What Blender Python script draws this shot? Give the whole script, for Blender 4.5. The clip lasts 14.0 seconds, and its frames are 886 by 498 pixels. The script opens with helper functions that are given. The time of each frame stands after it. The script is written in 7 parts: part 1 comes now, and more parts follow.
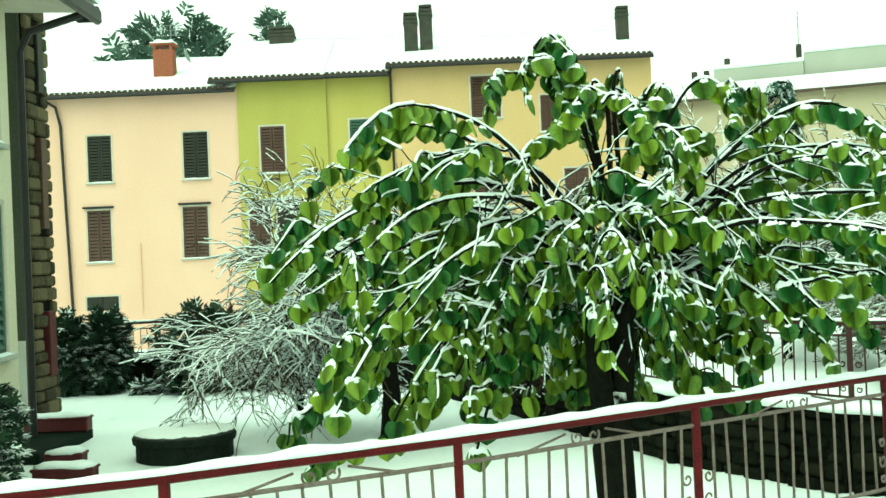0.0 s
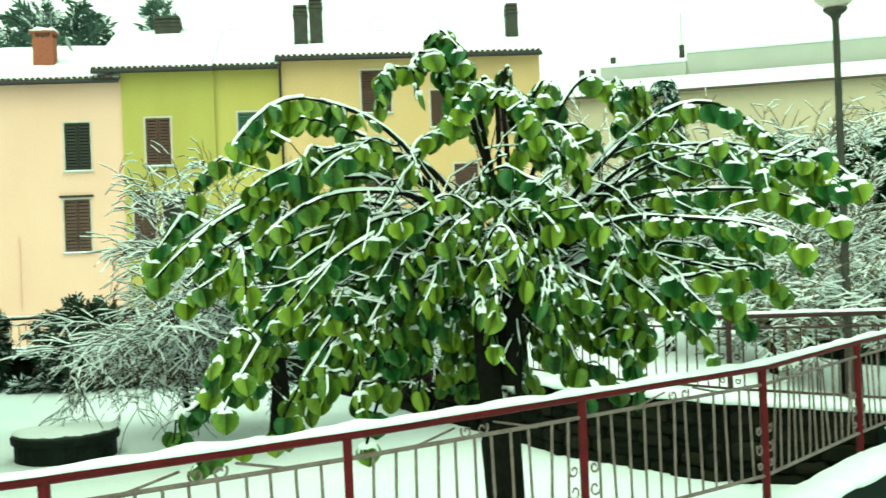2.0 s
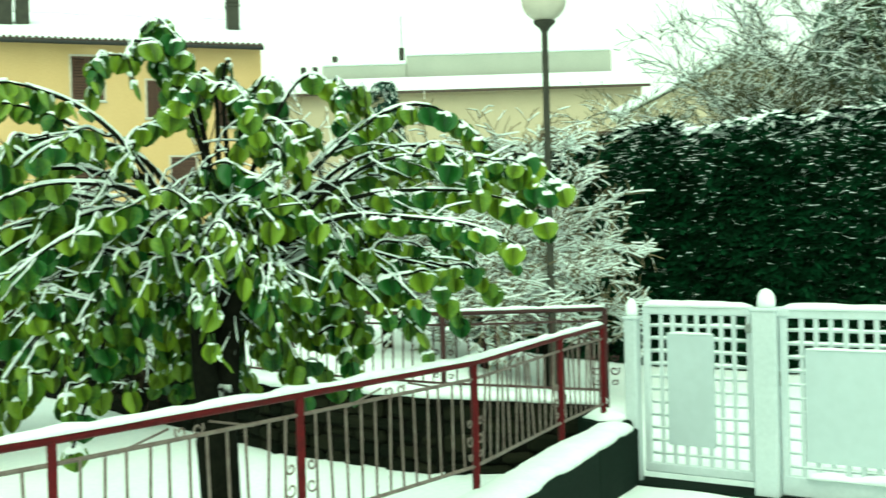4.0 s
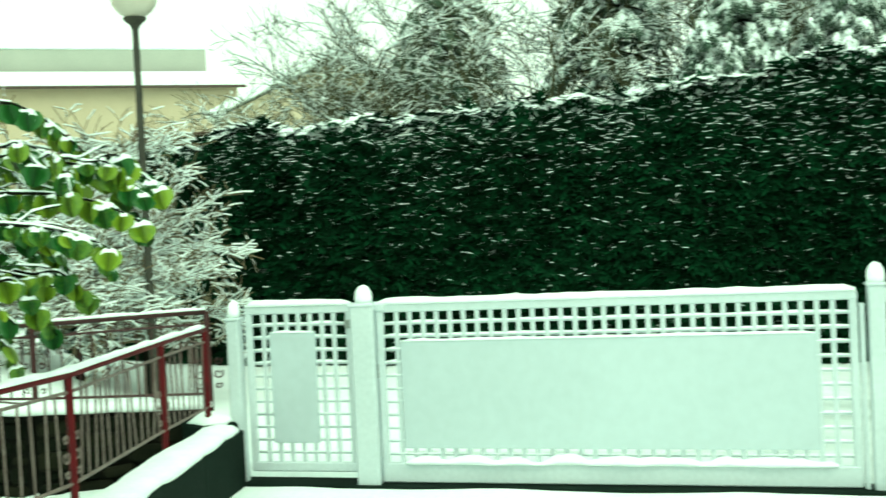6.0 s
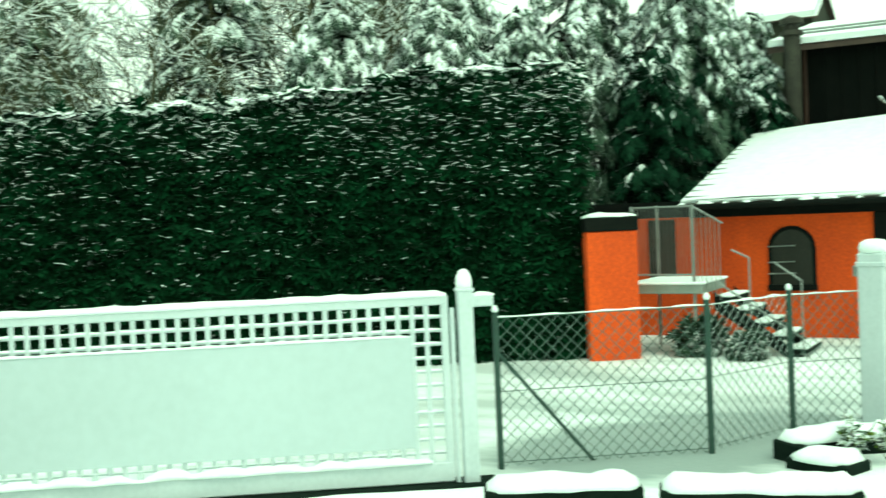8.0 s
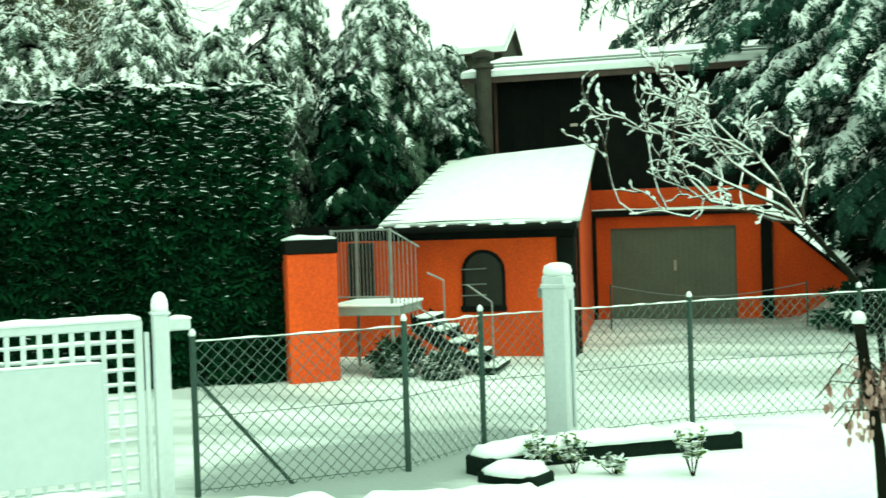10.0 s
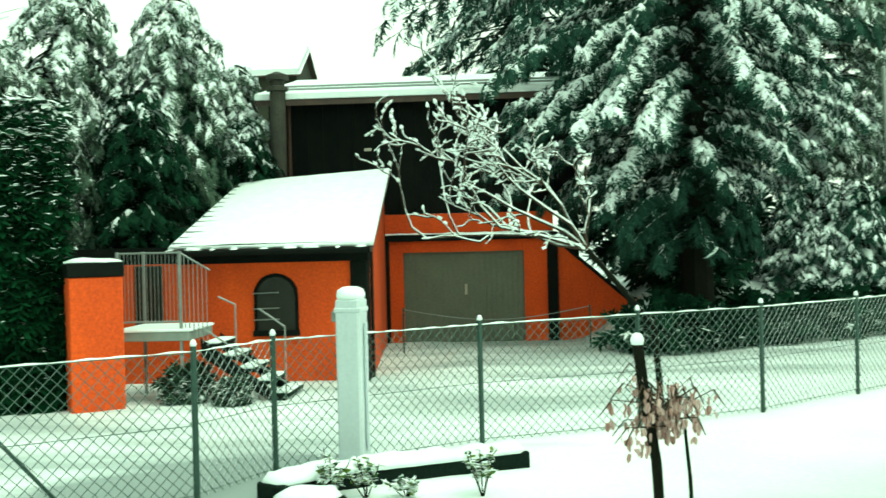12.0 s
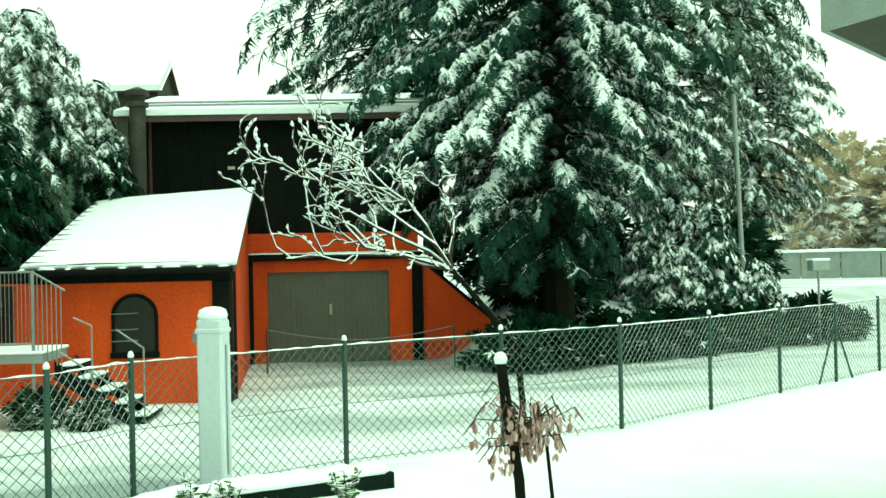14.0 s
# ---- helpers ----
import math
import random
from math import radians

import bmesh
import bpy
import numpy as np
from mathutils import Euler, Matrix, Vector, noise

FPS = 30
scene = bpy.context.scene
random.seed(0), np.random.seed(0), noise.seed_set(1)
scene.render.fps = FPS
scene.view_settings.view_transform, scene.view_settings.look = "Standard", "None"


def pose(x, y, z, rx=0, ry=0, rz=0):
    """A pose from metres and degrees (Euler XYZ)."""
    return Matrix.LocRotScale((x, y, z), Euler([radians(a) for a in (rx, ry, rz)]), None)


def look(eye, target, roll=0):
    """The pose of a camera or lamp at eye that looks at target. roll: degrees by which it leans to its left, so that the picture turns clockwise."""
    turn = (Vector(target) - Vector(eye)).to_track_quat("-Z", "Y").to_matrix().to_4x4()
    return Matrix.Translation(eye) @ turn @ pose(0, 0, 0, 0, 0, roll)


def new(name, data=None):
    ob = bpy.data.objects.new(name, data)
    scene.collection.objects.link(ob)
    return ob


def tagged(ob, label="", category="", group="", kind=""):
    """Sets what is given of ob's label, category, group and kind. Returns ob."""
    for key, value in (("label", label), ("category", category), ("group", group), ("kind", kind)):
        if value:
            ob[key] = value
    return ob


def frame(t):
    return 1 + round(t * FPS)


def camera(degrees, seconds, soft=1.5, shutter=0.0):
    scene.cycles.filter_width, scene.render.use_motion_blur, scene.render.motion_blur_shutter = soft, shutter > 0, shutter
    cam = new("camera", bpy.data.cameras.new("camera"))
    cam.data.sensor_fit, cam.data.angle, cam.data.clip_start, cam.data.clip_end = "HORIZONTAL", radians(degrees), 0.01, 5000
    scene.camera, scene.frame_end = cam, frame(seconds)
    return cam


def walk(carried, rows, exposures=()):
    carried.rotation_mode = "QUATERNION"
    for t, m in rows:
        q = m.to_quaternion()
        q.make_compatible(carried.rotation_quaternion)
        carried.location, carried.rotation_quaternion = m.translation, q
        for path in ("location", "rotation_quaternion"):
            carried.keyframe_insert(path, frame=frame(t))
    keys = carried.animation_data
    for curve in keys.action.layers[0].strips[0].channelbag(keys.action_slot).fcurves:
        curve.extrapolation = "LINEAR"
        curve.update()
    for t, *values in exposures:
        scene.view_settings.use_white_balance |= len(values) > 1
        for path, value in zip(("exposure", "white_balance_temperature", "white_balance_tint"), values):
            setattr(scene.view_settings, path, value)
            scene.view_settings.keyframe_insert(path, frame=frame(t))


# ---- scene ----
cam = camera(43.2, 14.0, soft=1.5, shutter=0.5)
EYE = (0.0, 0.0, 2.1)
PATH = [  # seconds, yaw, pitch, roll in degrees
    (0, 0.1, 0.39, 2.46),
    (0.5, -0.47, 0.3, 2.57),
    (1, -1.64, 0.18, 2.63),
    (1.5, -3.23, 0.05, 2.57),
    (2, -5.53, -0.11, 2.35),
    (2.2, -6.65, -0.22, 2.17),
    (4.3, -22.61, -0.86, 1.69),
    (4.5, -24.59, -0.96, 1.82),
    (5, -29.83, -1.13, 2.24),
    (5.5, -34.81, -1.29, 2.64),
    (6, -40.11, -1.46, 2.81),
    (6.5, -44.93, -1.64, 2.86),
    (7, -50.16, -1.79, 2.89),
    (7.5, -55.03, -1.87, 2.78),
    (8, -60.22, -1.91, 2.54),
    (8.5, -64.67, -1.82, 2.36),
    (9, -68.81, -1.7, 2.13),
    (11.5, -83.37, -0.66, 1.57),
    (12, -86.01, -0.42, 1.41),
    (12.5, -88.42, -0.18, 1.31),
    (13, -90.9, 0.05, 1.26),
    (13.5, -92.38, 0.25, 1.23),
    (14, -92.91, 0.44, 1.26),
]
walk(cam, [(t, pose(*EYE, 90 + p, r, y)) for t, y, p, r in PATH],
     exposures=[(0, 0.27, 6100, -32), (14, 0.27, 6100, -32)])

# ---- world and light ----
world = bpy.data.worlds.new("overcast_sky")
scene.world = world
world.use_nodes = True
wn, wl = world.node_tree.nodes, world.node_tree.links
wn.clear()
sky = wn.new("ShaderNodeTexSky")
sky.sky_type = "NISHITA"
sky.sun_disc = False
sky.sun_elevation = radians(50)
sky.sun_rotation = radians(200)
sky.dust_density = 8.0
sky_bg = wn.new("ShaderNodeBackground")
sky_bg.inputs["Strength"].default_value = 0.05
wl.new(sky.outputs[0], sky_bg.inputs["Color"])
cloud_bg = wn.new("ShaderNodeBackground")
cloud_bg.inputs["Color"].default_value = (1.0, 0.99, 0.86, 1)
cloud_bg.inputs["Strength"].default_value = 1.1
both = wn.new("ShaderNodeAddShader")
wl.new(sky_bg.outputs[0], both.inputs[0])
wl.new(cloud_bg.outputs[0], both.inputs[1])
world_out = wn.new("ShaderNodeOutputWorld")
wl.new(both.outputs[0], world_out.inputs[0])

sun = new("sun", bpy.data.lights.new("sun", "SUN"))
sun.data.energy = 0.6
sun.data.angle = radians(40)
sun.data.color = (1.0, 0.98, 0.94)
sun.matrix_world = look((0, 0, 30), (10, 14, 0))

rnd = random.Random(7)
rng = np.random.default_rng(11)


# ---- materials ----
SNOW = (0.87, 0.92, 0.90)


def mat(name, col, col2=None, scale=3.0, rough=0.85, bump=0.15, bscale=60.0, snow=None, metal=0.0,
        vary="", streak=0.0, spec=0.3):
    """A noise-varied surface; snow: how much lies on faces that look up (lower covers more); vary: object or island."""
    m = bpy.data.materials.new(name)
    m.use_nodes = True
    nt = m.node_tree
    n, l = nt.nodes, nt.links
    bsdf = n["Principled BSDF"]
    bsdf.inputs["Metallic"].default_value = metal
    bsdf.inputs["Specular IOR Level"].default_value = spec
    col2 = col2 or tuple(c * 0.72 for c in col)
    co = n.new("ShaderNodeTexCoord")
    geo = n.new("ShaderNodeNewGeometry")
    big = n.new("ShaderNodeTexNoise")
    big.inputs["Scale"].default_value = scale
    big.inputs["Detail"].default_value = 5
    small = n.new("ShaderNodeTexNoise")
    small.inputs["Scale"].default_value = bscale
    small.inputs["Detail"].default_value = 3
    if streak:
        sq = n.new("ShaderNodeMapping")
        sq.inputs["Scale"].default_value = (1, 1, streak)
        l.new(geo.outputs["Position"], sq.inputs[0])
        l.new(sq.outputs[0], big.inputs["Vector"])
    else:
        l.new(geo.outputs["Position"], big.inputs["Vector"])
    l.new(geo.outputs["Position"], small.inputs["Vector"])
    add = n.new("ShaderNodeMath")
    add.operation = "MULTIPLY_ADD"
    add.inputs[1].default_value = 0.5
    l.new(small.outputs[0], add.inputs[0])
    half = n.new("ShaderNodeMath")
    half.operation = "MULTIPLY"
    half.inputs[1].default_value = 0.5
    l.new(big.outputs[0], half.inputs[0])
    l.new(half.outputs[0], add.inputs[2])
    fac = add.outputs[0]
    ramp = n.new("ShaderNodeMapRange")
    ramp.inputs["From Min"].default_value, ramp.inputs["From Max"].default_value = 0.35, 0.65
    if vary:
        if vary == "object":
            rn = n.new("ShaderNodeObjectInfo").outputs["Random"]
        else:
            rn = geo.outputs["Random Per Island"]
        mx = n.new("ShaderNodeMath")
        mx.operation = "MULTIPLY_ADD"
        mx.inputs[1].default_value = 0.45
        l.new(rn, mx.inputs[0])
        sub = n.new("ShaderNodeMath")
        sub.operation = "MULTIPLY_ADD"
        sub.inputs[1].default_value, sub.inputs[2].default_value = 0.6, -0.02
        l.new(fac, sub.inputs[0])
        l.new(sub.outputs[0], mx.inputs[2])
        fac = mx.outputs[0]
    l.new(fac, ramp.inputs["Value"])
    mix = n.new("ShaderNodeMix")
    mix.data_type = "RGBA"
    mix.inputs["A"].default_value = (*col, 1)
    mix.inputs["B"].default_value = (*col2, 1)
    l.new(ramp.outputs[0], mix.inputs["Factor"])
    out = mix.outputs["Result"]
    bsdf.inputs["Roughness"].default_value = rough
    if snow is not None:
        sep = n.new("ShaderNodeSeparateXYZ")
        l.new(geo.outputs["Normal"], sep.inputs[0])
        wob = n.new("ShaderNodeTexNoise")
        wob.inputs["Scale"].default_value = 9.0
        wob.inputs["Detail"].default_value = 3
        l.new(geo.outputs["Position"], wob.inputs["Vector"])
        sm = n.new("ShaderNodeMath")
        sm.operation = "MULTIPLY_ADD"
        sm.inputs[1].default_value = 1.1
        l.new(wob.outputs[0], sm.inputs[0])
        l.new(sep.outputs["Z"], sm.inputs[2])
        sr = n.new("ShaderNodeMapRange")
        sr.inputs["From Min"].default_value, sr.inputs["From Max"].default_value = snow + 0.5, snow + 0.68
        l.new(sm.outputs[0], sr.inputs["Value"])
        smix = n.new("ShaderNodeMix")
        smix.data_type = "RGBA"
        smix.inputs["B"].default_value = (*SNOW, 1)
        l.new(out, smix.inputs["A"])
        l.new(sr.outputs[0], smix.inputs["Factor"])
        out = smix.outputs["Result"]
    l.new(out, bsdf.inputs["Base Color"])
    if bump:
        bp = n.new("ShaderNodeBump")
        bp.inputs["Strength"].default_value = bump
        bp.inputs["Distance"].default_value = 0.02
        l.new(add.outputs[0], bp.inputs["Height"])
        l.new(bp.outputs[0], bsdf.inputs["Normal"])
    return m


M_SNOWCAP = mat("snow_cap", SNOW, (0.74, 0.83, 0.82), 6, 0.75, 0.4, 60)
M_PEACH = mat("peach_plaster", (0.68, 0.47, 0.36), (0.60, 0.39, 0.29), 0.5, 0.9, 0.1, 20, streak=0.35)
M_GREENW = mat("green_plaster", (0.40, 0.365, 0.10), (0.32, 0.285, 0.07), 0.5, 0.9, 0.1, 20, streak=0.3)
M_OLIVE = mat("olive_plaster", (0.48, 0.42, 0.13), (0.39, 0.34, 0.09), 0.5, 0.9, 0.1, 20, streak=0.3)
M_OCHRE = mat("ochre_plaster", (0.58, 0.41, 0.21), (0.47, 0.33, 0.15), 0.5, 0.9, 0.1, 20, streak=0.3)
M_BEIGE = mat("beige_plaster", (0.52, 0.46, 0.33), (0.44, 0.38, 0.27), 0.5, 0.9, 0.1, 20)
M_GREYW = mat("grey_green_render", (0.42, 0.43, 0.38), (0.35, 0.36, 0.32), 0.5, 0.9, 0.1, 20)
M_DARKSH = mat("dark_shutter", (0.022, 0.024, 0.016), (0.012, 0.014, 0.01), 4, 0.6, 0.2, 30, streak=0.2)
M_BROWNSH = mat("brown_shutter", (0.095, 0.05, 0.034), (0.05, 0.028, 0.02), 4, 0.6, 0.2, 30, streak=0.2)
M_TEALSH = mat("green_shutter", (0.05, 0.11, 0.08), (0.03, 0.07, 0.05), 4, 0.6, 0.2, 30)
M_FRAME = mat("window_trim", (0.55, 0.50, 0.42), None, 4, 0.7, 0.1)
M_TILE = mat("roof_tile", (0.10, 0.07, 0.055), (0.05, 0.04, 0.035), 3, 0.85, 0.3, 20, snow=0.45)
M_TILED = mat("bare_grey_tile", (0.16, 0.19, 0.18), (0.09, 0.11, 0.10), 6, 0.85, 0.2, 40)
M_GUTTER = mat("dark_metal_gutter", (0.03, 0.03, 0.03), None, 6, 0.5, 0.05, metal=0.3)
M_BRICK = mat("chimney_brick", (0.30, 0.10, 0.055), (0.20, 0.065, 0.04), 12, 0.9, 0.4, 40)
M_CHIM = mat("sooty_render", (0.06, 0.06, 0.045), (0.03, 0.03, 0.025), 4, 0.9, 0.3, 30)
M_STONE = mat("old_stone", (0.13, 0.11, 0.065), (0.045, 0.04, 0.026), 5, 0.95, 0.7, 18, vary="object", spec=0.06)
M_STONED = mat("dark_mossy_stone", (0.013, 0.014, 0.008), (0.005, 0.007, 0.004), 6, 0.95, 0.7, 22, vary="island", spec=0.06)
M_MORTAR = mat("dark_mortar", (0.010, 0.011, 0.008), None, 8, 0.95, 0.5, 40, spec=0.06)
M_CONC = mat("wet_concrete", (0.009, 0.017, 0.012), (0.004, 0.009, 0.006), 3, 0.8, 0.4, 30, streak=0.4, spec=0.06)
M_RED = mat("red_painted_iron", (0.095, 0.006, 0.009), (0.045, 0.005, 0.006), 14, 0.55, 0.15, 80, spec=0.1)
M_IRON = mat("bare_iron_picket", (0.19, 0.16, 0.14), (0.09, 0.06, 0.055), 14, 0.55, 0.15, 80)
M_DIRON = mat("dark_red_iron", (0.055, 0.016, 0.016), (0.03, 0.012, 0.012), 14, 0.55, 0.15, 80)
M_WHITE = mat("white_painted_steel", (0.55, 0.61, 0.63), (0.47, 0.53, 0.55), 1.5, 0.45, 0.06, 30, spec=0.4)
M_PANEL = mat("white_sheet_panel", (0.475, 0.545, 0.575), (0.435, 0.50, 0.525), 1.0, 0.5, 0.05, 12, spec=0.4)
M_GREYST = mat("galvanised_steel", (0.30, 0.33, 0.31), (0.2, 0.22, 0.21), 6, 0.45, 0.1, metal=0.6)
M_GREENP = mat("green_coated_steel", (0.035, 0.07, 0.055), (0.02, 0.045, 0.035), 10, 0.5, 0.1)
M_WIRE = mat("green_wire", (0.12, 0.17, 0.145), (0.06, 0.10, 0.08), 10, 0.5, 0.0, snow=0.3)
M_ORANGE = mat("orange_plaster", (0.72, 0.092, 0.010), (0.42, 0.048, 0.010), 1.6, 0.9, 0.15, 25, streak=0.4)
M_BLACK = mat("black_stained_timber", (0.008, 0.010, 0.008), (0.004, 0.006, 0.005), 4, 0.75, 0.3, 30, spec=0.06)
M_DOOR = mat("grey_green_garage_door", (0.14, 0.155, 0.115), (0.10, 0.115, 0.082), 2, 0.6, 0.1, 20)
M_BARK = mat("dark_bark", (0.010, 0.011, 0.007), (0.005, 0.006, 0.004), 14, 0.95, 0.8, 40, snow=0.62, spec=0.06)
M_TWIG = mat("snowy_twig", (0.07, 0.05, 0.035), (0.03, 0.024, 0.018), 10, 0.95, 0.3, 60, snow=0.7, spec=0.06)
M_TWIGP = mat("snowy_pale_twig", (0.24, 0.19, 0.12), (0.10, 0.09, 0.055), 10, 0.95, 0.3, 60, snow=0.5, spec=0.06)
M_LEAF = mat("heart_leaf", (0.015, 0.082, 0.007), (0.17, 0.255, 0.010), 9, 0.5, 0.2, 60, snow=0.82, vary="object", spec=0.4)
M_LEAFJ = mat("heart_leaf_mass", (0.014, 0.078, 0.007), (0.15, 0.235, 0.010), 9, 0.5, 0.2, 60, snow=0.82, vary="island", spec=0.4)
M_TWIGB = mat("dark_snowy_twig", (0.115, 0.115, 0.06), (0.05, 0.052, 0.03), 10, 0.95, 0.3, 60, snow=0.84, spec=0.06)
# hedge self-shade is in the colours: lowered leaf tones, near-black core
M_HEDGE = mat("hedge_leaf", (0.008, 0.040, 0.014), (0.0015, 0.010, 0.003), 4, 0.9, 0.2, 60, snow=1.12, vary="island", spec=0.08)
M_HEDGEC = mat("hedge_shade_core", (0.004, 0.008, 0.004), (0.003, 0.005, 0.003), 4, 0.95, 0.6, 30)
M_NEEDLE = mat("conifer_needles", (0.034, 0.080, 0.056), (0.012, 0.036, 0.024), 3, 0.8, 0.2, 60, snow=1.05, vary="island", spec=0.1)
M_NEEDLED = mat("dark_conifer_needles", (0.010, 0.040, 0.018), (0.004, 0.018, 0.009), 3, 0.8, 0.2, 60, snow=1.05, vary="island", spec=0.1)
M_SHRUB = mat("evergreen_shrub", (0.018, 0.046, 0.018), (0.008, 0.022, 0.01), 6, 0.7, 0.2, 60, snow=0.92, vary="island")
M_DRYLEAF = mat("dry_brown_leaf", (0.62, 0.46, 0.42), (0.34, 0.20, 0.17), 20, 0.9, 0.2, 60, snow=0.6, vary="island")
M_RUST = mat("autumn_foliage", (0.48, 0.40, 0.26), (0.34, 0.28, 0.18), 3, 0.9, 0.2, 40, snow=0.5, vary="island")
M_GLOBE = mat("frosted_lamp_globe", (0.62, 0.58, 0.50), (0.50, 0.46, 0.40), 5, 0.3, 0.0, snow=0.75, spec=0.5)
M_TERRA = mat("dark_red_plastic", (0.08, 0.010, 0.013), (0.05, 0.008, 0.010), 8, 0.6, 0.1)
M_GREYB = mat("grey_painted_timber", (0.27, 0.31, 0.28), (0.2, 0.23, 0.2), 4, 0.7, 0.2)
M_RENDER = mat("dark_render", (0.05, 0.055, 0.035), (0.03, 0.034, 0.022), 2, 0.9, 0.3, 25, streak=0.3)
M_PALE = mat("pale_plaster", (0.62, 0.58, 0.44), (0.52, 0.48, 0.36), 1, 0.9, 0.1, 25, streak=0.4)
M_DARKC = mat("black_wet_stone", (0.014, 0.02, 0.014), (0.007, 0.010, 0.007), 8, 0.7, 0.5, 30, spec=0.06)
M_NEEDLEP = mat("grey_green_needles", (0.095, 0.135, 0.095), (0.04, 0.07, 0.048), 3, 0.85, 0.2, 60, snow=0.85, vary="island", spec=0.1)
# far foliage is lightened in place of distance haze
M_FARTREE = mat("hazed_frosty_foliage", (0.08, 0.13, 0.10), (0.04, 0.07, 0.05), 3, 0.9, 0.2, 40, snow=0.62, vary="island")
M_LID = mat("patchy_snow_lid", (0.05, 0.06, 0.05), (0.02, 0.025, 0.02), 8, 0.8, 0.4, 30, snow=0.62)
M_GLASS = mat("dark_window_glass", (0.02, 0.025, 0.025), None, 2, 0.08, 0.0, spec=0.6)


# ---- mesh tools ----
ORIGIN = {}


def thing(name, at, label, category, group="", kind=""):
    ob = new(name)
    ob.location = at
    ob.empty_display_size = 0.1
    ORIGIN[ob.name] = Vector(at)
    return tagged(ob, label, category, group, kind)


def link_mesh(name, me, material, parent, label, kind=""):
    ob = new(name, me)
    if not me.materials:
        me.materials.append(material)
    if parent:
        ob.parent = parent
        ORIGIN[ob.name] = ORIGIN[parent.name]
    return tagged(ob, label, kind=kind)


def np_mesh(name, V, F, material, parent=None, label="", smooth=False, kind=""):
    """A mesh from arrays; all faces of F have the same number of corners."""
    V = np.asarray(V, dtype=np.float32).reshape(-1, 3)
    F = np.asarray(F, dtype=np.int32)
    if parent:
        V = V - np.array(ORIGIN[parent.name], dtype=np.float32)
    me = bpy.data.meshes.new(name)
    k = F.shape[1]
    me.vertices.add(len(V))
    me.vertices.foreach_set("co", V.ravel())
    me.loops.add(F.size)
    me.loops.foreach_set("vertex_index", F.ravel())
    me.polygons.add(len(F))
    me.polygons.foreach_set("loop_start", np.arange(0, F.size, k, dtype=np.int32))
    me.polygons.foreach_set("use_smooth", np.full(len(F), smooth))
    me.update(calc_edges=True)
    return link_mesh(name, me, material, parent, label, kind)


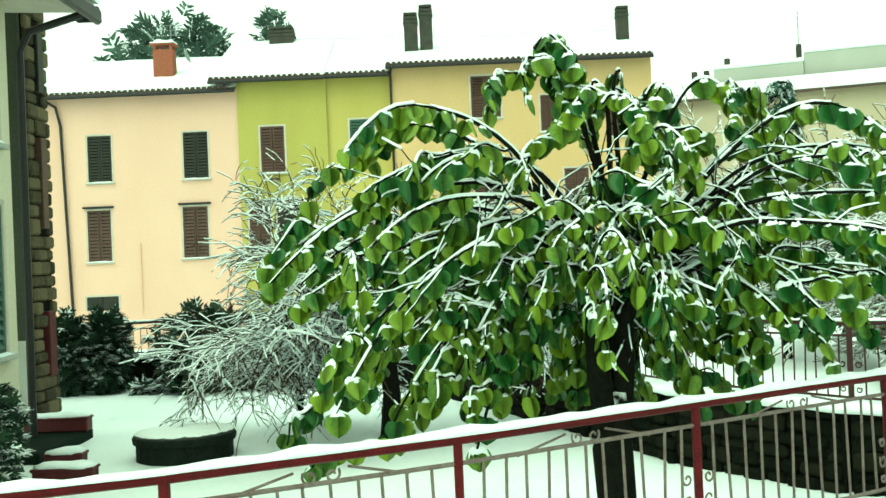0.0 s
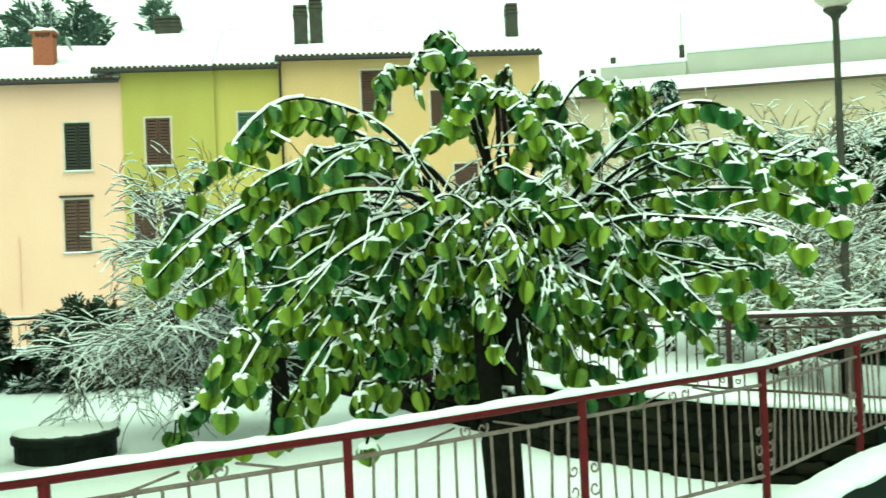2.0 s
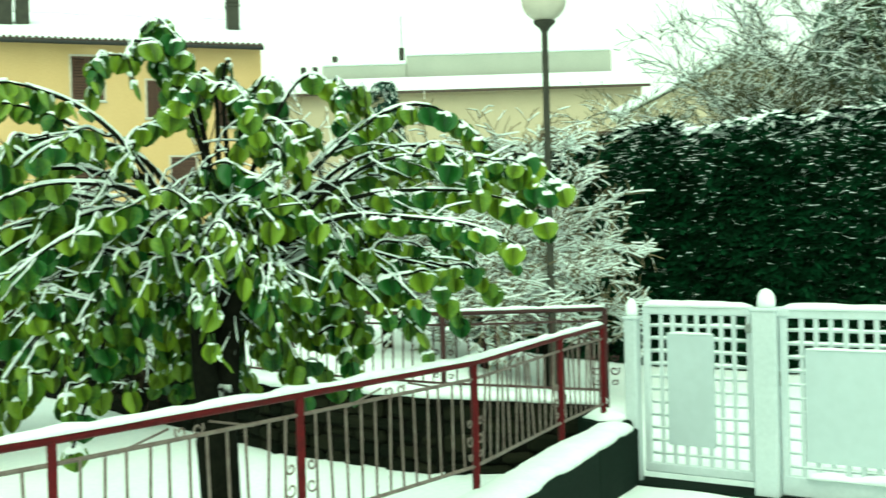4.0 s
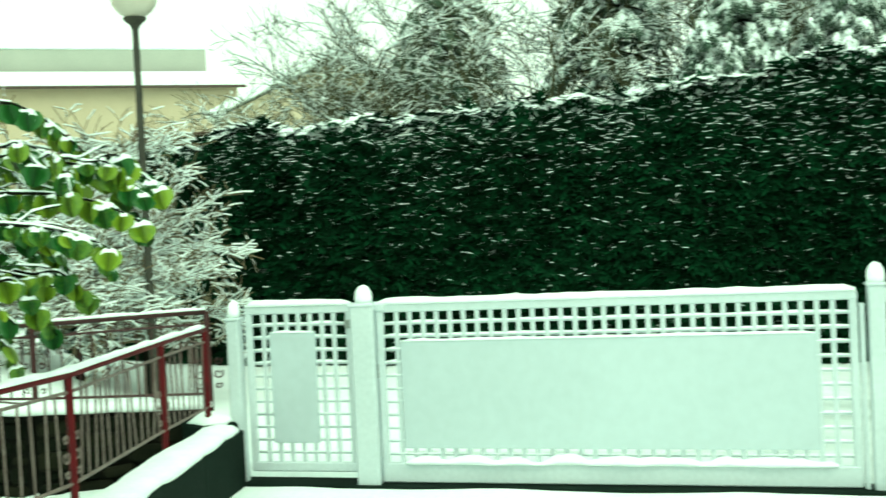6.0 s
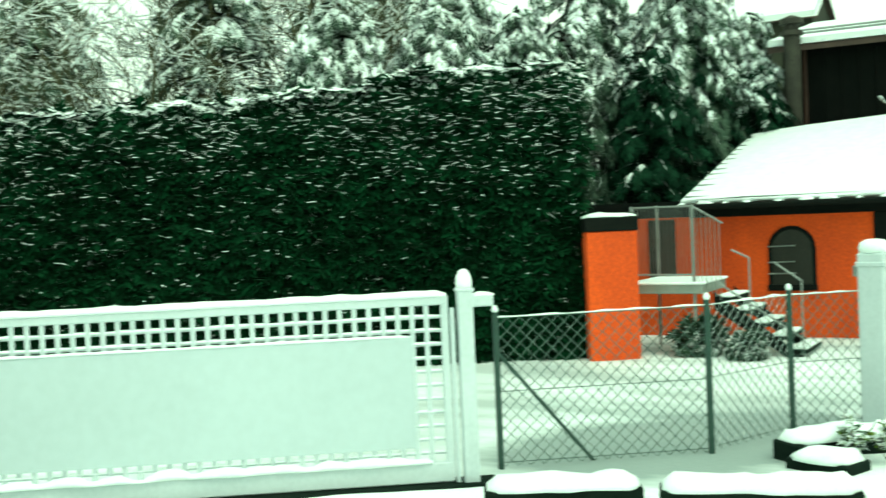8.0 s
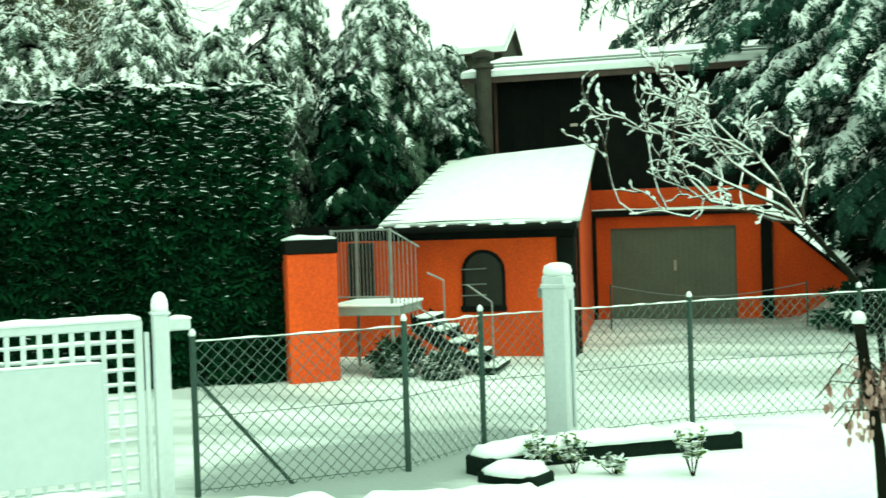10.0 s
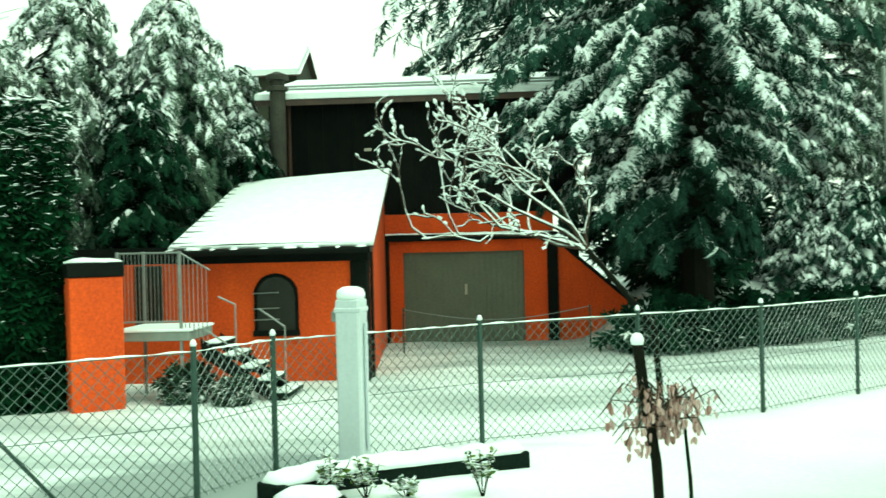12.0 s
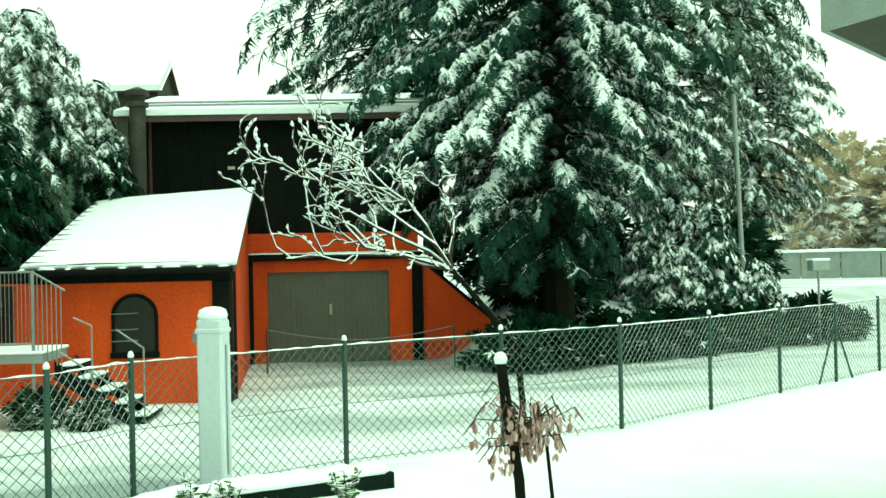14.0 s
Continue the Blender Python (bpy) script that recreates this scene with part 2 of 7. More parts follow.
class Geo:
    """Collects boxes, tubes and sheets for one mesh."""

    def __init__(self):
        self.v, self.f = [], []

    def add(self, v, f):
        k = len(self.v)
        self.v += [tuple(p) for p in v]
        self.f += [tuple(i + k for i in q) for q in f]
        return self

    def box(self, lo, hi, c=0.0, m=None):
        lo, hi = Vector(lo), Vector(hi)
        lo, hi = Vector(map(min, lo, hi)), Vector(map(max, lo, hi))
        if c <= 0:
            v = [Vector((x, y, z)) for x in (lo.x, hi.x) for y in (lo.y, hi.y) for z in (lo.z, hi.z)]
            f = [(0, 1, 3, 2), (4, 6, 7, 5), (0, 4, 5, 1), (2, 3, 7, 6), (0, 2, 6, 4), (1, 5, 7, 3)]
        else:
            c = min(c, min(hi - lo) * 0.45)
            v, ids = [], {}
            for sx in (0, 1):
                for sy in (0, 1):
                    for sz in (0, 1):
                        s = (sx, sy, sz)
                        for ax in range(3):
                            p = [hi[i] if s[i] else lo[i] for i in range(3)]
                            for i in range(3):
                                if i != ax:
                                    p[i] += -c if s[i] else c
                            ids[s, ax] = len(v)
                            v.append(Vector(p))
            f = []
            for ax in range(3):
                b, d = (ax + 1) % 3, (ax + 2) % 3
                for side in (0, 1):
                    q = []
                    for i, j in ((0, 0), (1, 0), (1, 1), (0, 1)):
                        s = [0, 0, 0]
                        s[ax], s[b], s[d] = side, i, j
                        q.append(ids[tuple(s), ax])
                    f.append(q if side else q[::-1])
                for i in (0, 1):
                    for j in (0, 1):
                        s0, s1 = [0, 0, 0], [0, 0, 0]
                        s0[b], s0[d], s1[b], s1[d], s1[ax] = i, j, i, j, 1
                        q = [ids[tuple(s0), b], ids[tuple(s1), b], ids[tuple(s1), d], ids[tuple(s0), d]]
                        f.append(q if i == j else q[::-1])
            for s in [(x, y, z) for x in (0, 1) for y in (0, 1) for z in (0, 1)]:
                q = [ids[s, 0], ids[s, 1], ids[s, 2]]
                f.append(q if sum(s) % 2 else q[::-1])
        if m is not None:
            v = [m @ p for p in v]
        return self.add(v, f)

    def tube(self, pts, r, n=6):
        pts = [Vector(p) for p in pts]
        rs = r if isinstance(r, (list, tuple)) else [r] * len(pts)
        v, f, up = [], [], Vector((0.31, 0.17, 0.93))
        for i, p in enumerate(pts):
            d = (pts[min(i + 1, len(pts) - 1)] - pts[max(i - 1, 0)]).normalized()
            a = d.cross(up)
            a = (a if a.length > 0.05 else d.cross(Vector((1, 0, 0)))).normalized()
            b = a.cross(d)
            up = b
            v += [p + (a * math.cos(6.28319 * k / n) + b * math.sin(6.28319 * k / n)) * rs[i] for k in range(n)]
        for i in range(len(pts) - 1):
            f += [(i * n + k, i * n + (k + 1) % n, (i + 1) * n + (k + 1) % n, (i + 1) * n + k) for k in range(n)]
        f += [tuple(range(n - 1, -1, -1)), tuple(range((len(pts) - 1) * n, len(pts) * n))]
        return self.add(v, f)

    def lathe(self, prof, at, n=16):
        v, f = [], []
        for r, z in prof:
            v += [(at[0] + r * math.cos(6.28319 * k / n), at[1] + r * math.sin(6.28319 * k / n), at[2] + z) for k in range(n)]
        for i in range(len(prof) - 1):
            f += [(i * n + k, i * n + (k + 1) % n, (i + 1) * n + (k + 1) % n, (i + 1) * n + k) for k in range(n)]
        f += [tuple(range(n - 1, -1, -1)), tuple(range((len(prof) - 1) * n, len(prof) * n))]
        return self.add(v, f)

    def slab(self, outline, down):
        """A closed plate from a 3D outline, thickened along the vector down."""
        n, d = len(outline), Vector(down)
        v = [Vector(p) for p in outline] + [Vector(p) + d for p in outline]
        f = [tuple(range(n)), tuple(range(2 * n - 1, n - 1, -1))]
        f += [(i, n + i, n + (i + 1) % n, (i + 1) % n) for i in range(n)]
        return self.add(v, f)

    def ob(self, name, material, parent=None, label="", smooth=False, kind="", weld=False):
        o = ORIGIN[parent.name] if parent else Vector((0, 0, 0))
        me = bpy.data.meshes.new(name)
        me.from_pydata([tuple(Vector(p) - o) for p in self.v], [], self.f)
        bm = bmesh.new()
        bm.from_mesh(me)
        if weld:
            bmesh.ops.remove_doubles(bm, verts=bm.verts, dist=0.0005)
        bmesh.ops.recalc_face_normals(bm, faces=bm.faces)
        bm.to_mesh(me)
        bm.free()
        if smooth:
            me.shade_smooth()
        return link_mesh(name, me, material, parent, label, kind)


def along(p, q):
    """The frame at p with x towards q, z up."""
    a = math.atan2(q[1] - p[1], q[0] - p[0])
    return Matrix.Translation((p[0], p[1], p[2] if len(p) > 2 else 0)) @ Matrix.Rotation(a, 4, "Z")


def flat(p, q):
    return math.hypot(q[0] - p[0], q[1] - p[1])


def snow_strip(geo, pts, width, height, step=0.12, rough=0.35):
    """A soft lump of snow lying along a line."""
    dense = []
    for p, q in zip(pts, pts[1:]):
        p, q = Vector(p), Vector(q)
        k = max(1, int((q - p).length / step))
        dense += [p.lerp(q, i / k) for i in range(k)]
    dense.append(Vector(pts[-1]))
    v, f = [], []
    prof = [(-0.5, 0), (-0.52, 0.35), (-0.36, 0.82), (0, 1.0), (0.36, 0.82), (0.52, 0.35), (0.5, 0)]
    n = len(prof)
    for i, p in enumerate(dense):
        d = dense[min(i + 1, len(dense) - 1)] - dense[max(i - 1, 0)]
        s = Vector((d.y, -d.x, 0)).normalized()
        hw = 1 + rough * (noise.noise(p * 4.1) * 0.9)
        hh = height * (1 + rough * noise.noise(p * 5.7 + Vector((3, 1, 7))) * 1.6)
        if i in (0, len(dense) - 1):
            hw, hh = hw * 0.6, hh * 0.4
        for k, (a, b) in enumerate(prof):
            jit = rough * 0.25 * noise.noise(p * 11 + Vector((k * 3.3, 0, 0)))
            v.append(p + s * (a * width * hw * (1 + jit)) + Vector((0, 0, max(b * hh, 0.0) - (0.004 if b == 0 else 0))))
    for i in range(len(dense) - 1):
        f += [(i * n + k, i * n + k + 1, (i + 1) * n + k + 1, (i + 1) * n + k) for k in range(n - 1)]
        f.append((i * n + n - 1, i * n, (i + 1) * n, (i + 1) * n + n - 1))
    f += [tuple(range(n - 1, -1, -1)), tuple(range((len(dense) - 1) * n, len(dense) * n))]
    geo.add(v, f)


def segments(P, Q, R0, R1, n=4):
    """Many straight tapered twigs at once: quads."""
    P, Q = np.asarray(P, float), np.asarray(Q, float)
    R0, R1 = np.asarray(R0, float), np.asarray(R1, float)
    D = Q - P
    D /= np.linalg.norm(D, axis=1)[:, None] + 1e-9
    A = np.cross(D, [0.13, 0.07, 0.99])
    A /= np.linalg.norm(A, axis=1)[:, None] + 1e-9
    Bv = np.cross(A, D)
    rings = []
    for C, R in ((P, R0), (Q, R1)):
        for k in range(n):
            w = 6.28319 * k / n + 0.785
            rings.append(C + (A * math.cos(w) + Bv * math.sin(w)) * R[:, None])
    V = np.stack(rings, 1).reshape(-1, 3)
    base = (np.arange(len(P)) * 2 * n)[:, None, None]
    t = np.array([[k, (k + 1) % n, n + (k + 1) % n, n + k] for k in range(n)])
    return V, (base + t[None]).reshape(-1, 4)


def scatter(tv, tf, M, T):
    """Copies of a small template (tv, tf) by turns M (n,3,3) and places T (n,3), joined."""
    V = np.einsum("nij,kj->nki", M, tv) + T[:, None, :]
    F = tf[None] + (np.arange(len(T)) * len(tv))[:, None, None]
    return V.reshape(-1, 3), F.reshape(-1, tf.shape[1])


def frames_of(D, N):
    """Turns whose y follows D and whose z is near N."""
    D = D / (np.linalg.norm(D, axis=1)[:, None] + 1e-9)
    X = np.cross(D, N)
    X /= np.linalg.norm(X, axis=1)[:, None] + 1e-9
    Z = np.cross(X, D)
    return np.stack([X, D, Z], 2)


def spray_template(fingers=5, width=0.5, droop=0.25, fat=0.11):
    """A feathery flat twig of length 1 along y: a spine and paired fingers, as quads."""
    v, f = [], []

    def blade(a, b, w):
        a, b = Vector(a), Vector(b)
        s = (b - a).cross(Vector((0, 0, 1))).normalized() * w
        k = len(v)
        mid = a.lerp(b, 0.5) + Vector((0, 0, w * 0.4))
        v.extend([a - s * 0.5, a + s * 0.5, mid + s, mid - s, b + s * 0.15, b - s * 0.15])
        f.extend([(k, k + 1, k + 2, k + 3), (k + 3, k + 2, k + 4, k + 5)])

    def needle(a, b, w):
        a, b = Vector(a), Vector(b)
        s = (b - a).cross(Vector((0, 0, 1))).normalized() * w
        k = len(v)
        v.extend([a - s, a + s, b + s * 0.35, b - s * 0.35])
        f.append((k, k + 1, k + 2, k + 3))

    blade((0, 0, 0), (0, 1, -droop), fat * 0.8)
    for i in range(fingers):
        t = 0.06 + 0.8 * i / fingers
        ln = width * (1 - 0.55 * t)
        for s in (-1, 1):
            needle((0, t, -droop * t * t), (s * ln, t + 0.3, -droop * t * t - 0.25 * ln), fat)
    return np.array([tuple(p) for p in v]), np.array(f)


def needle_spray(fingers, width, droop, fat, seed):
    """An uneven feathery twig of length 1 along y: tapering side shoots off a drooping spine."""
    r = random.Random(seed)
    v, f = [], []

    def shoot(a, b, w):
        a, b = Vector(a), Vector(b)
        side = (b - a).cross(Vector((0, 0, 1))).normalized() * w
        k = len(v)
        v.extend([a - side, a + side, b])
        f.append((k, k + 1, k + 2))

    shoot((0, 0, 0), (0.03, 0.6, -droop * 0.36), fat * 1.2)
    shoot((0, 0.35, -droop * 0.12), (0, 1, -droop), fat * 1.1)
    for i in range(fingers * 2):
        t = 0.04 + 0.82 * (i + r.uniform(-0.4, 0.4)) / (fingers * 2)
        ln = width * (1.05 - 0.6 * t) * r.uniform(0.6, 1.25)
        s = 1 if i % 2 else -1
        z = -droop * t * t
        shoot((0, t, z), (s * ln * r.uniform(0.75, 1.0), t + ln * r.uniform(0.35, 0.95), z - ln * r.uniform(0.1, 0.6)), fat * r.uniform(0.7, 1.2))
    return np.array([tuple(p) for p in v]), np.array(f)


SPRAYS = [needle_spray(6, 0.42, 0.42, 0.055, k) for k in range(4)]
SNOWSPRAYS = [needle_spray(5, 0.38, 0.48, 0.085, 10 + k) for k in range(3)]


def scatter_any(templates, M, T):
    """Copies of several templates in turn, joined."""
    Vs, Fs, base = [], [], 0
    for k, (tv, tf) in enumerate(templates):
        V, F = scatter(tv, tf, M[k::len(templates)], T[k::len(templates)])
        Vs.append(V), Fs.append(F + base)
        base += len(V)
    return np.concatenate(Vs), np.concatenate(Fs)


TUFT = spray_template(3, 0.58, 0.35, 0.14)
# ---- ground ----
WALL_LINE = [(-9.5, 20.0), (-1.2, 19.8), (1.0, 14.6), (2.3, 10.87), (3.34, 9.35), (4.62, 8.7)]
STREET = WALL_LINE + [(6.2, 11.0), (7.6, 15.5), (9.5, 30), (60, 400), (-400, 400), (-400, 20)]
RAMP = [(4.62, 8.7), (6.2, 11.0), (7.6, 15.5), (9.5, 30), (60, 400)]


def inside(x, y, poly):
    c = False
    for (x0, y0), (x1, y1) in zip(poly, poly[1:] + poly[:1]):
        if (y0 > y) != (y1 > y) and x < (x1 - x0) * (y - y0) / (y1 - y0) + x0:
            c = not c
    return c


def line_dist(x, y, line):
    best = 1e9
    for (x0, y0), (x1, y1) in zip(line, line[1:]):
        t = max(0, min(1, ((x - x0) * (x1 - x0) + (y - y0) * (y1 - y0)) / ((x1 - x0) ** 2 + (y1 - y0) ** 2)))
        best = min(best, math.hypot(x - x0 - t * (x1 - x0), y - y0 - t * (y1 - y0)))
    return best


def ground_z(x, y):
    z = 0.025 * noise.noise(Vector((x * 0.7, y * 0.7, 0))) + 0.012 * noise.noise(Vector((x * 2.3, y * 2.3, 4)))
    if inside(x, y, STREET) and line_dist(x, y, WALL_LINE) > 0.22:
        if y > 20.6 and x < 6:
            s = min(1.0, (y - 20.6) / 8) * min(1.0, (6 - x) / 4)
            z -= 2.0 * s * s * (3 - 2 * s)
        t = min(1.0, line_dist(x, y, RAMP) / 2.5)
        z += 0.62 * t * t * (3 - 2 * t)
    # wooded bank held by the wing wall
    d, e = (x - 19.6) * 0.835 + (y + 2) * 0.55, (-1.0 - y) / 1.8
    if d > 0 and e > 0:
        d, e = min(1.0, d / 2.6), min(1.0, e)
        z += 1.05 * d * d * (3 - 2 * d) * e * e * (3 - 2 * e)
    return z


def axis(lo, hi, step):
    a = list(np.arange(lo, hi + 1e-6, step))
    out, d = [], step
    while d < 1500:
        d *= 1.5
        out.append(d)
    tail = np.cumsum(out)
    return [lo - t for t in tail[::-1]] + a + [hi + t for t in tail]


gx, gy = axis(-12, 26, 0.27), axis(-12, 26, 0.27)
gv = [(x, y, ground_z(x, y)) for y in gy for x in gx]
nx = len(gx)
gf = [(j * nx + i, j * nx + i + 1, (j + 1) * nx + i + 1, (j + 1) * nx + i) for j in range(len(gy) - 1) for i in range(nx - 1)]


def ground_material():
    m = mat("snowy_ground", SNOW, (0.76, 0.84, 0.83), 0.8, 0.8, 0.5, 18)
    nt = m.node_tree
    n, l = nt.nodes, nt.links
    bsdf = n["Principled BSDF"]
    old = bsdf.inputs["Base Color"].links[0].from_socket
    geo = n.new("ShaderNodeNewGeometry")
    mp = n.new("ShaderNodeMapping")
    mp.inputs["Rotation"].default_value = (0, 0, radians(42))
    mp.inputs["Scale"].default_value = (0.9, 0.28, 1)
    l.new(geo.outputs["Position"], mp.inputs[0])
    slush = n.new("ShaderNodeTexNoise")
    slush.inputs["Scale"].default_value = 0.75
    slush.inputs["Detail"].default_value = 6
    slush.inputs["Roughness"].default_value = 0.62
    l.new(mp.outputs[0], slush.inputs["Vector"])
    # the driven yard behind the wire fence is thinly covered
    dot = n.new("ShaderNodeVectorMath")
    dot.operation = "DOT_PRODUCT"
    dot.inputs[1].default_value = (0.76, 0.65, 0)
    l.new(geo.outputs["Position"], dot.inputs[0])
    yard = n.new("ShaderNodeMapRange")
    yard.inputs["From Min"].default_value, yard.inputs["From Max"].default_value = 8.9, 10.2
    l.new(dot.outputs["Value"], yard.inputs["Value"])
    sx = n.new("ShaderNodeSeparateXYZ")
    l.new(geo.outputs["Position"], sx.inputs[0])
    ylim = n.new("ShaderNodeMapRange")
    ylim.inputs["From Min"].default_value, ylim.inputs["From Max"].default_value = 9.0, 6.0
    l.new(sx.outputs["Y"], ylim.inputs["Value"])
    xlim = n.new("ShaderNodeMapRange")
    xlim.inputs["From Min"].default_value, xlim.inputs["From Max"].default_value = 7.0, 8.5
    l.new(sx.outputs["X"], xlim.inputs["Value"])
    mask = n.new("ShaderNodeMath")
    mask.operation = "MULTIPLY"
    l.new(yard.outputs[0], mask.inputs[0])
    l.new(ylim.outputs[0], mask.inputs[1])
    mask2 = n.new("ShaderNodeMath")
    mask2.operation = "MULTIPLY"
    l.new(mask.outputs[0], mask2.inputs[0])
    l.new(xlim.outputs[0], mask2.inputs[1])
    wet = n.new("ShaderNodeMapRange")
    wet.inputs["From Min"].default_value, wet.inputs["From Max"].default_value = 0.40, 0.62
    wet.inputs["To Max"].default_value = 0.62
    l.new(slush.outputs[0], wet.inputs["Value"])
    k = n.new("ShaderNodeMath")
    k.operation = "MULTIPLY"
    l.new(wet.outputs[0], k.inputs[0])
    l.new(mask2.outputs[0], k.inputs[1])
    mx = n.new("ShaderNodeMix")
    mx.data_type = "RGBA"
    mx.inputs["B"].default_value = (0.17, 0.215, 0.205, 1)
    # wet patch of slush at the foot of the wire fence
    patch = n.new("ShaderNodeMapping")
    patch.vector_type = "TEXTURE"
    patch.inputs["Location"].default_value = (9.5, 3.0, 0)
    patch.inputs["Rotation"].default_value = (0, 0, radians(-50))
    patch.inputs["Scale"].default_value = (2.5, 1.7, 9)
    l.new(geo.outputs["Position"], patch.inputs[0])
    ball = n.new("ShaderNodeTexGradient")
    ball.gradient_type = "SPHERICAL"
    l.new(patch.outputs[0], ball.inputs[0])
    addn = n.new("ShaderNodeMath")
    addn.operation = "ADD"
    l.new(ball.outputs["Fac"], addn.inputs[0])
    l.new(slush.outputs[0], addn.inputs[1])
    spot = n.new("ShaderNodeMapRange")
    spot.inputs["From Min"].default_value, spot.inputs["From Max"].default_value = 0.62, 0.90
    spot.inputs["To Max"].default_value = 0.85
    l.new(addn.outputs[0], spot.inputs["Value"])
    most = n.new("ShaderNodeMath")
    most.operation = "MAXIMUM"
    l.new(spot.outputs[0], most.inputs[0])
    l.new(k.outputs[0], most.inputs[1])
    l.new(old, mx.inputs["A"])
    l.new(most.outputs[0], mx.inputs["Factor"])
    l.new(mx.outputs["Result"], bsdf.inputs["Base Color"])
    return m


ground = np_mesh("ground", gv, gf, ground_material(), smooth=True)
tagged(ground, "snow-covered garden, street and slushy yard", "ground", kind="structure")


# ---- garden retaining wall with the street fence ----
def wall_top(i):
    return (0.52, 0.56, 0.66, 0.69, 0.69, 0.62)[i]


retaining = thing("retaining_wall", (2.3, 10.87, 0), "dark mossy stone retaining wall with a snowy coping", "wall", kind="structure")
core, cap = Geo(), Geo()
for i, (p, q) in enumerate(zip(WALL_LINE, WALL_LINE[1:])):
    a, b = wall_top(i), wall_top(i + 1)
    m = along(p, q)
    L = flat(p, q)
    v = [m @ Vector(c) for c in ((0, -0.13, -0.3), (L, -0.13, -0.3), (L, 0.22, -0.3), (0, 0.22, -0.3),
                                 (0, -0.13, a), (L, -0.13, b), (L, 0.22, b), (0, 0.22, a))]
    core.add(v, [(0, 3, 2, 1), (4, 5, 6, 7), (0, 1, 5, 4), (1, 2, 6, 5), (2, 3, 7, 6), (3, 0, 4, 7)])
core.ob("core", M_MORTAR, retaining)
snow_strip(cap, [(x, y, wall_top(i) - 0.01) for i, (x, y) in enumerate(WALL_LINE)], 0.46, 0.07, 0.1)
cap.ob("snow_coping", M_SNOWCAP, retaining, "white snow coping", smooth=True)
stones = Geo()
for i, (p, q) in enumerate(zip(WALL_LINE, WALL_LINE[1:])):
    m = along(p, q)
    L = flat(p, q)
    top = min(wall_top(i), wall_top(i + 1))
    z, row = -0.02, 0
    while z < top - 0.06:
        h = rnd.uniform(0.10, 0.16)
        h = min(h, top - z)
        x = 0.0
        while x < L - 0.05:
            w = min(rnd.uniform(0.18, 0.42), L - x)
            mid = Vector((x + w / 2, -0.12, z + h / 2))
            tilt = m @ Matrix.Translation(mid) @ Matrix.Rotation(rnd.gauss(0, 0.07), 4, "Y")
            a, b = w / 2 - 0.01, h / 2 * rnd.uniform(0.72, 1.12)
            stones.box((-a, -0.03 - rnd.uniform(0.01, 0.07), -b), (a, 0.02, b), 0.03, tilt)
            x += w
        z += h
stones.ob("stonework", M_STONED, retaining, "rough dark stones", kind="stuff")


def picket_mesh(h, r, material):
    g = Geo().tube([(0, 0, 0), (0, 0, h * 0.5), (0, 0, h)], r, 5)
    me = bpy.data.meshes.new("picket")
    me.from_pydata(g.v, [], g.f)
    me.materials.append(material)
    return me


def scroll(g, m, x, z, s, flip=1):
    """A wrought-iron S scroll in the plane of the fence."""
    pts = []
    for k in range(26):
        t = k / 25
        ang = t * 2.2 * math.pi
        r = s * (0.28 + 0.72 * t) * 0.5
        pts.append(m @ Vector((x + flip * r * math.cos(ang), 0, z + r * math.sin(ang))))
    g.tube(pts, 0.006, 4)


